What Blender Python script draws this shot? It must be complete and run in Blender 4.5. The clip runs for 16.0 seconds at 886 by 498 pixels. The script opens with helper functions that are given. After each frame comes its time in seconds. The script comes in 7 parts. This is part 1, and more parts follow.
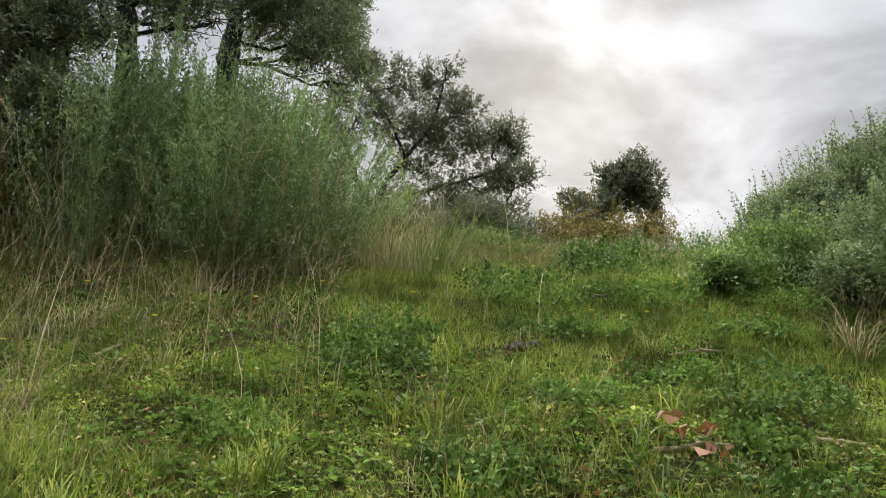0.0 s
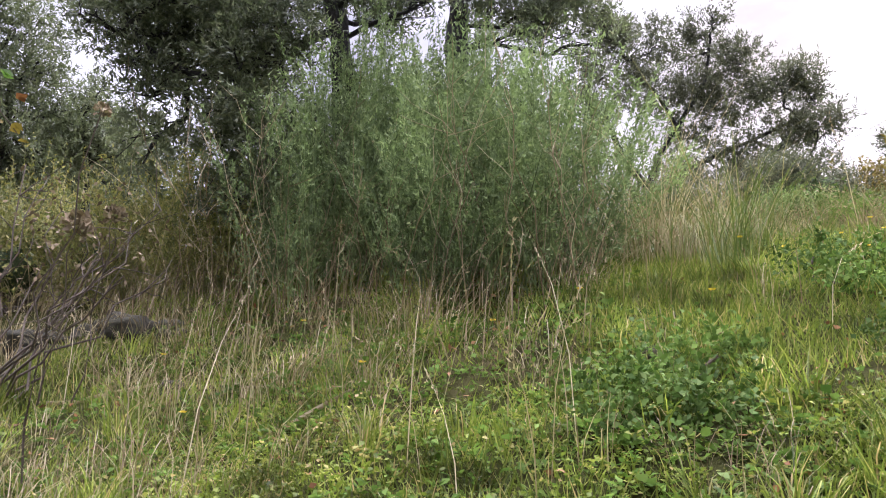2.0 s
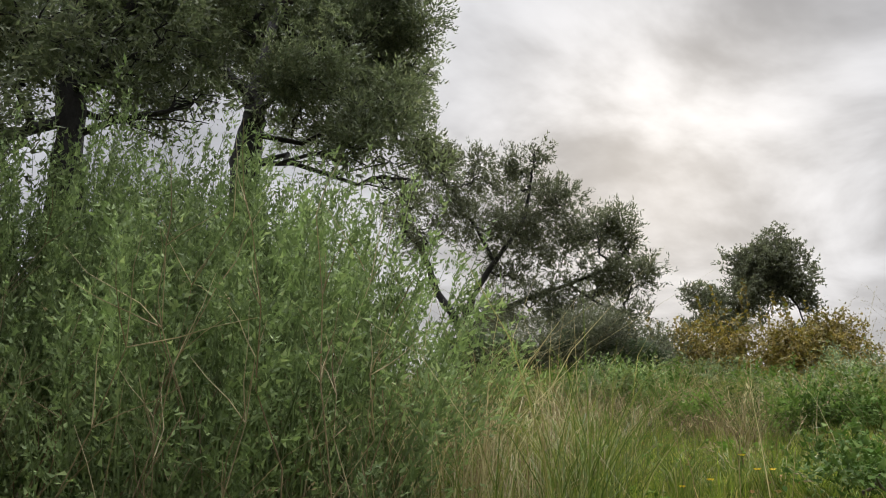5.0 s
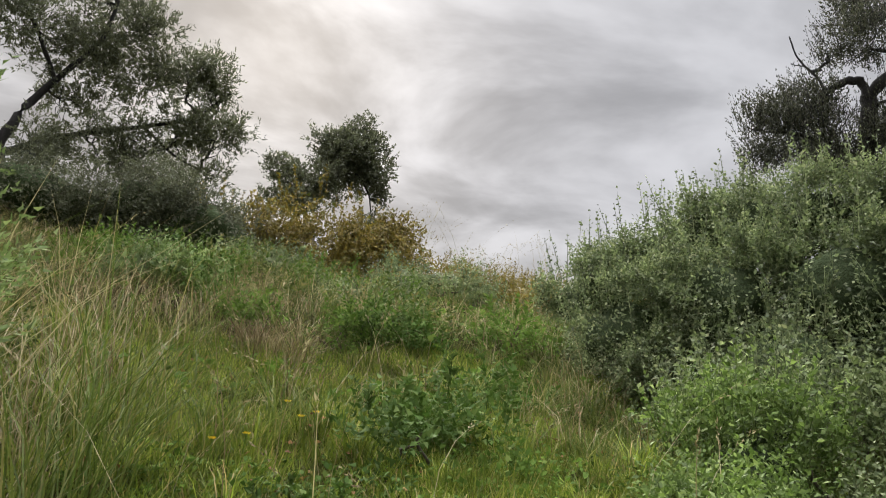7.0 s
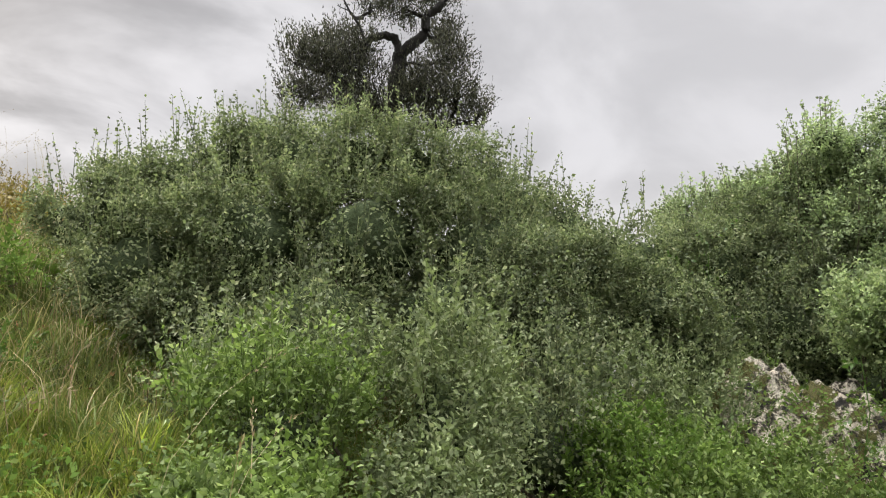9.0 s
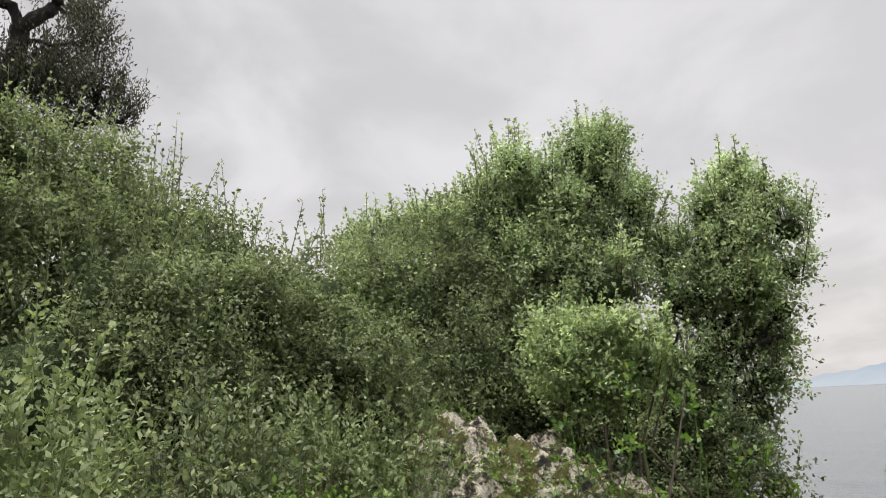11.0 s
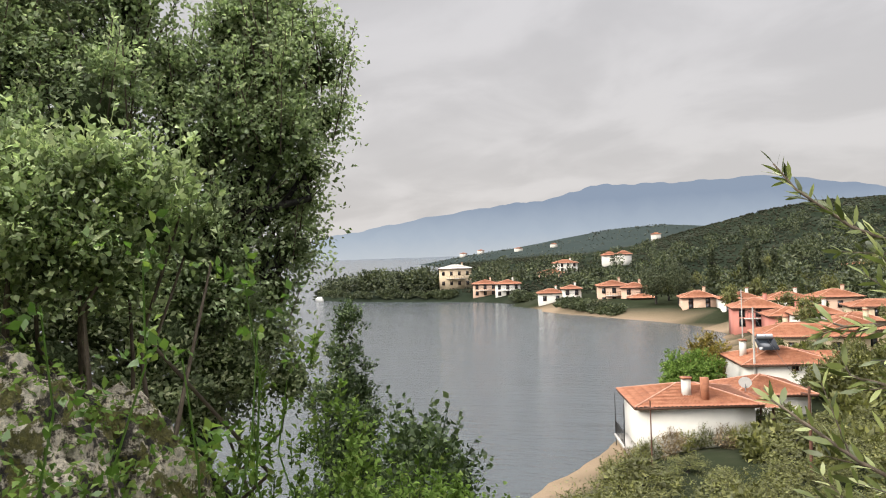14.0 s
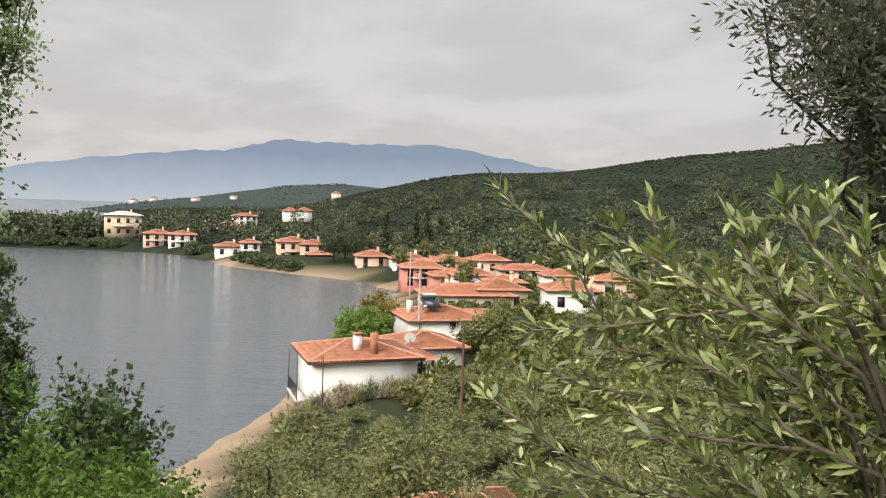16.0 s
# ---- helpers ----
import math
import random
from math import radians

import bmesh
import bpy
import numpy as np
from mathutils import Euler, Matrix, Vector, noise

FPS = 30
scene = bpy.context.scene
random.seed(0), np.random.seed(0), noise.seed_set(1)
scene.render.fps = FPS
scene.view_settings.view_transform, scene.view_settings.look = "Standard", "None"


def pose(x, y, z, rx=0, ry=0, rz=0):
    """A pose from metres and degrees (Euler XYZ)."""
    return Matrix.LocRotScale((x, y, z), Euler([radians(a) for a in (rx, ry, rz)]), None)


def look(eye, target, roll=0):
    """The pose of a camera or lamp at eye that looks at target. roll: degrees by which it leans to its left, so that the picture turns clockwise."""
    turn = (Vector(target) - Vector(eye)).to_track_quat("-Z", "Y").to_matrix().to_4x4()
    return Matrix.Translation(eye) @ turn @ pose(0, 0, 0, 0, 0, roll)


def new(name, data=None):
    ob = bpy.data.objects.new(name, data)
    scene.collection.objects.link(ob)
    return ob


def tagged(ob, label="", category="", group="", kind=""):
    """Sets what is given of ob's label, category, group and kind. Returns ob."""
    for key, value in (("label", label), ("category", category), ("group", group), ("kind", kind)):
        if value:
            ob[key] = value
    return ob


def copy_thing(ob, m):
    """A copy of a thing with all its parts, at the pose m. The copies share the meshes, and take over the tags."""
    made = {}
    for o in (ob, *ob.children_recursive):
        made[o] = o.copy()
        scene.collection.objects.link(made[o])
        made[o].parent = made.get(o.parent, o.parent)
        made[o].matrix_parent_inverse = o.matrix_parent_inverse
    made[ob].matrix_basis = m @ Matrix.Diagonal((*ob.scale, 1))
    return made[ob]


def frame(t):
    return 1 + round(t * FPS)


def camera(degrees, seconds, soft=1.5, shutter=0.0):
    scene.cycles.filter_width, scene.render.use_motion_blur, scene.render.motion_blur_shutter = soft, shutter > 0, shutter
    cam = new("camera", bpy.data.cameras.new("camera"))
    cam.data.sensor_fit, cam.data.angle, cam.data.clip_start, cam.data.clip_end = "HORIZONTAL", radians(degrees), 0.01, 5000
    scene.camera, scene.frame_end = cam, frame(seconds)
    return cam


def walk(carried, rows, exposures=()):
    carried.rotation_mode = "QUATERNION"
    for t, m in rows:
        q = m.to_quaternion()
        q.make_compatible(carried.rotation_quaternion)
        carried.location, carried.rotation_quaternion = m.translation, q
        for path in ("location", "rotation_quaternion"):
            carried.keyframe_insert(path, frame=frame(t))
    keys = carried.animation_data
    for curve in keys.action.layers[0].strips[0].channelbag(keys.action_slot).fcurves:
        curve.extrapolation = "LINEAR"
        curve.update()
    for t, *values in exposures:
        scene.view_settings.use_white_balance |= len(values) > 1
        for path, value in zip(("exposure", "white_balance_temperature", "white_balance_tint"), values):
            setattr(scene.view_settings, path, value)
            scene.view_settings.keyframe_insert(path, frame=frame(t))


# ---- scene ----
cam = camera(59.9, 16.0, soft=1.05)
METRES, EYE, TILT, LEAN, TURN = 8.0, 13.5, 18.0, -3.5, 0.0
ROWS = [
    (0.0, 0.0, 0.0, 0.0, 0.0, 0.0, -0.0),
    (0.5, 0.0104, 0.0551, -0.0078, 7.92, 0.82, 3.39),
    (1.0, 0.0107, 0.0913, -0.0064, 14.69, 1.44, 5.54),
    (1.5, -0.0005, 0.1393, -0.0074, 17.19, 1.37, 6.14),
    (2.0, -0.0083, 0.1751, -0.0004, 20.91, 1.1, 7.77),
    (2.5, -0.0174, 0.2002, 0.0055, 24.64, 2.2, 9.2),
    (3.0, -0.0344, 0.2403, 0.0045, 22.57, 2.11, 8.8),
    (5.5, -0.0227, 0.3951, 0.0886, 4.12, 7.81, 2.34),
    (6.0, -0.0105, 0.4178, 0.0992, 0.43, 6.44, 0.34),
    (6.5, -0.0036, 0.4382, 0.0961, -11.73, 0.78, -2.47),
    (7.0, -0.0079, 0.4709, 0.1037, -23.96, -3.1, -6.82),
    (7.5, -0.0168, 0.4873, 0.1037, -28.75, -4.48, -7.26),
    (8.0, -0.0232, 0.5134, 0.11, -30.76, -5.09, -7.36),
    (8.5, 0.0038, 0.5221, 0.107, -49.01, -3.95, -14.4),
    (9.0, 0.0338, 0.5421, 0.1077, -59.49, -2.07, -15.11),
    (9.5, 0.0629, 0.555, 0.1177, -66.12, 0.52, -14.7),
    (12.0, 0.2512, 0.5896, 0.1168, -97.73, 7.67, -16.46),
    (12.5, 0.2873, 0.586, 0.1137, -106.69, 8.9, -17.53),
    (13.0, 0.3142, 0.5844, 0.1137, -114.68, 9.5, -16.74),
    (13.5, 0.3404, 0.5839, 0.1098, -119.86, 8.3, -15.1),
    (14.0, 0.362, 0.588, 0.1083, -125.78, 7.86, -14.82),
    (14.5, 0.3793, 0.5964, 0.1092, -134.2, 8.59, -14.65),
    (15.0, 0.3804, 0.599, 0.1122, -140.6, 8.44, -14.54),
    (15.5, 0.3749, 0.602, 0.1152, -144.15, 8.61, -14.41),
    (16.0, 0.3745, 0.6048, 0.1161, -150.29, 10.74, -14.13),
]
walk(cam, [(t, pose(0, 0, EYE, TILT, LEAN, TURN) @ pose(METRES * x, METRES * y, METRES * z, 90 + pitch, roll, yaw)) for t, x, y, z, yaw, pitch, roll in ROWS],
     exposures=[(0.0, 0.2, 6050, 8), (0.5, 0.37, 6150, 7), (1.2, 0.62, 6000, 14), (2.0, 0.92, 5700, 25), (3.2, 1.2, 5330, 34), (5.3, 0.05, 6250, 7), (7.5, 0.15, 6250, 10), (8.5, 0.3, 6350, 10), (9.7, 0.36, 6450, 10), (12.0, 0.26, 6450, 10), (16.0, 0.12, 6500, 10)])

# ---------------------------------------------------------------- sky and sun
SUN_BEARING, SUN_HEIGHT = 9.0, 31.0      # degrees right of +y, degrees up
sun_dir = Vector((math.sin(radians(SUN_BEARING)) * math.cos(radians(SUN_HEIGHT)),
                  math.cos(radians(SUN_BEARING)) * math.cos(radians(SUN_HEIGHT)), math.sin(radians(SUN_HEIGHT))))
SKY_STRENGTH = 1.0


def build_world():
    w = bpy.data.worlds.new("overcast_sky")
    scene.world = w
    w.use_nodes = True
    nt = w.node_tree
    nt.nodes.clear()
    N, L = nt.nodes.new, nt.links.new

    def math_node(op, a, b=None, c=None):
        n = N("ShaderNodeMath")
        n.operation = op
        for i, v in enumerate((a, b, c)):
            if v is None:
                continue
            if isinstance(v, (int, float)):
                n.inputs[i].default_value = v
            else:
                L(v, n.inputs[i])
        return n.outputs[0]

    co = N("ShaderNodeTexCoord").outputs["Generated"]
    sep = N("ShaderNodeSeparateXYZ")
    L(co, sep.inputs[0])
    z = math_node("MAXIMUM", sep.outputs["Z"], 0.0)
    den = math_node("ADD", z, 0.22)
    comb = N("ShaderNodeCombineXYZ")
    L(math_node("DIVIDE", sep.outputs["X"], den), comb.inputs[0])
    L(math_node("DIVIDE", sep.outputs["Y"], den), comb.inputs[1])
    mapping = N("ShaderNodeMapping")
    mapping.inputs["Rotation"].default_value = (0, 0, radians(25))
    mapping.inputs["Scale"].default_value = (0.95, 1.15, 1.0)
    L(comb.outputs[0], mapping.inputs[0])
    big = N("ShaderNodeTexNoise")
    big.inputs["Scale"].default_value = 1.9
    big.inputs["Detail"].default_value = 6.0
    big.inputs["Roughness"].default_value = 0.52
    big.inputs["Distortion"].default_value = 0.35
    L(mapping.outputs[0], big.inputs["Vector"])
    soft = N("ShaderNodeMapRange")
    soft.interpolation_type = "SMOOTHSTEP"
    soft.inputs["From Min"].default_value = 0.36
    soft.inputs["From Max"].default_value = 0.64
    L(big.outputs["Fac"], soft.inputs["Value"])
    # nearness to the veiled sun
    dot = N("ShaderNodeVectorMath")
    dot.operation = "DOT_PRODUCT"
    L(co, dot.inputs[0])
    dot.inputs[1].default_value = sun_dir
    near = math_node("POWER", math_node("MAXIMUM", dot.outputs["Value"], 0.0), 26.0)
    wide = math_node("POWER", math_node("MAXIMUM", dot.outputs["Value"], 0.0), 3.0)
    contrast = math_node("ADD", math_node("MULTIPLY", wide, 0.75), 0.25)
    # thin cloud is light, thick cloud grey; contrast is stronger towards the sun
    thick = math_node("MULTIPLY", soft.outputs[0], contrast)
    bright = math_node("SUBTRACT", 0.68, math_node("MULTIPLY", thick, 0.41))
    glow = math_node("MULTIPLY", near, math_node("SUBTRACT", 1.15, math_node("MULTIPLY", soft.outputs[0], 0.95)))
    bright = math_node("ADD", bright, math_node("MULTIPLY", glow, 0.21))
    # an overcast sky is brighter overhead than low down
    top = N("ShaderNodeMapRange")
    top.interpolation_type = "SMOOTHSTEP"
    top.inputs["From Min"].default_value = 0.7
    top.inputs["From Max"].default_value = 1.0
    top.inputs["To Min"].default_value = 1.0
    top.inputs["To Max"].default_value = 13.0
    L(sep.outputs["Z"], top.inputs["Value"])
    bright = math_node("MULTIPLY", bright, top.outputs[0])
    ramp = N("ShaderNodeMix")
    ramp.data_type = "RGBA"
    ramp.inputs["A"].default_value = (0.935, 0.935, 0.99, 1)
    ramp.inputs["B"].default_value = (1.0, 0.94, 0.885, 1)
    low = N("ShaderNodeMapRange")
    low.inputs["From Min"].default_value = 0.02
    low.inputs["From Max"].default_value = 0.30
    low.inputs["To Min"].default_value = 0.75
    low.inputs["To Max"].default_value = 0.42
    L(sep.outputs["Z"], low.inputs["Value"])
    L(math_node("ADD", low.outputs[0], math_node("MULTIPLY", near, 0.4)), ramp.inputs["Factor"])
    tint = N("ShaderNodeVectorMath")
    tint.operation = "SCALE"
    L(ramp.outputs["Result"], tint.inputs[0])
    L(bright, tint.inputs["Scale"])
    sky = N("ShaderNodeTexSky")
    sky.sky_type = "NISHITA"
    sky.sun_disc = False
    sky.sun_elevation = radians(SUN_HEIGHT)
    sky.sun_rotation = radians(SUN_BEARING)
    sky.dust_density = 3.0
    clear = N("ShaderNodeBackground")
    clear.inputs["Strength"].default_value = 0.1
    L(sky.outputs[0], clear.inputs["Color"])
    clouds = N("ShaderNodeBackground")
    clouds.inputs["Strength"].default_value = SKY_STRENGTH
    L(tint.outputs[0], clouds.inputs["Color"])
    mix = N("ShaderNodeMixShader")
    mix.inputs[0].default_value = 0.94
    L(clear.outputs[0], mix.inputs[1])
    L(clouds.outputs[0], mix.inputs[2])
    out = N("ShaderNodeOutputWorld")
    L(mix.outputs[0], out.inputs["Surface"])


build_world()
sun_data = bpy.data.lights.new("sun", "SUN")
sun_data.energy, sun_data.angle, sun_data.color = 4.4, radians(30), (1.0, 0.95, 0.87)
sun = new("sun", sun_data)
sun.matrix_world = look(sun_dir * 200, (0, 0, 0))


# ---------------------------------------------------------------- materials
def shader(name):
    m = bpy.data.materials.new(name)
    m.use_nodes = True
    nt = m.node_tree
    return m, nt, nt.nodes["Principled BSDF"]


def ramp_node(nt, source, stops):
    r = nt.nodes.new("ShaderNodeValToRGB")
    els = r.color_ramp.elements
    while len(els) < len(stops):
        els.new(0.5)
    for e, (p, c) in zip(els, stops):
        e.position, e.color = p, (*c, 1)
    nt.links.new(source, r.inputs[0])
    return r.outputs[0]


def noise_node(nt, scale, detail=4.0, rough=0.55, coords="Object", stretch=None, turn=None):
    tc = nt.nodes.new("ShaderNodeTexCoord")
    n = nt.nodes.new("ShaderNodeTexNoise")
    n.inputs["Scale"].default_value, n.inputs["Detail"].default_value, n.inputs["Roughness"].default_value = scale, detail, rough
    if stretch:
        mp = nt.nodes.new("ShaderNodeMapping")
        mp.inputs["Scale"].default_value = stretch
        if turn is not None:
            mp.vector_type = "TEXTURE"
            mp.inputs["Rotation"].default_value = (0, 0, radians(turn))
        nt.links.new(tc.outputs[coords], mp.inputs[0])
        nt.links.new(mp.outputs[0], n.inputs["Vector"])
    else:
        nt.links.new(tc.outputs[coords], n.inputs["Vector"])
    return n.outputs["Fac"]


def bump_to(nt, bsdf, source, strength, distance):
    b = nt.nodes.new("ShaderNodeBump")
    b.inputs["Strength"].default_value, b.inputs["Distance"].default_value = strength, distance
    nt.links.new(source, b.inputs["Height"])
    nt.links.new(b.outputs[0], bsdf.inputs["Normal"])


def mixed(nt, fac, a, b, kind="MIX"):
    m = nt.nodes.new("ShaderNodeMix")
    m.data_type, m.blend_type = "RGBA", kind
    for sock, v in ((m.inputs["Factor"], fac), (m.inputs["A"], a), (m.inputs["B"], b)):
        if isinstance(v, (int, float)):
            sock.default_value = v
        elif isinstance(v, tuple):
            sock.default_value = (*v, 1)
        else:
            nt.links.new(v, sock)
    return m.outputs["Result"]


def leaf_material(name, stops, patch=0.5, rough=0.5, through_light=0.35, patch_scale=1.2, gloss=0.5, calm=0.0, streak=None):
    """Leaves: every leaf its own tone, clumps lighter and darker, some light passing through."""
    m, nt, bsdf = shader(name)
    geo = nt.nodes.new("ShaderNodeNewGeometry")
    stops = [(p, (1.18 * c[0], 1.15 * c[1], 1.0 * c[2])) for p, c in stops]
    mean = np.mean([c for p, c in stops], axis=0)
    stops = [(p, tuple(np.array(c) * (1 - calm) + mean * calm)) for p, c in stops]
    col = ramp_node(nt, geo.outputs["Random Per Island"], stops)
    big = noise_node(nt, patch_scale, 3.0, stretch=streak)
    tone = ramp_node(nt, big, [(0.3, (1 - patch,) * 3), (0.7, (1 + 0.5 * patch,) * 3)])
    col = mixed(nt, 1.0, col, tone, "MULTIPLY")
    nt.links.new(col, bsdf.inputs["Base Color"])
    bsdf.inputs["Roughness"].default_value = rough
    bsdf.inputs["Specular IOR Level"].default_value = gloss
    tr = nt.nodes.new("ShaderNodeBsdfTranslucent")
    nt.links.new(mixed(nt, 1.0, col, (1.02, 1.1, 0.78), "MULTIPLY"), tr.inputs["Color"])
    mx = nt.nodes.new("ShaderNodeMixShader")
    mx.inputs[0].default_value = through_light
    nt.links.new(bsdf.outputs[0], mx.inputs[1])
    nt.links.new(tr.outputs[0], mx.inputs[2])
    nt.links.new(mx.outputs[0], nt.nodes["Material Output"].inputs["Surface"])
    return m


def rough_material(name, stops, scale=8.0, fine=60.0, rough=0.85, bump=0.5, depth=0.02, stretch=None, coords="Object"):
    """A matt mottled surface: stains at one scale, grain at a second, relief from both."""
    m, nt, bsdf = shader(name)
    a = noise_node(nt, scale, 6.0, 0.6, coords, stretch)
    b = noise_node(nt, fine, 4.0, 0.6, coords, stretch)
    col = ramp_node(nt, a, stops)
    grain = ramp_node(nt, b, [(0.3, (0.72,) * 3), (0.7, (1.18,) * 3)])
    nt.links.new(mixed(nt, 1.0, col, grain, "MULTIPLY"), bsdf.inputs["Base Color"])
    bsdf.inputs["Roughness"].default_value = rough
    if bump:
        add = nt.nodes.new("ShaderNodeMath")
        add.operation = "MULTIPLY_ADD"
        nt.links.new(b, add.inputs[0])
        add.inputs[1].default_value = 0.4
        nt.links.new(a, add.inputs[2])
        bump_to(nt, bsdf, add.outputs[0], bump, depth)
    return m


def roof_tile_material():
    m, nt, bsdf = shader("clay_roof_tile")
    oi = nt.nodes.new("ShaderNodeObjectInfo")
    geo = nt.nodes.new("ShaderNodeNewGeometry")
    a = noise_node(nt, 1.6, 7.0, 0.7)
    col = ramp_node(nt, a, [(0.32, (0.18, 0.072, 0.038)), (0.5, (0.275, 0.112, 0.056)), (0.72, (0.345, 0.17, 0.10))])
    tone = ramp_node(nt, geo.outputs["Random Per Island"], [(0.0, (0.7, 0.68, 0.66)), (0.5, (1.0,) * 3), (1.0, (1.2, 1.16, 1.1))])
    col = mixed(nt, 1.0, col, tone, "MULTIPLY")
    house = ramp_node(nt, oi.outputs["Random"], [(0.0, (0.85, 0.8, 0.8)), (1.0, (1.1, 1.05, 1.05))])
    nt.links.new(mixed(nt, 1.0, col, house, "MULTIPLY"), bsdf.inputs["Base Color"])
    bsdf.inputs["Roughness"].default_value = 0.8
    return m


def water_material():
    m, nt, bsdf = shader("calm_sea_water")
    bsdf.inputs["Base Color"].default_value = (0.065, 0.075, 0.08, 1)
    bsdf.inputs["Roughness"].default_value = 0.15
    bsdf.inputs["IOR"].default_value = 1.33
    a = noise_node(nt, 0.85, 5.0, 0.6, "Object", (3.2, 1.0, 1.0), 35)
    b = noise_node(nt, 0.07, 4.0, 0.55, "Object", (2.4, 1.0, 1.0), 35)
    add = nt.nodes.new("ShaderNodeMath")
    add.operation = "MULTIPLY_ADD"
    nt.links.new(b, add.inputs[0])
    add.inputs[1].default_value = 3.0
    nt.links.new(a, add.inputs[2])
    bump_to(nt, bsdf, add.outputs[0], 0.7, 0.28)
    return m


def ground_material():
    """Soil and moss near by, beach sand along the water, dark scrub soil on the hills, painted haze on the far
    headland.
    """
    m, nt, bsdf = shader("hillside_ground")
    a = noise_node(nt, 0.9, 6.0, 0.6)
    b = noise_node(nt, 14.0, 5.0, 0.65)
    grass = ramp_node(nt, a, [(0.25, (0.034, 0.032, 0.013)), (0.5, (0.048, 0.05, 0.017)), (0.75, (0.075, 0.062, 0.03))])
    grain = ramp_node(nt, b, [(0.3, (0.55,) * 3), (0.7, (1.3,) * 3)])
    grass = mixed(nt, 1.0, grass, grain, "MULTIPLY")
    far = noise_node(nt, 0.03, 8.0, 0.7)
    scrub = ramp_node(nt, far, [(0.3, (0.012, 0.017, 0.011)), (0.55, (0.02, 0.026, 0.017)), (0.72, (0.055, 0.055, 0.045))])
    sand = ramp_node(nt, b, [(0.3, (0.17, 0.125, 0.082)), (0.7, (0.25, 0.19, 0.13))])
    at = nt.nodes.new("ShaderNodeAttribute")
    at.attribute_name = "cover"
    sep = nt.nodes.new("ShaderNodeSeparateColor")
    nt.links.new(at.outputs["Color"], sep.inputs[0])
    col = mixed(nt, sep.outputs[0], grass, scrub)
    # distance haze painted as a blue-grey tint over the far headland
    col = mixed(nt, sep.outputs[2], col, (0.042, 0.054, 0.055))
    col = mixed(nt, sep.outputs[1], col, sand)
    nt.links.new(col, bsdf.inputs["Base Color"])
    bsdf.inputs["Roughness"].default_value = 0.95
    bsdf.inputs["Specular IOR Level"].default_value = 0.0
    bump_to(nt, bsdf, b, 0.9, 0.04)
    return m


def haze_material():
    """A mountain far across the gulf: haze painted in as a blue glow, paler towards the water."""
    m, nt, bsdf = shader("painted_haze_mountain")
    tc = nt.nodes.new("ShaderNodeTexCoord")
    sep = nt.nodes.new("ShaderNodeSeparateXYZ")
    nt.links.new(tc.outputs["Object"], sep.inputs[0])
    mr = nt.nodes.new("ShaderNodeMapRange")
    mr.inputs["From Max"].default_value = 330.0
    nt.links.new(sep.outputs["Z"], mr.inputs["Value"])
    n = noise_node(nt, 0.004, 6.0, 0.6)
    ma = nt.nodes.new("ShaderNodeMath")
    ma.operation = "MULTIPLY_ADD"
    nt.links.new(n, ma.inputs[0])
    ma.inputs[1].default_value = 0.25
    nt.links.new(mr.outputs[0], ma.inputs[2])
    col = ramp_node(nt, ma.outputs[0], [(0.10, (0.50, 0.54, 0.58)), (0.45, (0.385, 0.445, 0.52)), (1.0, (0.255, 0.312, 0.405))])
    # the haze colours glow by themselves, unlit by sun or sky
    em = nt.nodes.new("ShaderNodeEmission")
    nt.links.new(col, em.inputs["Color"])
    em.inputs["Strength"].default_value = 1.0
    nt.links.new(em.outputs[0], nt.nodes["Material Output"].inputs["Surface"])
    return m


def plain_material(name, color, rough=0.6, metal=0.0, vary=0.12, scale=3.0, bump=0.15):
    lo, hi = tuple(c * (1 - vary) for c in color), tuple(min(1, c * (1 + vary)) for c in color)
    m, nt, bsdf = shader(name)
    a = noise_node(nt, scale, 6.0, 0.65)
    nt.links.new(ramp_node(nt, a, [(0.3, lo), (0.7, hi)]), bsdf.inputs["Base Color"])
    bsdf.inputs["Roughness"].default_value, bsdf.inputs["Metallic"].default_value = rough, metal
    if bump:
        bump_to(nt, bsdf, a, bump, 0.01)
    return m


# dark colour of the added hulls: inner shade of shrubs put into paint
M_INNER = rough_material("painted_inner_shade", [(0.3, (0.045, 0.06, 0.028)), (0.6, (0.08, 0.105, 0.05)), (0.8, (0.12, 0.145, 0.072))], 12, 60, 0.95, 1.0, 0.05)
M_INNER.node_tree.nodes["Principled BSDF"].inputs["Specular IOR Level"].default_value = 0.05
M_GROUND, M_WATER, M_HAZE, M_TILE = ground_material(), water_material(), haze_material(), roof_tile_material()
M_BARK = rough_material("olive_bark", [(0.3, (0.010, 0.009, 0.008)), (0.6, (0.024, 0.021, 0.018)), (0.8, (0.05, 0.045, 0.039))], 5, 40, 0.9, 0.9, 0.04, (1, 1, 0.35))
M_TWIG = rough_material("grey_twig_bark", [(0.3, (0.055, 0.04, 0.028)), (0.7, (0.16, 0.125, 0.09))], 6, 50, 0.85, 0.3, 0.005)
M_STRAW = leaf_material("dry_straw", [(0.0, (0.180, 0.132, 0.084)), (0.5, (0.294, 0.240, 0.162)), (1.0, (0.456, 0.396, 0.300))], 0.35, 0.7, 0.3, 1.5, 0.2)
M_PALEWOOD = plain_material("bleached_wood", (0.42, 0.37, 0.28), 0.8, 0, 0.2, 9, 0.3)
M_RIDGE = plain_material("ridge_tile_mortar", (0.40, 0.21, 0.14), 0.85, 0, 0.15, 4)
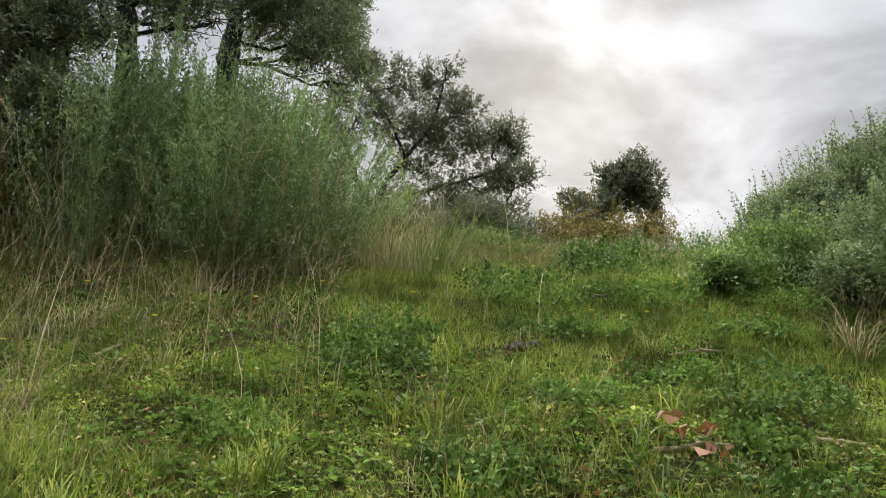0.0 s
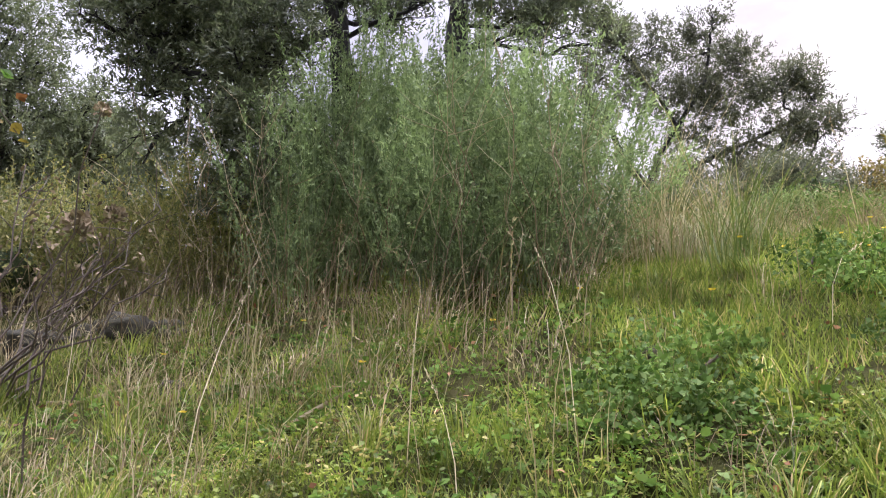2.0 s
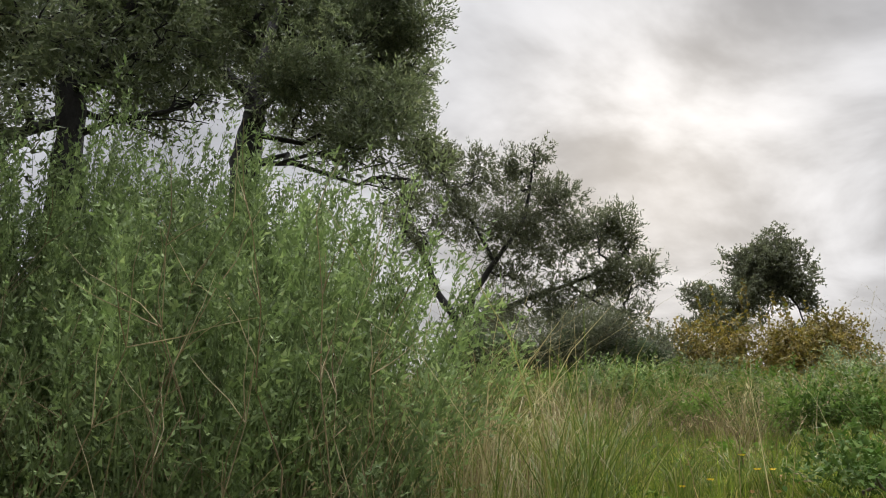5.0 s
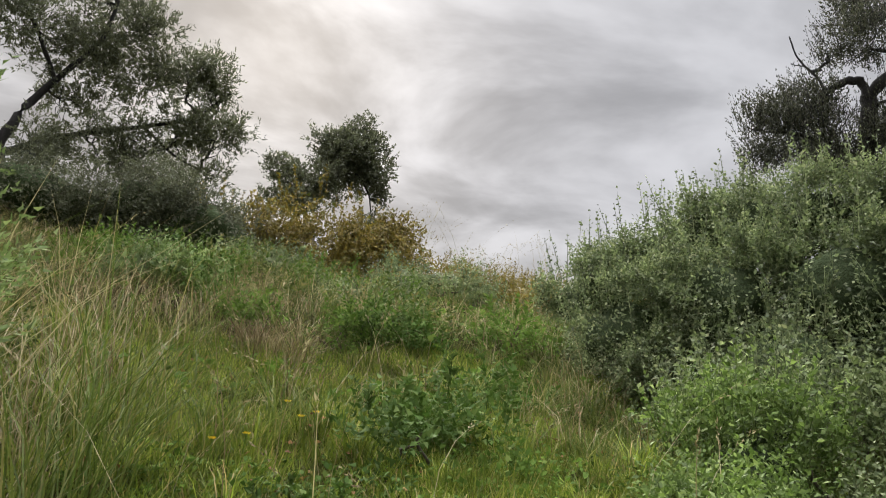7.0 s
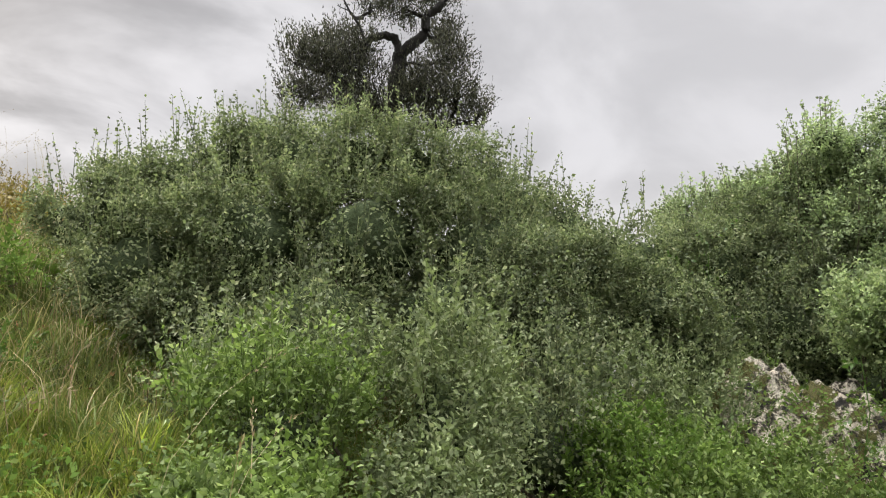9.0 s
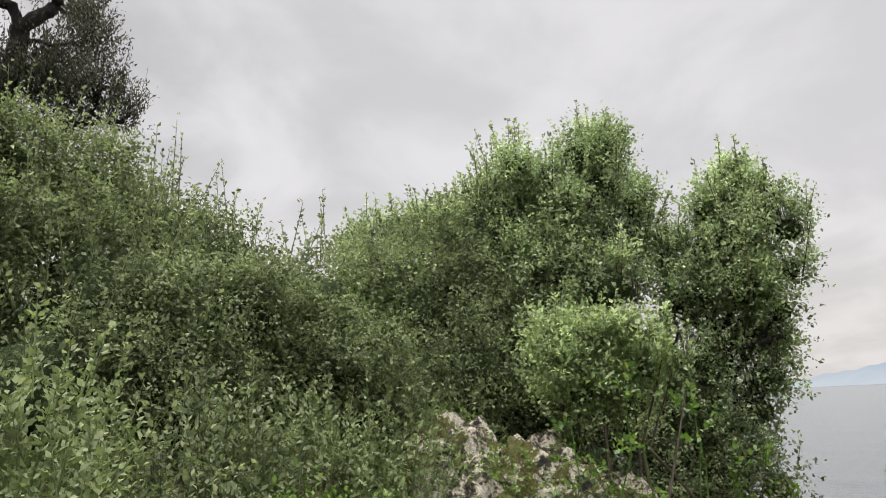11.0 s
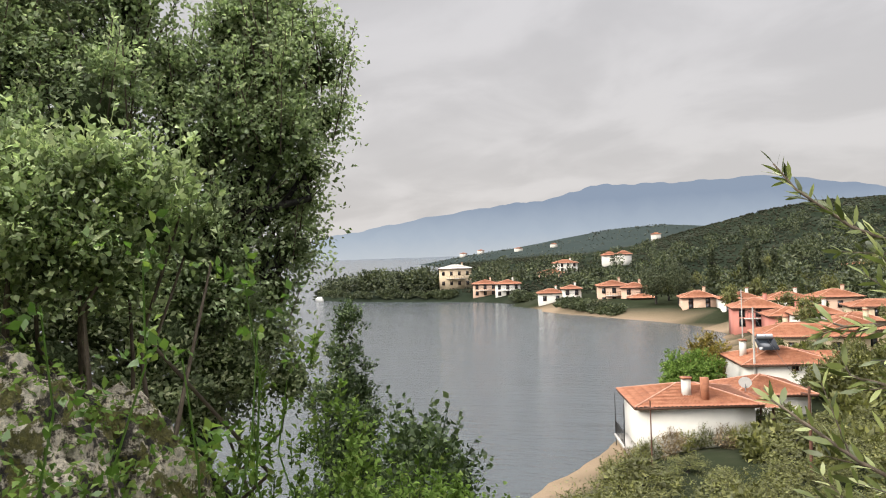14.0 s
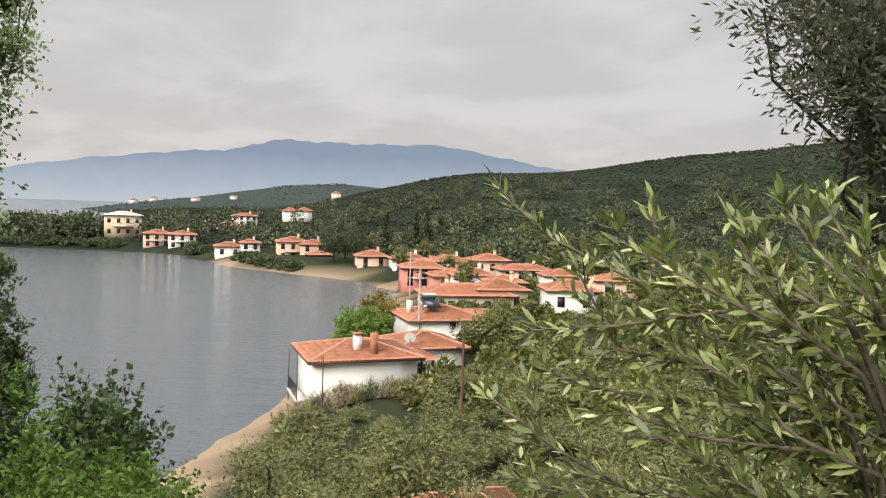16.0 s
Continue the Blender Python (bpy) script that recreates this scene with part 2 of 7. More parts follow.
M_STALK = leaf_material("dead_grey_stalk", [(0.0, (0.10, 0.075, 0.05)), (0.6, (0.22, 0.17, 0.115)), (1.0, (0.36, 0.30, 0.22))], 0.35, 0.8, 0.15, 1.5, 0.2)
M_GRASS = leaf_material("fresh_grass", [(0.0, (0.099, 0.140, 0.023)), (0.5, (0.182, 0.238, 0.038)), (0.85, (0.287, 0.325, 0.071)), (1.0, (0.492, 0.370, 0.208))], 0.75, 0.55, 0.4, 3.4, 0.3)
M_WEED = leaf_material("dark_weed_leaf", [(0.0, (0.05, 0.095, 0.02)), (0.6, (0.09, 0.15, 0.038)), (1.0, (0.15, 0.205, 0.075))], 0.5, 0.7, 0.3, 3.0, 0.12)
M_GRASS_DULL = leaf_material("autumn_grass", [(0.0, (0.06, 0.09, 0.022)), (0.45, (0.11, 0.15, 0.04)), (0.8, (0.175, 0.19, 0.065)), (1.0, (0.28, 0.245, 0.13))], 0.5, 0.6, 0.35, 1.0, 0.25)
M_HERB = leaf_material("green_herb", [(0.0, (0.057, 0.105, 0.024)), (0.5, (0.107, 0.182, 0.040)), (0.9, (0.170, 0.259, 0.068)), (1.0, (0.252, 0.298, 0.119))], 0.45, 0.75, 0.4, 2.5, 0.08, 0.2)
M_DEAD = leaf_material("fallen_brown_leaf", [(0.0, (0.10, 0.05, 0.025)), (0.6, (0.24, 0.105, 0.045)), (1.0, (0.38, 0.22, 0.12))], 0.3, 0.75, 0.2)
M_OLIVE = leaf_material("olive_foliage", [(0.0, (0.051, 0.065, 0.043)), (0.5, (0.102, 0.121, 0.077)), (0.85, (0.166, 0.188, 0.125)), (1.0, (0.269, 0.288, 0.213))], 0.45, 0.55, 0.42, 1.6, 0.25, 0.3)
M_OLIVE_DULL = leaf_material("dull_sparse_foliage", [(0.0, (0.060, 0.065, 0.047)), (0.5, (0.105, 0.113, 0.084)), (1.0, (0.180, 0.189, 0.149))], 0.4, 0.6, 0.38, 1.6, 0.2, 0.3)
# darker copy of the olive leaf, shade against the light painted in
M_OLIVE_BACKLIT = leaf_material("backlit_shade_olive_foliage", [(0.0, (0.026, 0.029, 0.022)), (0.5, (0.065, 0.068, 0.055)), (1.0, (0.12, 0.122, 0.10))], 0.4, 0.6, 0.3, 1.6, 0.2)
M_OLIVE_NEAR = leaf_material("close_olive_foliage", [(0.0, (0.052, 0.068, 0.022)), (0.45, (0.098, 0.124, 0.039)), (0.75, (0.169, 0.208, 0.074)), (0.9, (0.286, 0.325, 0.146)), (1.0, (0.442, 0.481, 0.269))], 0.3, 0.4, 0.3, 2.5)
M_BROOM = leaf_material("grey_green_shoots", [(0.0, (0.081, 0.118, 0.052)), (0.5, (0.156, 0.217, 0.098)), (0.85, (0.236, 0.313, 0.152)), (1.0, (0.361, 0.429, 0.228))], 0.6, 0.65, 0.36, 4.5, 0.2, 0.35, (1, 1, 0.22))
M_BROOM_Y = leaf_material("yellowing_shoots", [(0.0, (0.108, 0.134, 0.034)), (0.5, (0.205, 0.218, 0.060)), (1.0, (0.367, 0.325, 0.112))], 0.4, 0.6, 0.3, 1.3)
M_KERMES = leaf_material("dark_evergreen_leaf", [(0.0, (0.103, 0.131, 0.075)), (0.5, (0.169, 0.212, 0.122)), (0.85, (0.244, 0.284, 0.174)), (1.0, (0.357, 0.380, 0.262))], 0.7, 0.6, 0.42, 7.0, 0.2, 0.1)
M_OAK = leaf_material("holm_oak_leaf", [(0.0, (0.174, 0.229, 0.141)), (0.5, (0.279, 0.357, 0.220)), (0.85, (0.389, 0.472, 0.305)), (1.0, (0.555, 0.609, 0.446))], 0.7, 0.55, 0.5, 7.0, 0.2, 0.1)
M_LIGHT = leaf_material("pale_evergreen_leaf", [(0.0, (0.130, 0.172, 0.085)), (0.5, (0.184, 0.233, 0.120)), (0.85, (0.250, 0.301, 0.170)), (1.0, (0.332, 0.367, 0.250))], 0.5, 0.6, 0.34, 6.0, 0.2, 0.15)
M_FRESH = leaf_material("fresh_yellow_green_leaf", [(0.0, (0.085, 0.131, 0.038)), (0.5, (0.146, 0.214, 0.066)), (0.85, (0.217, 0.296, 0.104)), (1.0, (0.320, 0.395, 0.186))], 0.55, 0.55, 0.4, 6.0, 0.2)
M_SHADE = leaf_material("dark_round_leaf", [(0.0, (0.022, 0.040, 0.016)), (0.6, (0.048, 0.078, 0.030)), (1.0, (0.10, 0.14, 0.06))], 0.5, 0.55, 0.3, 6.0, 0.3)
M_SPRAY = leaf_material("pale_spray_leaf", [(0.0, (0.180, 0.240, 0.132)), (0.5, (0.282, 0.360, 0.198)), (1.0, (0.480, 0.552, 0.348))], 0.6, 0.6, 0.42, 7.0, 0.2)
M_SHOOT = leaf_material("fresh_bright_leaf", [(0.0, (0.06, 0.12, 0.024)), (0.6, (0.10, 0.185, 0.04)), (1.0, (0.2, 0.27, 0.07))], 0.25, 0.4, 0.45, 2.0)
M_AUTUMN = leaf_material("autumn_yellow_leaf", [(0.0, (0.097, 0.074, 0.016)), (0.5, (0.179, 0.138, 0.027)), (0.85, (0.261, 0.195, 0.040)), (1.0, (0.125, 0.143, 0.036))], 0.4, 0.6, 0.35, 1.2)
M_YELLOW = plain_material("yellow_petal", (0.85, 0.62, 0.02), 0.5, 0, 0.05, 30, 0)
M_GROVE = leaf_material("grove_olive_foliage", [(0.0, (0.05, 0.055, 0.014)), (0.5, (0.092, 0.10, 0.026)), (0.85, (0.14, 0.148, 0.042)), (1.0, (0.20, 0.205, 0.07))], 0.4, 0.6, 0.2, 0.5)
M_WOODS = leaf_material("far_tree_foliage", [(0.0, (0.018, 0.028, 0.012)), (0.5, (0.04, 0.055, 0.022)), (1.0, (0.085, 0.10, 0.045))], 0.4, 0.7, 0.1, 0.15)
# headland scrub with distance haze mixed into its grey
M_SCRUB_FAR = leaf_material("hazed_headland_scrub", [(0.0, (0.036, 0.044, 0.042)), (0.5, (0.055, 0.066, 0.062)), (1.0, (0.09, 0.10, 0.09))], 0.4, 0.9, 0.05, 0.02, 0.1)
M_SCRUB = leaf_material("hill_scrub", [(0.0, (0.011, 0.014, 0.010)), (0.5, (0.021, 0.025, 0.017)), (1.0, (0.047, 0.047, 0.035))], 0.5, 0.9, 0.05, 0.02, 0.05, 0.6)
def rock_material():
    """Weathered limestone: white crusts of lichen, dark cracks, yellow-green moss."""
    m, nt, bsdf = shader("lichened_limestone")
    a, b, c = noise_node(nt, 10.0, 10.0, 0.72), noise_node(nt, 60.0, 6.0, 0.7), noise_node(nt, 5.5, 8.0, 0.7)
    col = ramp_node(nt, a, [(0.42, (0.015, 0.013, 0.009)), (0.475, (0.09, 0.075, 0.05)), (0.50, (0.38, 0.33, 0.25)), (0.53, (0.68, 0.61, 0.49)), (0.75, (0.76, 0.70, 0.58))])
    grain = ramp_node(nt, b, [(0.35, (0.45,) * 3), (0.6, (1.15,) * 3)])
    col = mixed(nt, 1.0, col, grain, "MULTIPLY")
    moss = ramp_node(nt, b, [(0.3, (0.04, 0.042, 0.010)), (0.7, (0.17, 0.155, 0.035))])
    where = ramp_node(nt, c, [(0.505, (0, 0, 0)), (0.525, (1, 1, 1))])
    nt.links.new(mixed(nt, where, col, moss), bsdf.inputs["Base Color"])
    bsdf.inputs["Roughness"].default_value = 0.92
    add = nt.nodes.new("ShaderNodeMath")
    add.operation = "MULTIPLY_ADD"
    nt.links.new(b, add.inputs[0])
    add.inputs[1].default_value = 0.5
    nt.links.new(a, add.inputs[2])
    bump_to(nt, bsdf, add.outputs[0], 1.0, 0.06)
    return m


M_ROCK = rock_material()
M_STONE = rough_material("dark_field_stone", [(0.3, (0.020, 0.017, 0.009)), (0.6, (0.045, 0.040, 0.022)), (0.8, (0.12, 0.108, 0.066))], 4, 40, 0.9, 0.8, 0.03)
M_WHITE = plain_material("white_limewash", (0.62, 0.60, 0.55), 0.9, 0, 0.06, 0.7, 0.1)
M_CREAM = plain_material("cream_render", (0.52, 0.42, 0.29), 0.9, 0, 0.08, 0.7, 0.1)
M_PINK = plain_material("salmon_render", (0.48, 0.19, 0.15), 0.9, 0, 0.08, 0.7, 0.1)
M_PEACH = plain_material("peach_render", (0.55, 0.38, 0.28), 0.9, 0, 0.08, 0.7, 0.1)
M_WOOD = plain_material("brown_painted_wood", (0.085, 0.04, 0.022), 0.6, 0, 0.25, 6)
M_GREY = plain_material("weathered_grey_metal", (0.33, 0.34, 0.36), 0.45, 0.7, 0.15, 4)
M_CONC = plain_material("pale_concrete", (0.45, 0.43, 0.40), 0.9, 0, 0.12, 1.5, 0.3)
M_GLASS = plain_material("dark_window_glass", (0.02, 0.024, 0.03), 0.08, 0, 0.2, 2, 0)
M_DARKMETAL = plain_material("dark_iron", (0.03, 0.028, 0.028), 0.55, 0.6, 0.2, 5)
M_RUST = plain_material("rusty_brown_pole", (0.13, 0.06, 0.04), 0.8, 0.1, 0.3, 8)
M_BOAT = plain_material("white_boat_paint", (0.75, 0.75, 0.74), 0.4, 0, 0.05, 3, 0)


# ---------------------------------------------------------------- geometry helpers
rng = np.random.default_rng(7)


def mesh_of(name, V, F, mat, smooth=False):
    """A mesh from arrays: V (n,3), F (m,k) with one face size k."""
    V, F = np.asarray(V, np.float32), np.asarray(F, np.int32)
    me = bpy.data.meshes.new(name)
    me.vertices.add(len(V))
    me.vertices.foreach_set("co", V.ravel())
    me.loops.add(F.size)
    me.loops.foreach_set("vertex_index", F.ravel())
    me.polygons.add(len(F))
    me.polygons.foreach_set("loop_start", np.arange(0, F.size, F.shape[1], dtype=np.int32))
    me.polygons.foreach_set("loop_total", np.full(len(F), F.shape[1], np.int32))
    if smooth:
        me.polygons.foreach_set("use_smooth", np.ones(len(F), bool))
    me.update(calc_edges=True)
    me.materials.append(mat)
    return me


def thing(name, base, label, category, group="", kind=""):
    ob = new(name)
    ob.location = base
    ob.empty_display_size = 0.2
    return tagged(ob, label, category, group, kind)


def part(name, VF, mat, parent, label="", smooth=False, world=True, kind=""):
    """One mesh object under a thing; VF in world coordinates, or local ones with world=False."""
    V, F = VF
    if world:
        V = np.asarray(V) - np.array(parent.location)
    ob = new(name, mesh_of(name, V, F, mat, smooth))
    ob.parent = parent
    return tagged(ob, label, kind=kind)


def stuff(name, VF, mat, label, category, smooth=False):
    return tagged(new(name, mesh_of(name, VF[0], VF[1], mat, smooth)), label, category, kind="stuff")


def merged(items):
    Vs, Fs, n = [], [], 0
    for V, F in items:
        Vs.append(V)
        Fs.append(np.asarray(F) + n)
        n += len(V)
    return np.concatenate(Vs), np.concatenate(Fs)


def unit(v):
    v = np.asarray(v, float)
    return v / np.maximum(np.linalg.norm(v, axis=-1, keepdims=True), 1e-9)


def tube(points, radii, sides=6):
    P, R = np.asarray(points, float), np.asarray(radii, float)
    T = unit(np.gradient(P, axis=0))
    ref = np.where(np.abs(T[:, 2:3]) > 0.9, [[1.0, 0, 0]], [[0, 0, 1.0]])
    A = unit(np.cross(T, ref))
    B = np.cross(T, A)
    an = np.linspace(0, 2 * np.pi, sides, endpoint=False)
    V = (P[:, None] + R[:, None, None] * (np.cos(an)[None, :, None] * A[:, None] + np.sin(an)[None, :, None] * B[:, None])).reshape(-1, 3)
    i = np.arange(len(P) - 1)[:, None] * sides
    j = np.arange(sides)[None]
    k = (j + 1) % sides
    F = np.stack([i + j, i + k, i + sides + k, i + sides + j], -1).reshape(-1, 4)
    return V, F


def bent(a, b, n=6, wander=0.12, rise=0.0):
    """A crooked line from a to b."""
    a, b = np.asarray(a, float), np.asarray(b, float)
    t = np.linspace(0, 1, n)[:, None]
    ln = np.linalg.norm(b - a)
    w = rng.normal(0, wander * ln, (n, 3)) * np.sin(np.pi * t) * [1, 1, 0.5]
    return a + (b - a) * t + w + np.array([0, 0, rise * ln]) * np.sin(np.pi * t)


def leaves(C, D, length, width, fold=0.25, face=None):
    """Lozenge leaves at C pointing along D, each folded along its rib."""
    n = len(C)
    D = unit(D)
    S = unit(np.cross(D, rng.normal(size=(n, 3)) * (1.0 if face is None else 0.3) + (0.0 if face is None else face)))
    U = np.cross(S, D)
    L, W = np.broadcast_to(length, n)[:, None], np.broadcast_to(width, n)[:, None]
    V = np.stack([C, C + D * L * 0.45 + S * W * 0.5 + U * W * fold, C + D * L, C + D * L * 0.45 - S * W * 0.5 + U * W * fold], 1)
    return V.reshape(-1, 3), np.arange(4 * n).reshape(-1, 4)


def slivers(C, D, length, width, face=None):
    """Small or far leaves: one narrow triangle each."""
    n = len(C)
    D = unit(D)
    S = unit(np.cross(D, rng.normal(size=(n, 3)) * (1.0 if face is None else 0.3) + (0.0 if face is None else face)))
    L, W = np.broadcast_to(length, n)[:, None], np.broadcast_to(width, n)[:, None]
    V = np.stack([C + S * W * 0.55, C + D * L + S * W * 0.1, C - S * W * 0.55 + D * L * 0.15], 1)
    return V.reshape(-1, 3), np.arange(3 * n).reshape(-1, 3)


def sprays(O, D, length, k, leaf, width, spread=0.8, droop=0.0, jitter=0.02, tri=False, face=None):
    """k leaves along each twig that starts at O and runs along D."""
    n = len(O)
    D = unit(D)
    L = np.broadcast_to(length, n)[:, None, None]
    t = np.linspace(0.12, 1.0, k)[None, :, None] + rng.normal(0, 0.04, (n, k, 1))
    P = O[:, None] + D[:, None] * L * t + np.array([0, 0, -1.0]) * droop * L * t ** 2 + rng.normal(0, jitter, (n, k, 3))
    side = unit(np.cross(D[:, None], rng.normal(size=(n, k, 3))))
    d = D[:, None] * (1 - 0.4 * spread) + side * spread + np.array([0, 0, -1.0]) * droop * t
    ln = leaf * rng.uniform(0.65, 1.25, n * k)
    return (slivers if tri else leaves)(P.reshape(-1, 3), d.reshape(-1, 3), ln, ln * width / leaf, face=None if face is None else np.repeat(face, k, 0))


def in_lobes(lobes, n, shell=0.5, gaps=0.0, freq=1.2):
    """Points in a set of ellipsoids (x, y, z, rx, ry, rz), thicker towards their skin, with gaps; and their outward ways."""
    lobes = np.asarray(lobes, float)
    wt = (lobes[:, 3] * lobes[:, 4] * lobes[:, 5]) ** 0.75
    pick = rng.choice(len(lobes), size=int(n * (1 + 1.5 * gaps)) + 10, p=wt / wt.sum())
    d = unit(rng.normal(size=(len(pick), 3)))
    r = 1 - shell * rng.random(len(pick)) ** 1.6
    lump = np.array([noise.noise(Vector(v) * 1.7 + Vector((i * 3.1, 0, 0))) for v, i in zip(d, pick)])
    P = lobes[pick, :3] + d * lobes[pick, 3:] * (r * (1 + 0.28 * lump))[:, None]
    if gaps:
        g = np.array([noise.noise(Vector(p) * freq) for p in P])
        keep = g > np.quantile(g, gaps * 0.55)
        P, d = P[keep], d[keep]
    return P[:n], d[:n]


def clear_of(VF, line, radius, k=4):
    """Leaves out the leaves that would hang into the footpath."""
    V, F = VF
    C = V.reshape(-1, k, 3).mean(1)
    ok = np.ones(len(C), bool)
    line = np.asarray(line, float)
    for a, b in zip(line[:-1], line[1:]):
        t = np.clip(((C - a) @ (b - a)) / ((b - a) @ (b - a)), 0, 1)[:, None]
        ok &= np.linalg.norm(C - (a + (b - a) * t), axis=1) > radius
    return V.reshape(-1, k, 3)[ok].reshape(-1, 3), np.arange(k * ok.sum()).reshape(-1, k)


FOOTPATH = [(0, -0.6, 13.4), (0, 1.1, 13.8), (-0.3, 1.8, 14.1), (-0.3, 3.0, 15.2), (-0.2, 3.6, 15.6), (0.3, 3.95, 15.75), (2.2, 4.2, 15.95), (2.9, 4.3, 16.0)]


def on_skin(P, d, lobes, n, limit=0.74):
    """Keeps the first n points that no other lobe swallows."""
    lb = np.asarray(lobes, float)
    q = np.linalg.norm((P[:, None] - lb[None, :, :3]) / lb[None, :, 3:], axis=2).min(1)
    k = (q > limit) & (q < 1.22)
    return P[k][:n], d[k][:n]


def clumps(lobes, per=14, size=0.34):
    """Breaks every lobe up into leaf clumps set round its skin, with shade between them."""
    out = []
    for lb in lobes:
        c, r = np.array(lb[:3]), np.array(lb[3:])
        for q in range(per):
            d = unit(rng.normal(size=3) + [0, 0, 0.2])
            s = r.mean() * size * rng.uniform(0.4, 1.25)
            out.append((*(c + d * r * rng.uniform(0.6, 1.0)), s * 1.1, s * 1.1, s * rng.uniform(0.7, 1.3)))
    return out


def inner(lobes, n, size, shrink=0.8, tri=True):
    """The shaded inside of a crown: larger leaves at random within it."""
    lb = np.asarray(lobes, float).copy()
    lb[:, 3:] *= shrink
    P, d = in_lobes(lb, n * 2, 0.9)
    P, d = on_skin(P, d, lobes, n, 0.55)
    return (slivers if tri else leaves)(P, rng.normal(size=P.shape), size * rng.uniform(0.7, 1.3, len(P)), size * 0.6, face=unit(d) + [0, 0, 0.4])


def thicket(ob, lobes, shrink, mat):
    """Solid uneven hulls, dark to stand in for a shrub's inner shade, with leaves set over them."""
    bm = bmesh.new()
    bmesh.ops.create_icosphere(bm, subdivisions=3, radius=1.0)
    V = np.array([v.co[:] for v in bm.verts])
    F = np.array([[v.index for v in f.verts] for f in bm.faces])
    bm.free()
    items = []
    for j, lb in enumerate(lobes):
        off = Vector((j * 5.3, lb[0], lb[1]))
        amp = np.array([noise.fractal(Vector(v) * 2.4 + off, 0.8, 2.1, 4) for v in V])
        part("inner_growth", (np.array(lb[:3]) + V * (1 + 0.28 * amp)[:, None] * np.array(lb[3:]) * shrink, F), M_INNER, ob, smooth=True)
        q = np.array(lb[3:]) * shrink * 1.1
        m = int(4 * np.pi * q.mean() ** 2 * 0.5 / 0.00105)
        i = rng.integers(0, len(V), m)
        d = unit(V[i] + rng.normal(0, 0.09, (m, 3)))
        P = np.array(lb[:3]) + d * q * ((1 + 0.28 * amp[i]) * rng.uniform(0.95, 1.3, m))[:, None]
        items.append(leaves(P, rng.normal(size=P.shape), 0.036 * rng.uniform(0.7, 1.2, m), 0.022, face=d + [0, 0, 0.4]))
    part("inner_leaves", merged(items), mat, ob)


def tree(name, base, fork, lobes, label, category, group="", leaf_mat=None, n=2500, k=9, leaf=0.06, width=0.013, twig=0.22, up=0.25, spread=0.75,
         droop=0.0, shell=0.6, gaps=0.35, freq=1.2, radius=0.16, bark=None, limbs=5, clear=False, stems=1, twigs=0, tri=True, core=0, core_size=0.12, bare=(), spikes=0, spike=0.35, clump=(14, 0.36), deep=0.86, hull=0.0):
    """A tree: crooked trunk to a fork, a limb out into every lobe, branches, and twigs with leaves in the lobes."""
    base, fork = np.asarray(base, float), np.asarray(fork, float)
    ob = thing(name, base, label, category, group)
    for s in range(stems):
        off = rng.normal(0, radius * 0.8, 3) * [1, 1, 0] * (s > 0)
        line = bent(base - [0, 0, 0.25] + off, fork + off * 2, 9, 0.05)
        rad = np.linspace(radius * 1.3, radius * 0.85, 9) * rng.uniform(0.9, 1.1, 9)
        rad[0] *= 1.4
        part("trunk", tube(line, rad * (0.75 if s else 1), 10), bark or M_BARK, ob, smooth=True)
    branchlets = []
    for lb in lobes:
        c, r = np.array(lb[:3]), np.array(lb[3:])
        main = bent(fork, c, 7, 0.08, 0.04)
        part("limb", tube(main, np.linspace(radius * 0.6, radius * 0.22, 7), 7), bark or M_BARK, ob, smooth=True)
        for q in range(limbs):
            tip = c + unit(rng.normal(size=3)) * r * rng.uniform(0.55, 0.9)
            st = main[rng.integers(3, 7)]
            branchlets.append(tube(bent(st, tip, 6, 0.1, 0.05), np.linspace(radius * 0.16, radius * 0.03, 6), 5))
    for tip in bare:
        line = bent(fork, tip, 9, 0.07, 0.03)
        part("dead_limb", tube(line, np.linspace(radius * 0.4, 0.008, 9), 6), bark or M_BARK, ob, smooth=True)
        for q in range(4):
            st = line[rng.integers(5, 9)]
            branchlets.append(tube(bent(st, st + rng.normal(0, 0.22, 3) + [0, 0, 0.12], 5, 0.15), np.linspace(0.012, 0.004, 5), 4))
    part("brushwood", merged(branchlets), bark or M_BARK, ob, smooth=True, kind="stuff")
    P, d = in_lobes(clumps(lobes, *clump) if clump else lobes, n * (3 if hull else 1), shell, gaps, freq)
    if hull:
        P, d = on_skin(P, d, lobes, n)
    D = d * 0.6 + [0, 0, up] + rng.normal(0, 0.45, P.shape)
    VF = sprays(P, D, twig * rng.uniform(0.6, 1.3, len(P)), k, leaf, width, spread, droop, tri=tri, face=unit(d) * 0.8 + [0, 0, 0.8])
    m = 3 if tri else 4
    if spikes:
        Ps, ds = in_lobes(lobes, spikes * 4, 0.12)
        top = ds[:, 2] > 0.2
        Ps, ds = Ps[top][:spikes], ds[top][:spikes]
        Ds, Ls = unit(ds * 0.4 + [0, 0, 1.0] + rng.normal(0, 0.16, Ps.shape)), spike * rng.uniform(0.4, 1.1, len(Ps))
        VF = merged([VF, sprays(Ps, Ds, Ls, 26, leaf * 1.05, width * 1.1, 0.9, 0.0, 0.006, tri)])
        part("top_growth", merged([tube([p - u * 0.2, p + u * l * 0.5, p + u * l], [0.005, 0.004, 0.002], 3) for p, u, l in zip(Ps, Ds, Ls)]), M_TWIG, ob, kind="stuff")
    if clear:
        VF = clear_of(VF, FOOTPATH, 0.5, m)
    part("crown", VF, leaf_mat or M_OLIVE, ob)
    if hull:
        thicket(ob, lobes, hull, leaf_mat or M_OLIVE)
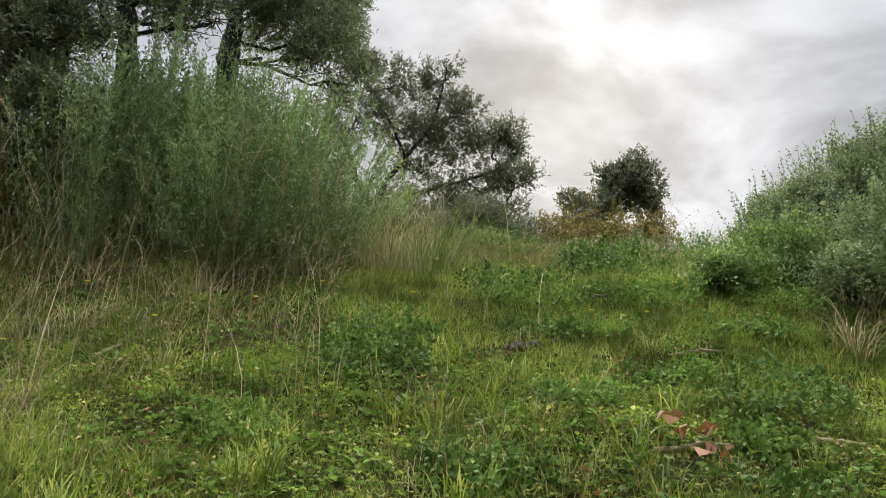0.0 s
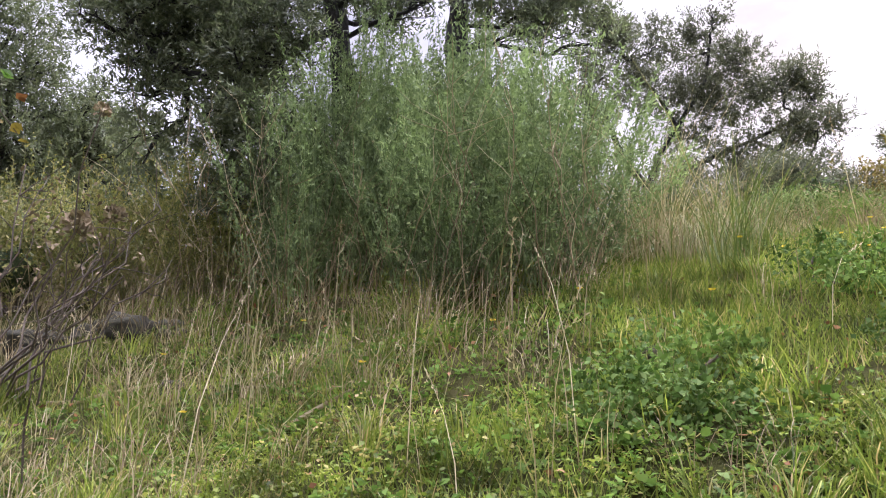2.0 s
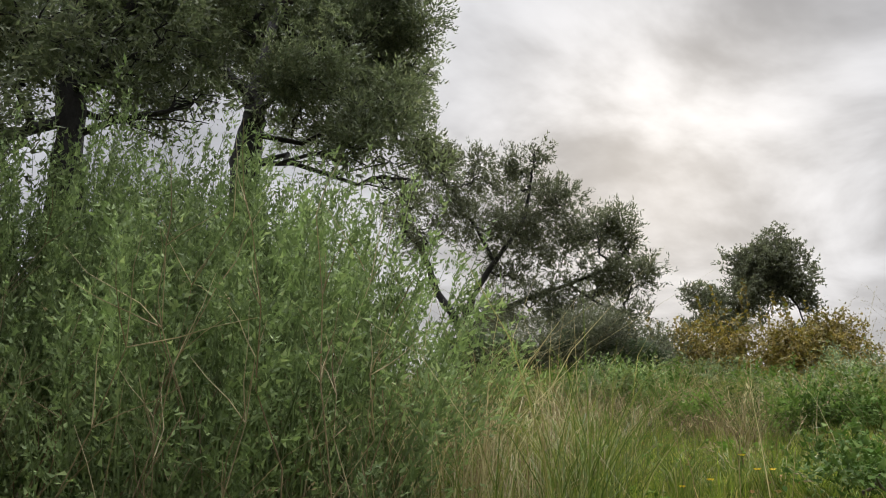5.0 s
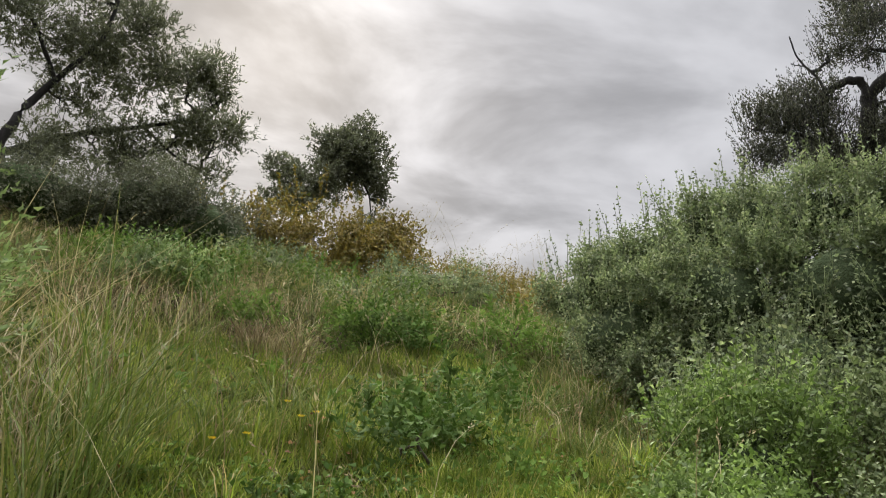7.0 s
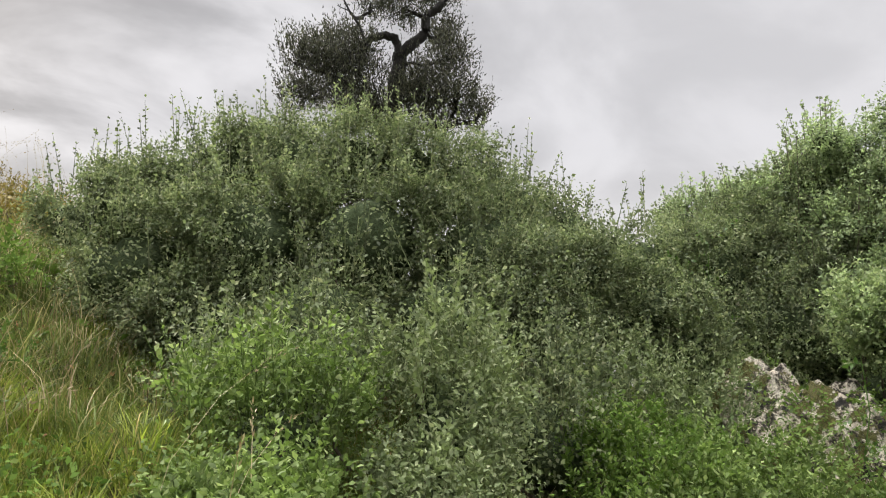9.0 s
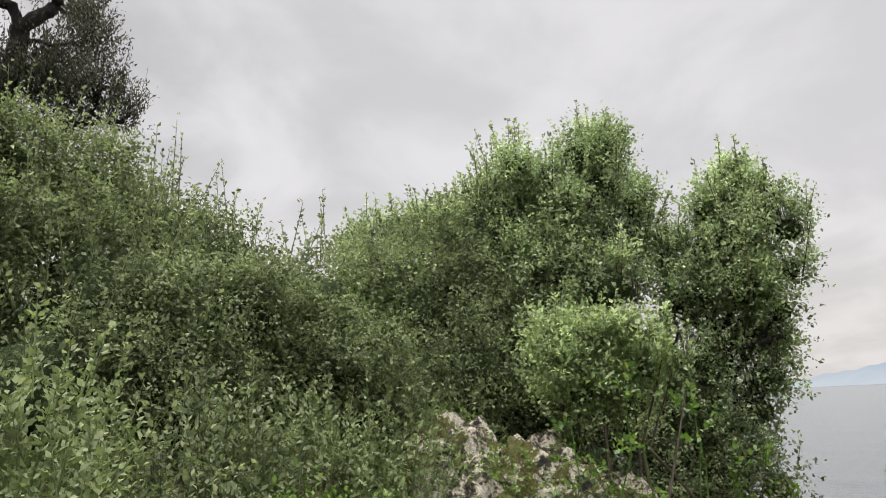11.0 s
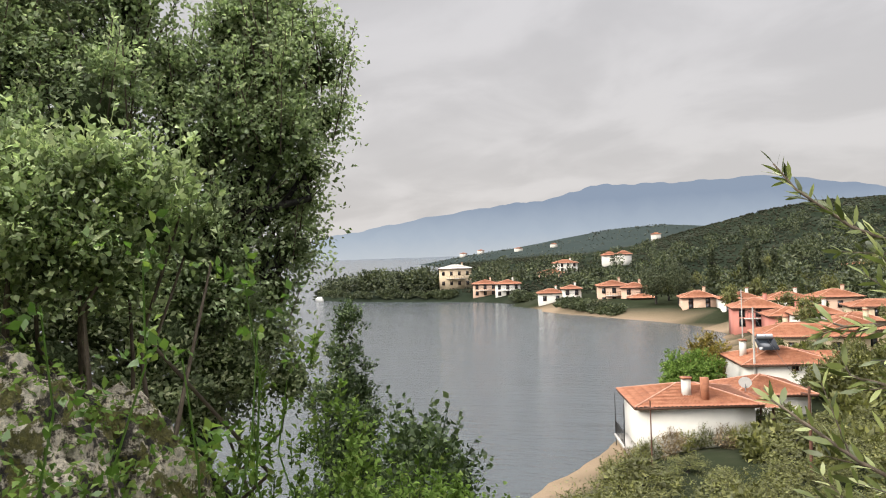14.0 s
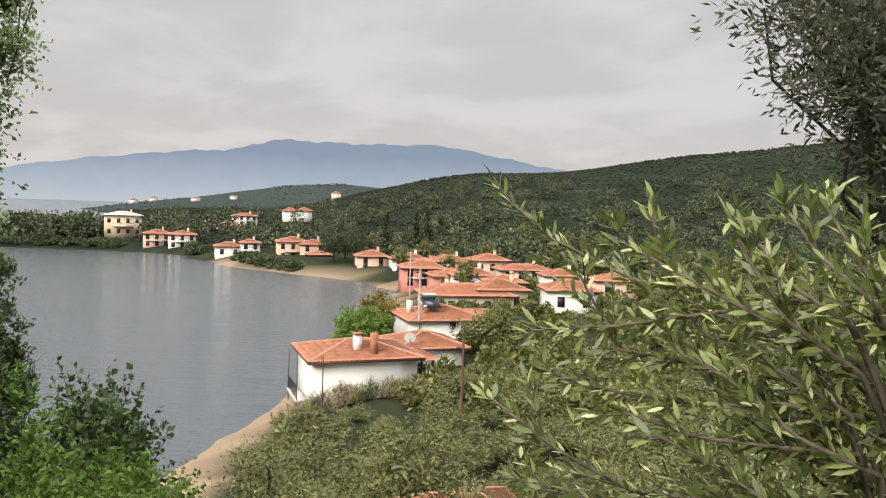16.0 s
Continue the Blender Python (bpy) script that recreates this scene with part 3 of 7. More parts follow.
    if core:
        part("inner_crown", inner(lobes, core, core_size, deep, tri or deep < 0.8), leaf_mat or M_OLIVE, ob)
    if twigs:
        D = unit(D)
        tw = [tube([p, p + q * twig * 0.5, p + q * twig], [0.004, 0.003, 0.0015], 3) for p, q in zip(P[:twigs], D[:twigs])]
        part("twig_wood", merged(tw), M_TWIG, ob, kind="stuff")
    return ob


def limbed_tree(name, base, lines, balls, label, category="tree", group="olive trees", leaf_mat=None, dense=3600, k=12, leaf=0.055, width=0.018, twig=0.19, up=0.3, spread=0.7, gaps=0.25, wisps=0):
    """A tree with its trunk and main limbs along given crooked lines, and a branch out to every ball of foliage."""
    ob = thing(name, base, label, category, group)
    spots = []
    for i, (pts, r0, r1) in enumerate(lines):
        P = np.asarray(pts, float)
        s = np.linspace(0, len(P) - 1, 4 * len(P))
        Q = np.stack([np.interp(s, np.arange(len(P)), P[:, a]) for a in range(3)], -1)
        Q[1:-1] = 0.25 * Q[:-2] + 0.5 * Q[1:-1] + 0.25 * Q[2:]
        rad = np.linspace(r0, r1, len(Q)) * 0.68
        Q[1:-1] += rng.normal(0, 0.10, Q[1:-1].shape) * rad[1:-1, None]
        rad = rad * rng.uniform(0.9, 1.14, len(Q))
        part("limb" if i else "trunk", tube(Q, rad, 10 if r0 > 0.05 else 6), M_BARK, ob, smooth=True)
        spots.append(Q[(len(Q) // 2 if i == 0 else 1):])
    spots = np.concatenate(spots)
    wood, lobes = [], []
    for x, y, z, r in balls:
        c = np.array([x, y, z])
        cost = np.linalg.norm(spots - c, axis=1) + 0.6 * np.maximum(spots[:, 2] - z, 0)
        st = spots[np.argmin(cost)]
        way = bent(st, c, 7, 0.07, -0.04)
        wood.append(tube(way, np.linspace(0.028, 0.011, 7), 5))
        for q in range(9):
            a = way[rng.integers(3, 7)]
            b = c + unit(rng.normal(size=3) + [0, 0, 0.2]) * r * rng.uniform(0.7, 1.05)
            wood.append(tube(bent(a, b, 5, 0.1, 0.04), np.linspace(0.009, 0.003, 5), 4))
        lobes.append((x, y, z, r * rng.uniform(0.95, 1.25), r * rng.uniform(0.95, 1.2), r * rng.uniform(0.85, 1.1)))
    part("brushwood", merged(wood), M_BARK, ob, smooth=True, kind="stuff")
    n = int(dense * sum(q[3] ** 2 for q in balls))
    P, d = in_lobes(clumps(lobes, 9, 0.46) + [(*q[:3], *(0.6 * np.array(q[3:]))) for q in lobes], n, 0.75, gaps, 2.2)
    D = d * 0.6 + [0, 0, up] + rng.normal(0, 0.4, P.shape)
    items = [sprays(P, D, twig * rng.uniform(0.6, 1.3, len(P)), k, leaf, width, spread, tri=True, face=unit(d) * 0.8 + [0, 0, 0.8])]
    if wisps:                            # thin upright shoots round the outline
        P, d = in_lobes(lobes, wisps, 0.1)
        D = unit(d * 0.35 + [0, 0, 1.0] + rng.normal(0, 0.15, P.shape))
        Ls = rng.uniform(0.2, 0.5, len(P))
        items.append(sprays(P, D, Ls, 13, leaf * 0.9, width * 0.9, 0.5, tri=True))
        part("shoot_wood", merged([tube([p, p + u * l * 0.5, p + u * l], [0.004, 0.003, 0.0015], 3) for p, u, l in zip(P, D, Ls)]), M_BARK, ob, kind="stuff")
    part("crown", merged(items), leaf_mat or M_OLIVE, ob)
    return ob


def bush(name, base, lobes, label, category="shrub", group="evergreen shrubs", mat=None, n=2500, k=10, leaf=0.025, width=0.014, twig=0.2, up=0.5, gaps=0.25,
         freq=1.6, stems=10, spikes=0, spike=0.35, spread=0.85, clear=True, droop=0.0, tri=False, core=0, core_size=0.07, clump=(9, 0.42), deep=0.95, hull=0.42):
    """A shrub: stems from the foot into its lobes, leafy twigs, and tall leafy spikes above the outline."""
    base = np.asarray(base, float)
    ob = thing(name, base, label, category, group)
    wood = []
    for q in range(stems):
        lb = lobes[q % len(lobes)]
        tip = np.array(lb[:3]) + unit(rng.normal(size=3)) * np.array(lb[3:]) * 0.7
        a = base + rng.normal(0, 0.12, 3) * [1, 1, 0] + (np.array(lb[:3]) - base) * [0.6, 0.6, 0]
        a[2] = land(a[0], a[1]) - 0.1
        wood.append(tube(bent(a, tip, 6, 0.07), np.linspace(0.02, 0.005, 6), 5))
    part("stem_wood", merged(wood), M_TWIG, ob, smooth=True, kind="stuff")
    P, d = in_lobes(clumps(lobes, *clump) if clump else lobes, n * (3 if hull else 1), 0.8, gaps, freq)
    if hull:
        P, d = on_skin(P, d, lobes, n)
    D = d * 0.7 + [0, 0, up] + rng.normal(0, 0.4, P.shape)
    items = [sprays(P, D, twig * rng.uniform(0.6, 1.3, len(P)), k, leaf, width, spread, droop, tri=tri, face=unit(d) * 0.8 + [0, 0, 0.8])]
    if spikes:
        Ps, ds = in_lobes(lobes, spikes * 4, 0.12)
        top = ds[:, 2] > 0.25
        Ps, ds = Ps[top][:spikes], ds[top][:spikes]
        Ds = ds * 0.35 + [0, 0, 1.0] + rng.normal(0, 0.18, Ps.shape)
        Ls = spike * rng.uniform(0.4, 1.15, len(Ps))
        items.append(sprays(Ps, Ds, Ls, 17, leaf * 1.1, width * 1.15, 0.9, 0.0, 0.006, tri))
        Du = unit(Ds)
        part("top_growth", merged([tube([p, p + u * l * 0.5, p + u * l], [0.004, 0.003, 0.0015], 3) for p, u, l in zip(Ps, Du, Ls)]), mat or M_KERMES, ob, kind="stuff")
    VF = merged(items)
    if clear:
        VF = clear_of(VF, FOOTPATH, 0.5, 3 if tri else 4)
    part("foliage", VF, mat or M_KERMES, ob)
    if hull:
        thicket(ob, lobes, hull, mat or M_KERMES)
    if core:
        VF = inner(lobes, core, core_size, deep, tri or deep < 0.8)
        part("inner_foliage", clear_of(VF, FOOTPATH, 0.5, 3 if tri or deep < 0.8 else 4) if clear else VF, mat or M_KERMES, ob)
    return ob


# ---------------------------------------------------------------- the land
COAST = np.array([(260, 500), (150, 190), (90, 90), (60, 40), (44, 15), (35, -4), (36, -17), (41, -27), (45, -37), (49, -45), (58, -62), (72, -90), (88, -114), (101, -122), (114, -125),
                  (142, -129), (190, -147), (212, -141), (241, -123), (268, -122), (292, -130), (300, -142), (330, -175), (420, -270), (600, -420), (880, -580), (985, -636),
                  (1010, -680), (1100, -900), (1500, -1500), (2600, -3000)], float)


def coast_distance(x, y):
    """Metres from the waterline: plus on land (west of it), minus at sea."""
    x, y = np.asarray(x, float), np.asarray(y, float)
    best = np.full(x.shape, 1e9)
    poly = np.vstack([COAST, [(-6000, -6000), (-6000, 6000), (260, 6000)]])
    inside = np.zeros(x.shape, bool)
    for (ax, ay), (bx, by) in zip(poly, np.roll(poly, -1, 0)):
        cross = (ay > y) != (by > y)
        inside ^= cross & (x < (bx - ax) * (y - ay) / (by - ay + 1e-12) + ax)
    for (ax, ay), (bx, by) in zip(COAST[:-1], COAST[1:]):
        dx, dy = bx - ax, by - ay
        t = np.clip(((x - ax) * dx + (y - ay) * dy) / (dx * dx + dy * dy), 0, 1)
        best = np.minimum(best, np.hypot(x - ax - t * dx, y - ay - t * dy))
    return np.where(inside, best, -best)


def smooth_step(a, b, v):
    t = np.clip((v - a) / (b - a), 0, 1)
    return t * t * (3 - 2 * t)


def lumps(x, y):
    """Small unevenness of the hillside."""
    return (0.055 * np.sin(1.9 * x + 0.6 * y + 0.4) * np.sin(1.3 * y - 0.5 * x + 1.0) + 0.042 * np.sin(4.1 * x - 2.2 * y) * np.sin(3.3 * y + 1.7 * x + 2.0)
            + 0.012 * np.sin(9.3 * x + 5.1 * y) * np.sin(8.2 * y - 6.0 * x))


def land(x, y):
    """Height of the land above the sea."""
    x, y = np.asarray(x, float), np.asarray(y, float)
    d = coast_distance(x, y)
    slope = np.interp(y, [-400, -60, -38, -24, -15, -8, -3, 0, 2.8, 4.4, 5.6, 7.5, 9, 14, 18, 24, 40, 90, 300],
                      [3.0, 2.4, 2.2, 2.6, 4.2, 7.2, 10.4, 12.0, 13.5, 14.25, 15.05, 15.65, 16.3, 17.9, 18.8, 19.3, 20.0, 16, 9])
    slope = slope + np.where(np.hypot(x, y) < 30, lumps(x, y), 0)
    # towards the headland and the sea the ground falls away
    beach = np.where(d < 5, 0.13 * d, 0.65 + 0.92 * (d - 5))
    rocky = smooth_step(125, 145, x)
    shore = beach * (1 - rocky) + rocky * np.minimum(0.25 + 0.8 * d, 2.0 + 0.2 * d)
    k = 0.9
    near = -k * np.logaddexp(-slope / k, -shore / k)
    bearing = np.degrees(np.arctan2(x - 3, y - 4.3))
    r = np.hypot(x - 3, y - 4.3)
    # wooded hill behind the village, and the low headland beyond it
    ridge = np.interp(bearing, [118, 128, 135, 138, 142, 147, 151, 159, 164, 167, 172, 180], [0, 1, 4, 9, 20, 31, 38, 45, 51, 56, 62, 66])
    ridge = np.where(bearing < 0, 60, ridge)
    rough = 1 + 0.03 * np.sin(bearing * 0.42 + r * 0.004) + 0.02 * np.sin(r * 0.016 + bearing * 0.25)
    hill = ridge * rough * smooth_step(170, 640, r) * (1 - 0.75 * smooth_step(680, 1100, r))
    cape = np.interp(bearing, [121, 123, 126, 130, 136, 140, 143, 150, 160], [0, 4, 12, 15, 37, 42, 34, 25, 10])
    cape = np.where(bearing < 0, 5, cape) * smooth_step(850, 1330, r) * (1 - smooth_step(1400, 2200, r))
    south = smooth_step(-20, -120, y)
    grow = np.clip((d - 4) / 60, 0, 1)
    h = near + south * (hill + cape) * np.clip((d - 2) / 90, 0, 1) + 4 * south * grow * smooth_step(150, 400, r)
    return np.where(d > 0, h, np.maximum(-5, 0.16 * d))


def build_land():
    n, b = 250, 8.0
    u = np.linspace(-1, 1, n)
    ax = 3.75 * np.sinh(b * u)
    X, Y = np.meshgrid(ax * 0.85 + 2.0, ax * 0.85 + 5.0)
    Z = land(X, Y)
    i = np.arange(n * n).reshape(n, n)
    F = np.stack([i[:-1, :-1], i[:-1, 1:], i[1:, 1:], i[1:, :-1]], -1).reshape(-1, 4)
    me = mesh_of("ground", np.stack([X, Y, Z], -1).reshape(-1, 3), F, M_GROUND, True)
    d = coast_distance(X, Y)
    r = np.hypot(X - 3, Y - 4)
    far = np.maximum(smooth_step(120, 260, r), 0.8 * smooth_step(13, 26, r) * (Y < 0))
    width = np.interp(r, [45, 60, 110], [2.9, 2.2, 1.4])
    sand = (1 - smooth_step(width, width + 2.0, d + 0.6 * np.sin(X * 0.7) + 0.5 * np.sin(Y * 1.1))) * (r < 210) * (Y < -12)
    # third channel: strength of the painted haze beyond 800 m
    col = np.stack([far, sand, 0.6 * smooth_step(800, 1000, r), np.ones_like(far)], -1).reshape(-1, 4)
    at = me.color_attributes.new("cover", "FLOAT_COLOR", "POINT")
    at.data.foreach_set("color", col.astype(np.float32).ravel())
    tagged(new("ground", me), "grassy hillside falling to a sandy bay and wooded hills", "ground", kind="structure")
    # the sea
    s = np.concatenate([[-4900], np.linspace(-1000, 1000, 9), [4900]])
    SX, SY = np.meshgrid(s, s)
    j = np.arange(s.size ** 2).reshape(s.size, s.size)
    F = np.stack([j[:-1, :-1], j[:-1, 1:], j[1:, 1:], j[1:, :-1]], -1).reshape(-1, 4)
    tagged(new("water", mesh_of("water", np.stack([SX, SY, 0 * SX], -1).reshape(-1, 3), F, M_WATER)), "calm grey sea water of a sheltered bay", "sea", kind="structure")
    # mountain across the gulf
    brg = np.linspace(98, 200, 260)
    top = np.interp(brg, [98, 108, 115.7, 123.2, 128.6, 132.6, 135.5, 141.7, 147.5, 150.8, 158.4, 166, 176, 200], [0.0, 0.25, 1.41, 2.70, 3.42, 3.75, 4.61, 4.52, 4.65, 4.09, 2.68, 1.5, 0.9, 0.5])
    top = top + 0.05 * np.sin(brg * 1.9) + 0.035 * np.sin(brg * 4.7 + 1) + 0.02 * np.sin(brg * 11)
    top = np.maximum(top, 0.02)
    rows = []
    for f, rr in ((-0.02, 3900), (0.25, 4000), (0.55, 4120), (0.8, 4240), (1.0, 4350), (0.6, 4700)):
        jag = 1 + 0.02 * np.sin(brg * 2.3 + rr)
        h = f * (16 + 4350 * np.tan(np.radians(top)))
        rows.append(np.stack([3 + rr * jag ** (f < 1) * np.sin(np.radians(brg)), 4.3 + rr * jag ** (f < 1) * np.cos(np.radians(brg)), h], -1))
    G = np.array(rows)
    j = np.arange(G.shape[0] * G.shape[1]).reshape(G.shape[:2])
    F = np.stack([j[:-1, :-1], j[:-1, 1:], j[1:, 1:], j[1:, :-1]], -1).reshape(-1, 4)
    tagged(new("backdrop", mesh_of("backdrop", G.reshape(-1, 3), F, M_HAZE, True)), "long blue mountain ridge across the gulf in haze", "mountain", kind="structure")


build_land()


def on(x, y, dz=0.0):
    return (x, y, float(land(x, y)) + dz)


# ---------------------------------------------------------------- the hillside: trees and shrubs
def lob(x, y, z, rx, ry=None, rz=None):
    return (x, y, z, rx, ry or rx, rz or rx)


# two big olives behind and inside the tall shrub
limbed_tree("olive_tree", on(-3.15, 6.5),
            [([on(-3.15, 6.5, -0.3), (-3.17, 6.48, 16.4), (-3.23, 6.45, 17.18), (-3.33, 6.43, 17.74), (-3.48, 6.45, 18.2), (-3.6, 6.5, 19.0)], 0.17, 0.10),
             ([(-3.33, 6.43, 17.7), (-3.64, 6.12, 17.3), (-3.94, 5.9, 17.0), (-4.22, 5.64, 16.98), (-4.45, 5.42, 17.12), (-4.6, 5.26, 17.4), (-4.75, 5.2, 17.8)], 0.055, 0.018),
             ([(-3.48, 6.45, 18.2), (-3.2, 6.6, 18.8), (-2.8, 6.9, 19.4)], 0.08, 0.04), ([(-3.5, 6.45, 18.3), (-4.1, 6.5, 18.7), (-4.6, 6.5, 18.9)], 0.07, 0.03)],
            [(-4.14, 5.85, 17.53, 0.36), (-3.4, 5.58, 17.18, 0.27), (-4.47, 5.69, 17.42, 0.3), (-4.91, 5.66, 17.65, 0.24), (-4.52, 5.9, 17.16, 0.25), (-4.25, 6.23, 17.31, 0.31), (-3.74, 6.28, 17.21, 0.25), (-3.98, 5.39, 17.63, 0.34), (-4.12, 6.25, 18.34, 0.39), (-3.27, 5.73, 17.91, 0.34), (-3.45, 6.71, 18.74, 0.4), (-2.69, 6.23, 18.11, 0.3), (-4.42, 5.23, 17.65, 0.3), (-2.45, 6.36, 17.72, 0.18), (-3.91, 5.74, 16.68, 0.18)] +
            [(-4.55, 4.85, 17.1, 0.14), (-4.9, 5.4, 17.31, 0.15), (-4.35, 5.21, 16.89, 0.15), (-3.03, 6.76, 17.9, 0.17), (-3.26, 5.59, 17.14, 0.27), (-3.5, 6.5, 18.25, 0.35), (-3.0, 6.9, 18.5, 0.35), (-4.29, 5.39, 16.65, 0.22), (-4.26, 5.42, 16.22, 0.26), (-3.2, 6.8, 19.4, 0.6), (-4, 6.6, 19.2, 0.6), (-2.6, 7, 19.5, 0.5), (-4.7, 6.5, 18.8, 0.5), (-3.4, 6.3, 20.1, 0.6), (-3.73, 5.71, 17.02, 0.31), (-3.58, 5.62, 16.38, 0.32), (-3.31, 5.9, 16.5, 0.3), (-3.64, 5.78, 15.85, 0.29)],
            "old olive tree with dark crooked trunk rising out of shrubs", leaf_mat=M_OLIVE, dense=2900)
limbed_tree("olive_tree", on(-2.75, 8.3),
            [([on(-2.75, 8.3, -0.3), (-2.78, 8.3, 17.2)]+[(-2.93, 8.22, 18.23), (-2.93, 8.22, 18.55), (-2.91, 8.23, 18.89), (-2.95, 8.21, 19.13)], 0.2, 0.15),
             ([(-2.95, 8.21, 19.13), (-3.1, 8.13, 19.21), (-3.3, 8.01, 19.46), (-3.49, 7.89, 19.65)], 0.1, 0.05), ([(-2.95, 8.21, 19.13), (-2.73, 8.31, 19.5), (-2.47, 8.43, 19.8), (-2.11, 8.57, 19.99)], 0.1, 0.04), ([(-2.95, 8.21, 19.13), (-2.9, 8.23, 19.73), (-2.86, 8.25, 20.27)], 0.1, 0.05), ([(-2.84, 8.54, 19.68), (-2.39, 8.73, 19.53), (-1.97, 8.87, 19.33)], 0.05, 0.02)],
            [(-1.77, 8.82, 20.3, 0.35), (-1.69, 9.47, 20.26, 0.22), (-2.05, 8.73, 20.07, 0.38), (-2.37, 8.5, 20.06, 0.37), (-2.06, 9.43, 19.99, 0.3), (-2.5, 9.29, 20.01, 0.33), (-3, 9.1, 20.48, 0.41), (-2.15, 9, 19.28, 0.24), (-1.66, 8.93, 19.33, 0.23), (-2.49, 8.38, 19.44, 0.24), (-2.48, 9.07, 19.19, 0.2), (-3.38, 8.74, 20.15, 0.34), (-3.72, 8.67, 20.07, 0.28), (-2.17, 8.79, 20.83, 0.4), (-2.65, 8.53, 20.7, 0.46), (-3.29, 8.7, 20.83, 0.48), (-3.76, 8.61, 20.57, 0.41), (-2.94, 9.22, 19.36, 0.18), (-1.82, 8.76, 20.74, 0.3), (-1.51, 9.18, 19.06, 0.16), (-1.86, 7.79, 18.27, 0.24), (-1.63, 8.08, 18.7, 0.32), (-1.36, 7.79, 17.93, 0.18), (-2.28, 7.87, 19.02, 0.39)],
            "big olive tree with dark forked trunk", leaf_mat=M_OLIVE, dense=3300)
# olive on the slope
limbed_tree("olive_tree", on(-1.8, 16.15),
            [([on(-1.8, 16.15, -0.3), (-1.82, 16.13, 19.01), (-1.92, 16.12, 19.58)], 0.2, 0.17),
             ([(-1.92, 16.12, 19.58), (-2.38, 16.05, 20.23), (-2.56, 16.02, 20.77), (-2.76, 15.98, 21.21), (-3.11, 15.91, 21.57)], 0.12, 0.05), ([(-3.06, 15.92, 21.52), (-3.06, 15.92, 21.94), (-2.72, 15.99, 22.18)], 0.06, 0.03), ([(-1.92, 16.12, 19.58), (-1.69, 16.15, 20.31), (-1.32, 16.19, 20.91), (-0.73, 16.22, 21.79), (-0.57, 16.23, 22.8)], 0.12, 0.03),
             ([(-1.87, 16.13, 19.53), (-1.04, 16.21, 20.03), (0.08, 16.23, 20.44), (1.01, 16.18, 20.8)], 0.09, 0.03), ([(-1.32, 16.19, 20.91), (-1.7, 16.15, 21.7), (-2.21, 16.08, 22.5)], 0.06, 0.02), ([(0.08, 16.23, 20.44), (0.61, 16.21, 20.02), (1.12, 16.17, 19.81)], 0.04, 0.015)],
            [(-2.33, 16.07, 22.62, 0.5), (-1.68, 16.6, 23.08, 0.49), (-0.49, 15.87, 23.04, 0.31), (-0.79, 16.67, 22.71, 0.6), (0.07, 16.04, 22.04, 0.46), (-1.69, 16.07, 21.66, 0.65), (-0.5, 16.56, 21.47, 0.73), (0.63, 16.12, 21.45, 0.56), (1.17, 16.21, 21.17, 0.39), (1.17, 15.69, 20.23, 0.42), (0.62, 16.46, 20.39, 0.49), (1.18, 16.2, 19.72, 0.35), (0.1, 16.06, 19.88, 0.47), (-1.16, 16.49, 20.7, 0.49), (-2.58, 15.82, 21.2, 0.38), (-2.97, 15.89, 21.68, 0.43), (-2.54, 15.65, 22.99, 0.44), (-0.62, 16.13, 19.92, 0.58), (-1.39, 15.88, 19.53, 0.46), (-3.11, 15.67, 22.22, 0.37)],
            "grey-leaved olive tree with open spreading crown", leaf_mat=M_OLIVE_DULL, dense=1350, leaf=0.07, width=0.024, gaps=0.4)
# small dark tree on the crest
limbed_tree("oak_tree", on(3.1, 18.38),
            [([on(3.1, 18.38, -0.3), (3.13, 18.38, 19.34), (3.21, 18.36, 19.93)], 0.1, 0.08), ([(3.21, 18.36, 19.93), (3.69, 18.25, 20.84), (4.27, 18.09, 21.45)], 0.07, 0.03), ([(3.69, 18.25, 20.84), (4.36, 18.06, 21.06), (4.65, 17.97, 20.61), (4.73, 17.95, 20.01)], 0.045, 0.015)],
            [(2.99, 18.59, 20.79, 0.42), (3.13, 18.22, 20.25, 0.43), (3.76, 18.22, 21.28, 0.5), (4.39, 18.4, 21.97, 0.46), (4.41, 18.39, 21.38, 0.51), (4.72, 18.12, 21.04, 0.35), (4.83, 17.94, 20.49, 0.24), (4.67, 17.8, 19.85, 0.24), (3.51, 18.05, 20.58, 0.46), (4.7, 18.3, 21.62, 0.33), (2.83, 18.45, 20.3, 0.27)],
            "small dark evergreen tree leaning on the crest", leaf_mat=M_OLIVE_DULL, group="", dense=1900, leaf=0.065, width=0.034, gaps=0.2)
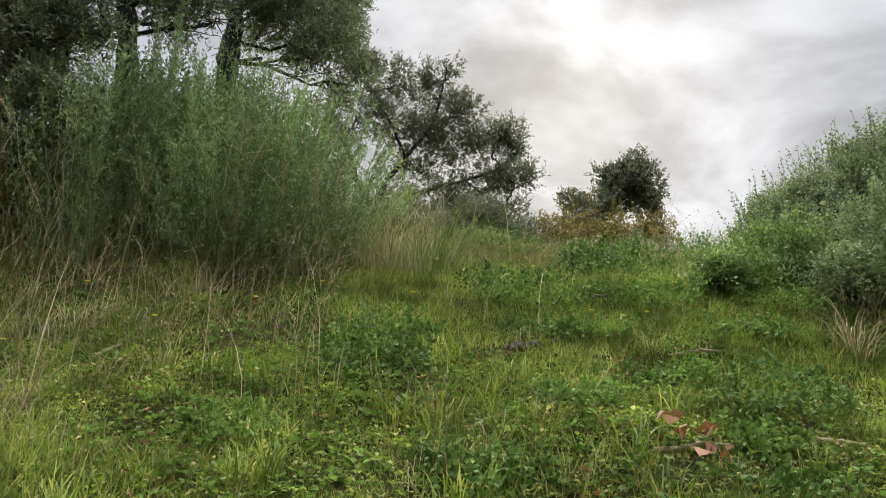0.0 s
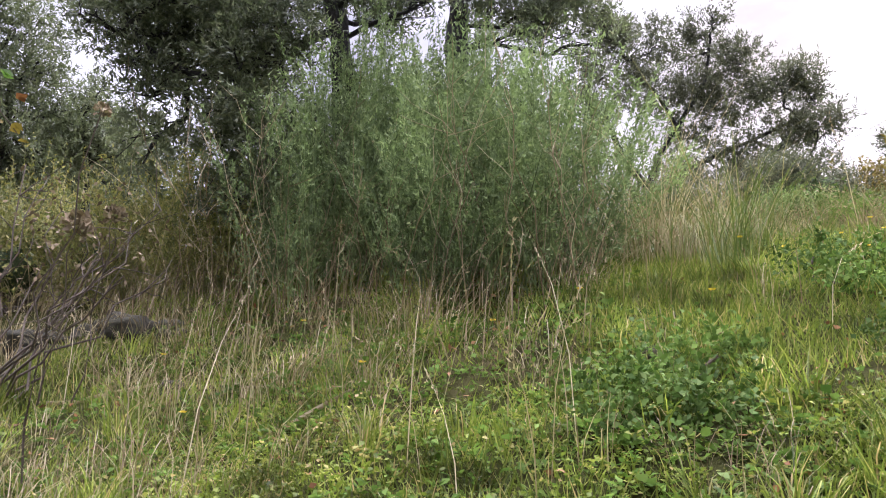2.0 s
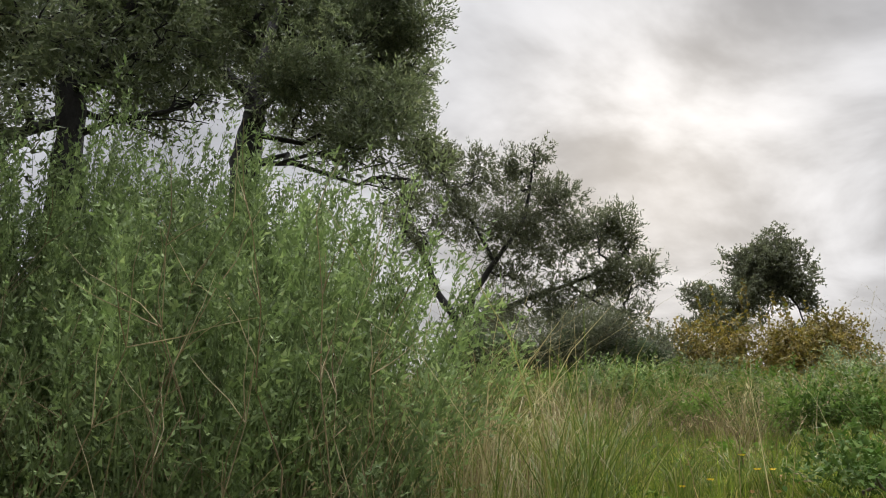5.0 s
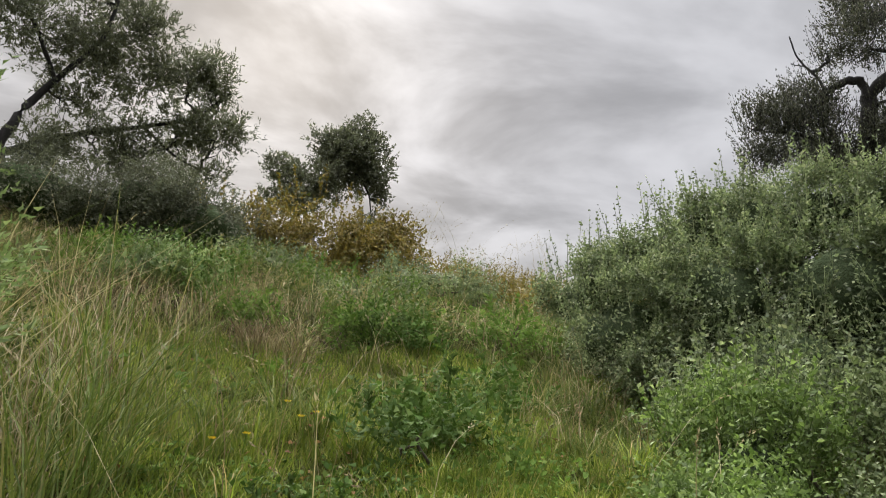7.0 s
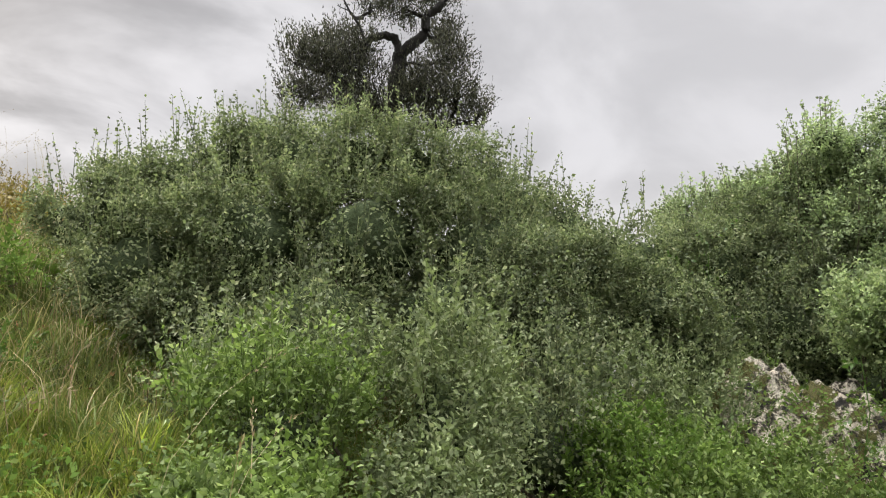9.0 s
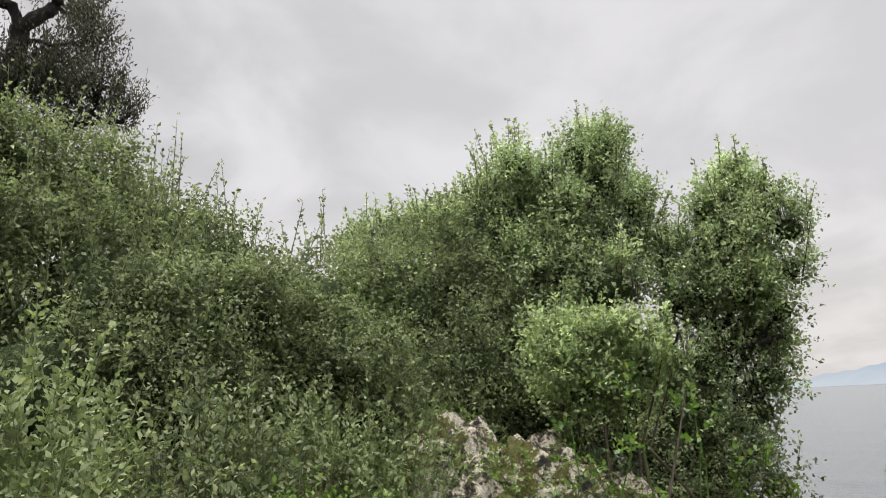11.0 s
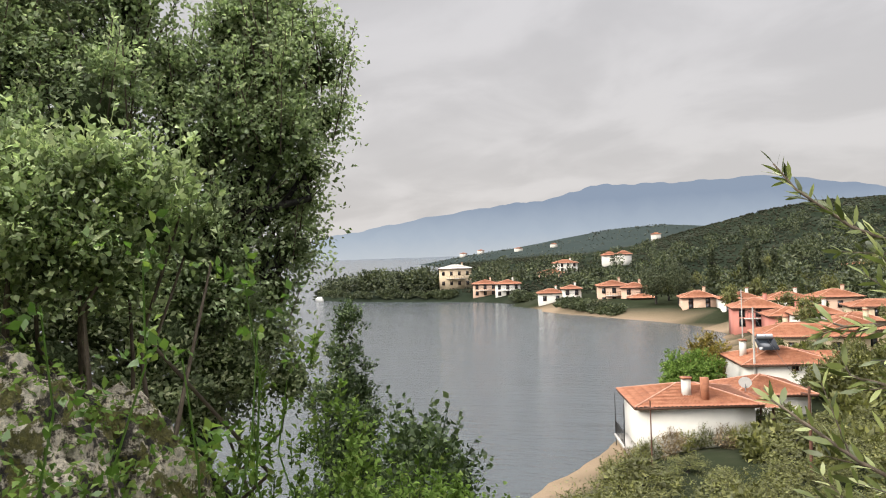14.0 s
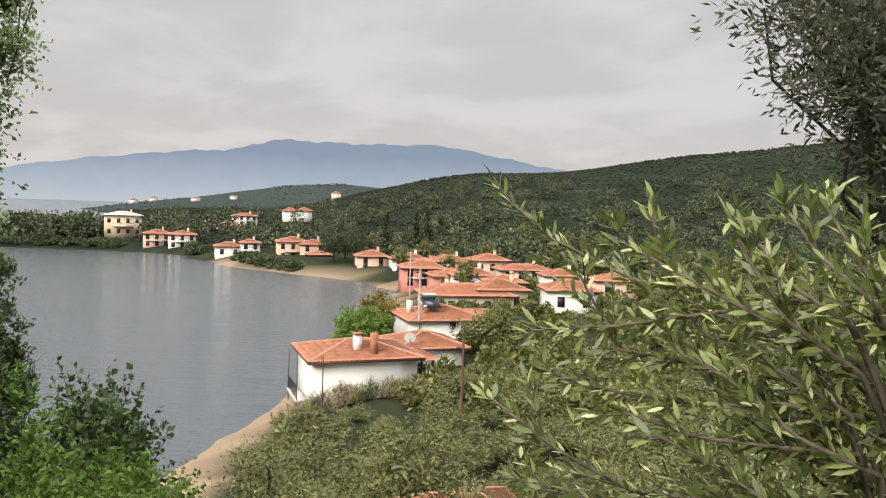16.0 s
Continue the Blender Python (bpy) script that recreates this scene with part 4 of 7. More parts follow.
# olive with bare crooked limbs behind the evergreen mound, backlit shade in its leaf colour
limbed_tree("olive_tree", on(7.4, 8.85),
            [([on(7.4, 8.85, -0.3), (7.42, 8.8, 17.95), (7.44, 8.77, 18.65), (7.48, 8.71, 19.29), (7.5, 8.69, 19.62)], 0.17, 0.12),
             ([(7.45, 8.66, 19.6), (7.42, 8.71, 19.79), (7.34, 8.82, 19.83), (7.23, 8.99, 19.74), (7.19, 9.04, 19.68)], 0.085, 0.05), ([(7.21, 9.01, 19.72), (7.17, 9.07, 19.93), (7.09, 9.17, 20.1), (7.03, 9.24, 20.28), (7.0, 9.28, 20.53)], 0.03, 0.012), ([(7.17, 9.07, 19.93), (7.09, 9.18, 19.88)], 0.014, 0.006), ([(7.09, 9.17, 20.1), (7.0, 9.29, 20.16)], 0.012, 0.005)] +
            [([(7.45, 8.67, 19.56), (7.55, 8.51, 19.75), (7.62, 8.39, 19.9), (7.61, 8.41, 20.09), (7.69, 8.28, 20.2), (7.74, 8.19, 20.35), (7.68, 8.29, 20.5), (7.61, 8.41, 20.53)], 0.1, 0.05), ([(7.44, 8.77, 18.79), (7.28, 8.99, 19.06), (6.99, 9.38, 19.31), (6.82, 9.58, 19.35)], 0.06, 0.02), ([(7.46, 8.74, 18.72), (7.7, 8.36, 18.7), (7.83, 8.13, 18.73), (7.96, 7.89, 18.78)], 0.06, 0.02)],
            [(7.34, 8.51, 20.09, 0.3), (7.47, 8.85, 20.5, 0.3), (7.84, 8.46, 20.54, 0.27), (6.96, 9.52, 19.36, 0.32), (7.29, 9.41, 19.61, 0.3), (6.62, 9.39, 18.86, 0.23), (7.29, 9.01, 19.21, 0.36), (7.62, 8.45, 19.22, 0.36), (7.6, 8.01, 19.03, 0.3), (8, 8, 18.81, 0.21), (7.91, 8.41, 18.81, 0.31), (7.22, 9.18, 18.82, 0.3), (7.11, 8.98, 19.56, 0.18), (7.95, 8.34, 19.88, 0.23), (7.48, 8.71, 18.83, 0.33), (6.74, 9.69, 19.41, 0.17), (7.16, 9.41, 19.09, 0.28), (7.64, 8.04, 19.48, 0.21), (8.16, 7.92, 18.92, 0.11), (7.58, 8.76, 20.84, 0.33), (7.44, 9.07, 20.24, 0.18)],
            "half-bare olive tree with dark twisting limbs", leaf_mat=M_OLIVE_BACKLIT, dense=2500, leaf=0.042, width=0.016, twig=0.26, up=1.6, spread=0.5, gaps=0.2, wisps=420)
# olives beyond the dry grass
limbed_tree("olive_tree", on(-6.79, 7.14), [([on(-6.79, 7.14, -0.3), (-6.79, 7.14, 16.75), (-7.01, 7.07, 17.71)], 0.1, 0.03)], [(-6.79, 7.01, 17.86, 0.31), (-7.01, 7.07, 17.51, 0.35), (-6.87, 7.42, 17.63, 0.32), (-6.79, 7.14, 17.15, 0.37), (-7.28, 7.2, 17.25, 0.32), (-6.75, 7.51, 17.25, 0.28), (-7.6, 7.33, 16.99, 0.36), (-7.3, 7.65, 16.95, 0.36), (-6.85, 7.74, 17, 0.28)],
            "young grey-leaved olive tree beyond dry grass", leaf_mat=M_OLIVE, dense=1500, leaf=0.055, width=0.018)
limbed_tree("olive_tree", on(-6.89, 6.09), [([on(-6.89, 6.09, -0.3), (-6.89, 6.09, 16.78), (-7.08, 6.24, 17.69), (-7.13, 5.89, 17.98)], 0.12, 0.03)], [(-7.13, 5.89, 17.98, 0.4), (-6.89, 6.13, 18.19, 0.3), (-6.89, 5.72, 17.34, 0.44), (-7.08, 6.24, 17.69, 0.4), (-6.89, 6.09, 17.08, 0.45), (-7.22, 5.92, 16.94, 0.45), (-6.55, 6.07, 17.75, 0.26), (-7.12, 5.56, 18.31, 0.4), (-6.69, 5.6, 18.35, 0.32), (-6.99, 6.57, 17.43, 0.27), (-6.99, 6.06, 16.66, 0.38), (-6.86, 6.44, 16.84, 0.32), (-6.85, 5.8, 16.26, 0.36), (-6.88, 6.28, 16.36, 0.31)],
            "grey-leaved olive tree behind the stone wall", leaf_mat=M_OLIVE, dense=1500, leaf=0.055, width=0.018)
tree("olive_tree", on(-13.4, 12.8), (-13.3, 12.8, 20.0), [lob(-14.2, 12.7, 20.0, 1.8, 1.6, 1.2), lob(-12.4, 12.9, 19.9, 1.6, 1.5, 1.1), lob(-13.4, 12.8, 20.8, 1.4, 1.3, 0.9)],
     "grey-leaved olive tree beyond dry grass", "tree", "olive trees", n=3000, k=10, leaf=0.09, width=0.026, radius=0.16, gaps=0.3, core=3000, core_size=0.16)
tree("olive_tree", on(-10.6, 10.6), (-10.6, 10.6, 17.6), [lob(-10.8, 10.5, 17.9, 1.2, 1.1, 0.9), lob(-9.8, 10.9, 17.7, 1.0, 1.0, 0.9)],
     "low olive tree with dense crown", "tree", "olive trees", n=1800, k=10, leaf=0.08, width=0.024, radius=0.1, gaps=0.3, core=1800, core_size=0.13)


def switch_shrub(name, x0, x1, y0, y1, top, label, mat, n, category="shrub", low=0.2, clumps_in=16):
    """A tall broom-like shrub: clumps of upright leafy shoots that lean out from many feet."""
    bx, by = (x0 + x1) / 2, (y0 + y1) / 2
    ob = thing(name, on(bx, by), label, category, "tall shrubs")
    cx, cy = rng.uniform(x0 + 0.2, x1 - 0.2, clumps_in), rng.uniform(y0 + 0.15, y1 - 0.15, clumps_in)
    ch = rng.uniform(0.66, 1.12, clumps_in)
    c = rng.integers(0, clumps_in, n)
    an, off = rng.uniform(0, 2 * np.pi, n), rng.random(n) ** 0.6
    x = np.clip(cx[c] + np.cos(an) * off * 0.42, x0, x1)
    y = np.clip(cy[c] + np.sin(an) * off * 0.42, y0, y1)
    ex, ey = (x - bx) / (x1 - x0) * 2, (y - by) / (y1 - y0) * 2
    h = (top - land(x, y)) * (1 - 0.16 * ex ** 4 - 0.28 * np.maximum(-ey, 0) ** 2) * ch[c] * (1.02 - 0.35 * off ** 2) * rng.uniform(0.75, 1.05, n)
    foot = np.stack([x, y, land(x, y) - 0.03], -1)
    lean = rng.normal(0, 0.13, (2, n))
    tip = np.stack([x + np.cos(an) * off * 0.38 + ex * 0.1 + lean[0], y + np.sin(an) * off * 0.3 + ey * 0.1 + lean[1], foot[:, 2] + h], -1)
    d = tip - foot
    ln = np.linalg.norm(d, axis=1)
    stems = [tube([a, a + (b - a) * 0.5 + [0, 0, 0.04], b], [0.0055, 0.0035, 0.0014], 3) for a, b in zip(foot, tip)]
    part("stem_wood", merged(stems), mat, ob, kind="stuff")
    items = []
    m = 15                                   # short leafy side shoots up the length of every stem
    for q in range(m):
        t = low + (0.97 - low) * (q + rng.random(len(x))) / m
        o = foot + d * t[:, None]
        sd = unit(d) * 0.85 + rng.normal(0, 0.42, d.shape)
        items.append(sprays(o, sd, rng.uniform(0.10, 0.27, len(x)) * (1.25 - 0.6 * t), 13, 0.034, 0.0125, 0.6, 0.0, 0.010, True))
    items.append(sprays(foot + d * 0.7, d, ln * 0.32, 18, 0.036, 0.014, 0.6, 0.0, 0.006, True))
    part("foliage", clear_of(merged(items), FOOTPATH, 0.45, 3), mat, ob)
    return ob


switch_shrub("tall_shrub", -3.65, -0.95, 5.3, 7.2, 17.45, "tall grey-green shrub of upright feathery shoots", M_BROOM, 1250, low=0.06, clumps_in=24)
switch_shrub("tall_shrub", -5.5, -3.6, 5.8, 7.4, 17.0, "yellowing feathery shrub beside dry grass", M_BROOM_Y, 460, low=0.06, clumps_in=11)

# evergreen mound and its neighbours
def balls_of(rows, flat=1.0):
    return [lob(x, y, z, r * 1.1, r * 1.1, r * flat) for x, y, z, r in rows]


bush("evergreen_shrub", on(5.0, 7.3), balls_of([(3.81, 8.77, 16.83, 0.32), (4.17, 8.56, 17.17, 0.28), (4.6, 8.34, 17.35, 0.34), (4.77, 7.88, 17.38, 0.33), (4.81, 7.35, 17.35, 0.31), (5.09, 7.01, 17.34, 0.31), (5.34, 6.63, 17.24, 0.27), (5.4, 6.22, 17.01, 0.24), (5.76, 5.94, 16.9, 0.2), (5.53, 5.52, 16.65, 0.17), (3.63, 8.18, 16.35, 0.45), (4.06, 7.58, 16.57, 0.52), (4.44, 6.9, 16.59, 0.51), (4.9, 6.26, 16.5, 0.48), (5.22, 5.67, 16.35, 0.32), (3.67, 7.65, 16, 0.38), (3.89, 6.87, 16, 0.43), (4.45, 6.31, 16.07, 0.4), (4.74, 5.76, 16.01, 0.33), (3.81, 9.24, 16.83, 0.24)]),
     "large rounded mound of dark evergreen shrub with upright shoots", mat=M_KERMES, n=15500, k=11, leaf=0.028, width=0.017, twig=0.17, spikes=620, spike=0.42, stems=26, gaps=0.2, clump=(24, 0.27), core=3000, core_size=0.042, deep=0.98, hull=0.62)
for x, y, r, top, mat, lab in [(3.55, 5.75, 0.4, 16.0, M_LIGHT, "small pale-leaved evergreen shrub"), (2.75, 6.15, 0.42, 15.7, M_FRESH, "low green shrub with small leaves"),
                               (3.1, 5.5, 0.34, 15.4, M_LIGHT, "low green shrub with pale upright shoots"), (2.2, 5.75, 0.3, 15.3, M_FRESH, "low yellow-green leafy shrub among grass"),
                               (4.35, 5.55, 0.5, 15.85, M_KERMES, "low dark green shrub"), (4.95, 5.3, 0.5, 15.85, M_LIGHT, "grey-green bushy shrub beside the rock"),
                               (4.15, 4.95, 0.42, 15.5, M_HERB, "low green stalky shrub beside the rock"), (4.6, 4.75, 0.38, 15.4, M_FRESH, "fresh yellow-green leafy shrub beside the rock"), (3.3, 6.6, 0.5, 16.0, M_KERMES, "dark green shrub on the slope"), (6.1, 4.7, 0.4, 16.05, M_LIGHT, "pale upright shrub against the oak"), (5.7, 2.95, 0.42, 15.45, M_HERB, "pale leafy shrub below the oak"), (5.4, 4.98, 0.42, 16.0, M_LIGHT, "grey-green shrub growing beside the rock"), (3.9, 4.6, 0.34, 15.3, M_FRESH, "low yellow-green shrub beside the footpath"), (4.5, 4.25, 0.4, 15.34, M_FRESH, "low yellow-green shrub below the rock"), (4.95, 4.5, 0.36, 15.34, M_HERB, "pale leafy shrub at the rock's foot"), (5.05, 4.02, 0.34, 15.12, M_FRESH, "low pale leafy shrub at the rock's foot")]:
    g = float(land(x, y))
    rz = (top - g) * 0.55
    bush("evergreen_shrub", on(x, y), [lob(x, y, top - rz, r, r * 0.95, rz), lob(x - 0.25, y - 0.15, top - rz * 1.25, r * 0.7, r * 0.7, rz * 0.8)], lab, mat=mat, n=430, k=10, leaf=0.031, width=0.0165, up=0.9, spikes=110, spike=0.34 if top > 15.6 else 0.14, clump=(16, 0.36), gaps=0.3, core=800, core_size=0.036)
# evergreen oak on the edge
bush("evergreen_shrub", on(6.6, 5.6), balls_of([(5.89, 5.41, 16.55, 0.31), (6.55, 5.25, 16.8, 0.29), (6.54, 4.99, 16.53, 0.39), (5.62, 5.26, 16.18, 0.33), (6.88, 4.86, 16.92, 0.33), (7.18, 4.53, 17.05, 0.32), (6.99, 4.53, 16.61, 0.46), (6.94, 4.13, 16.36, 0.45), (6.51, 4.51, 16.11, 0.38), (5.71, 5.06, 15.87, 0.29), (6.39, 4.86, 16.11, 0.33), (7.18, 3.95, 16.75, 0.42), (7.21, 4.25, 17.33, 0.32), (5.36, 5.56, 16.05, 0.28)]),
     "dark evergreen thicket filling the dip between mound and oak", mat=M_KERMES, n=6500, k=11, leaf=0.029, width=0.018, twig=0.17, spikes=200, spike=0.4, stems=16, gaps=0.2, clump=(24, 0.27), core=1500, core_size=0.04, deep=0.98, hull=0.62)
bush("evergreen_shrub", on(6.9, 3.9), balls_of([(7.41, 5.31, 16.3, 0.36), (7.28, 4.83, 16.16, 0.34), (7.03, 4.39, 16.08, 0.32), (6.95, 3.99, 16.01, 0.3), (7.18, 5.24, 15.89, 0.34), (6.72, 3.52, 15.7, 0.25), (6.76, 3.2, 15.56, 0.24), (6.72, 2.86, 15.38, 0.21), (7, 3.62, 15.93, 0.25), (6.68, 2.55, 15.3, 0.14), (6.72, 3.38, 15.28, 0.28), (6.73, 3.93, 15.68, 0.24), (6.95, 4.22, 15.74, 0.25), (6.61, 3.72, 15.49, 0.2), (6.55, 3.66, 15.25, 0.2), (7.08, 4.54, 15.81, 0.22), (6.62, 3.13, 15.28, 0.2)]),
     "dark leafy undergrowth at the oak's foot", mat=M_KERMES, n=4200, k=11, leaf=0.031, width=0.02, twig=0.17, spikes=30, spike=0.25, stems=12, gaps=0.2, clump=(24, 0.27), core=1500, core_size=0.042, deep=0.98, hull=0.62)
def evergreen_oak(foot, fork, rows, label):
    tree("evergreen_oak", on(*foot), fork, balls_of(rows), label, "tree", "evergreen oaks", leaf_mat=M_OAK, tri=False, n=7800 if len(rows) > 20 else 4200, k=11, leaf=0.031, width=0.019, twig=0.15, up=0.5, spread=0.85, gaps=0.22,
         freq=2.4, radius=0.06, limbs=3, stems=2, clear=True, twigs=300, core=2500 if len(rows) > 20 else 700, core_size=0.042, deep=0.98, hull=0.55, spikes=260 if len(rows) > 20 else 120, spike=0.32, clump=(24, 0.27))


evergreen_oak((7.0, 4.2), (7.0, 4.2, 15.4), [(7, 4.13, 17.69, 0.17), (7.29, 4.26, 17.59, 0.22), (7.09, 3.94, 17.51, 0.23), (7.17, 3.63, 17.81, 0.17), (7.31, 3.4, 17.87, 0.17), (7.23, 3.45, 17.53, 0.22), (7.03, 3.77, 17.24, 0.26), (7.13, 4.11, 17.21, 0.26), (7.02, 3.24, 17.35, 0.14), (7.14, 3.31, 17.11, 0.21), (7.11, 4.43, 17.39, 0.17), (7.11, 4.62, 17.25, 0.19), (7.35, 4.9, 17.3, 0.17), (7.49, 5.16, 17.28, 0.17), (7.33, 5.36, 17.17, 0.19), (7.2, 5.16, 16.87, 0.23), (7.06, 4.77, 16.89, 0.22), (7.02, 4.38, 16.85, 0.25), (6.91, 3.91, 16.85, 0.29), (6.72, 3.52, 16.67, 0.24), (6.94, 4.49, 16.47, 0.28), (6.8, 4.04, 16.4, 0.31), (7.04, 4.97, 16.51, 0.26)],
              "dense evergreen oak with small dark leaves on the slope's edge")
evergreen_oak((7.0, 3.0), (6.95, 3.0, 15.3), [(7.07, 2.51, 17.39, 0.17), (7.02, 2.71, 17.25, 0.13), (6.99, 2.32, 17.2, 0.18), (6.96, 2.17, 17.07, 0.14), (6.85, 2.53, 16.99, 0.21), (7.05, 2.75, 16.94, 0.18), (6.99, 3.04, 16.88, 0.15), (6.87, 2.25, 16.75, 0.13), (6.79, 2.6, 16.64, 0.2), (6.94, 2.9, 16.58, 0.22), (6.75, 2.37, 16.46, 0.12), (6.97, 2.47, 16.29, 0.17), (6.78, 2.46, 16.02, 0.13), (6.9, 2.54, 15.77, 0.14), (6.84, 2.86, 16.13, 0.21), (6.87, 3.14, 15.86, 0.21), (6.81, 2.63, 15.53, 0.12), (6.78, 2.88, 15.72, 0.18)],
              "slender evergreen oak with ragged outline over the sea")
bush("evergreen_shrub", on(5.85, 3.7), balls_of([(5.89, 3.96, 16.14, 0.14), (5.86, 3.71, 16.14, 0.15), (5.79, 3.45, 16.08, 0.14), (5.82, 3.3, 15.99, 0.11), (5.84, 3.83, 15.95, 0.16), (5.9, 3.52, 15.88, 0.16)]), "pale-leaved evergreen sprays beside the rock", mat=M_SPRAY, n=1050, k=11, leaf=0.033, width=0.019, up=0.9, spikes=170, spike=0.26, core=200, core_size=0.036, clump=(20, 0.3), gaps=0.5, hull=0.35)
bush("evergreen_shrub", on(7.6, 1.1), balls_of([(7.55, 1.2, 14.35, 0.2), (7.8, 1.0, 14.2, 0.22), (8.05, 0.75, 14.15, 0.2), (8.3, 0.6, 13.95, 0.22), (7.3, 1.4, 14.1, 0.22), (7.65, 1.1, 13.85, 0.28), (8.1, 0.7, 13.7, 0.28), (7.2, 1.45, 13.7, 0.28), (7.7, 1.0, 13.4, 0.34), (8.3, 0.5, 13.4, 0.3)]), "dark round-leaved shrub on the slope", mat=M_SHADE, n=1250, k=10, leaf=0.05, width=0.035, spikes=120, spike=0.5, core=500, core_size=0.045, clump=(16, 0.3), gaps=0.35, hull=0.4)
bush("evergreen_shrub", on(6.5, 2.0), [lob(6.5, 2.0, 13.95, 0.55, 0.5, 0.6), lob(6.2, 1.5, 13.6, 0.5, 0.5, 0.5)], "leafy green undergrowth below the oak", mat=M_HERB, n=1900, k=11, leaf=0.036, width=0.025, spikes=60, spike=0.3, core=2200, core_size=0.045, clump=(16, 0.36))
# columnar ivy-clad cypress lower down
CX, CY = 14.6, -1.8
tree("cypress_tree", on(CX, CY), on(CX, CY, 2.0), [lob(CX, CY, 14.45, 0.3, 0.3, 0.65), lob(CX + 0.03, CY, 13.7, 0.42, 0.42, 0.6), lob(CX - 0.12, CY, 12.9, 0.6, 0.6, 0.8), lob(CX, CY, 11.9, 0.62, 0.62, 1.0), lob(CX, CY, 10.7, 0.65, 0.65, 1.0)],
     "narrow dark cypress standing below the slope", "tree", leaf_mat=M_SHADE, n=3600, k=9, leaf=0.07, width=0.035, twig=0.16, up=0.8, gaps=0.15, radius=0.07, core=2000, core_size=0.12)
# autumn shrub and dark undergrowth on the crest
bush("autumn_shrub", on(2.4, 13.6), [lob(1.5, 13.7, 17.95, 0.75, 0.6, 0.6), lob(2.35, 13.6, 18.2, 0.85, 0.6, 0.65), lob(3.2, 13.4, 18.0, 0.75, 0.6, 0.55)],
     "yellow and rust coloured shrub in autumn leaf", group="", mat=M_AUTUMN, n=3600, k=9, leaf=0.05, width=0.03, spikes=60, spike=0.45, gaps=0.2, core=2500, core_size=0.06, tri=True, hull=0)
for x, y, r, h, mat, lab in [(0.3, 13.9, 0.9, 1.15, M_OLIVE_DULL, "dark shrub at the olive's foot"), (4.8, 14.6, 0.8, 0.4, M_AUTUMN, "brown withered shrub on the crest"), (6.0, 14.2, 0.9, 0.35, M_AUTUMN, "rust coloured low shrub on the crest"),
                             (7.2, 13.2, 0.9, 0.4, M_AUTUMN, "low brownish shrub on the crest"), (5.2, 12.4, 0.8, 0.35, M_AUTUMN, "withered low shrub on the slope"), (1.6, 12.4, 0.7, 0.22, M_KERMES, "low green shrub on the slope"), (2.2, 10.6, 0.6, 0.2, M_KERMES, "low dark shrub on the slope"), (3.4, 11.6, 0.8, 0.25, M_KERMES, "low dark shrub on the slope"), (0.2, 10.0, 0.5, 0.2, M_BROOM, "low grey-green shrub on the slope"),
                             (-1.2, 14.0, 1.0, 0.95, M_OLIVE_DULL, "dark shrub below the olive"), (0.8, 13.2, 0.7, 0.85, M_OLIVE_DULL, "dark rounded shrub near the crest")]:
    z = float(land(x, y))
    bush("low_shrub", on(x, y), [lob(x, y, z + h * 0.45, r, r * 0.8, h * 0.55), lob(x + r * 0.6, y, z + h * 0.3, r * 0.6, r * 0.6, h * 0.45)], lab, group="crest shrubs", mat=mat, n=480 if h < 0.7 else 1500, k=9, leaf=0.036, width=0.018, spikes=40, spike=0.2, tri=True, core=900, hull=0 if h < 0.7 else 0.66)


# ---------------------------------------------------------------- the olive beside the viewpoint
def paired(O, D, Ls, leaf=0.06, width=0.015, gap=0.024):
    """Olive leaves in opposite pairs, each pair turned a quarter against the last, smaller to the tip."""
    C, V, L = [], [], []
    for o, d, l in zip(O, D, Ls):
        a = unit(np.cross(d, rng.normal(size=3)))
        b = np.cross(d, a)
        m = max(2, int(l / gap))
        for j in range(m):
            s = (a if j % 2 else b) + rng.normal(0, 0.2, 3)
            for k in (-1, 1):
                C.append(o + d * gap * (j + 1))
                V.append(d * rng.uniform(0.55, 0.95) + s * k * rng.uniform(0.5, 0.8) + [0, 0, 0.08])
                L.append(leaf * rng.uniform(0.75, 1.2) * (1.0 - 0.35 * j / m))
        C.append(o + d * l), V.append(d), L.append(leaf * 0.8)
    C, D = np.array(C), unit(np.array(V))
    L = np.array(L)[:, None]
    S = unit(np.cross(D, rng.normal(0, 0.6, D.shape) + [0, 0, 1.0])) * (L * width / leaf / 2)
    U = np.cross(S, D)
    V = np.stack([C, C + D * L * 0.3 + S * 0.9 + U * 0.25, C + D * L * 0.3 - S * 0.9 + U * 0.25, C + D * L * 0.68 + S * 0.85, C + D * L * 0.68 - S * 0.85, C + D * L - U * 0.4], 1)
    F = np.array([(0, 1, 2), (1, 3, 2), (2, 3, 4), (3, 5, 4)])
    return V.reshape(-1, 3), (F[None] + np.arange(len(C))[:, None, None] * 6).reshape(-1, 3)


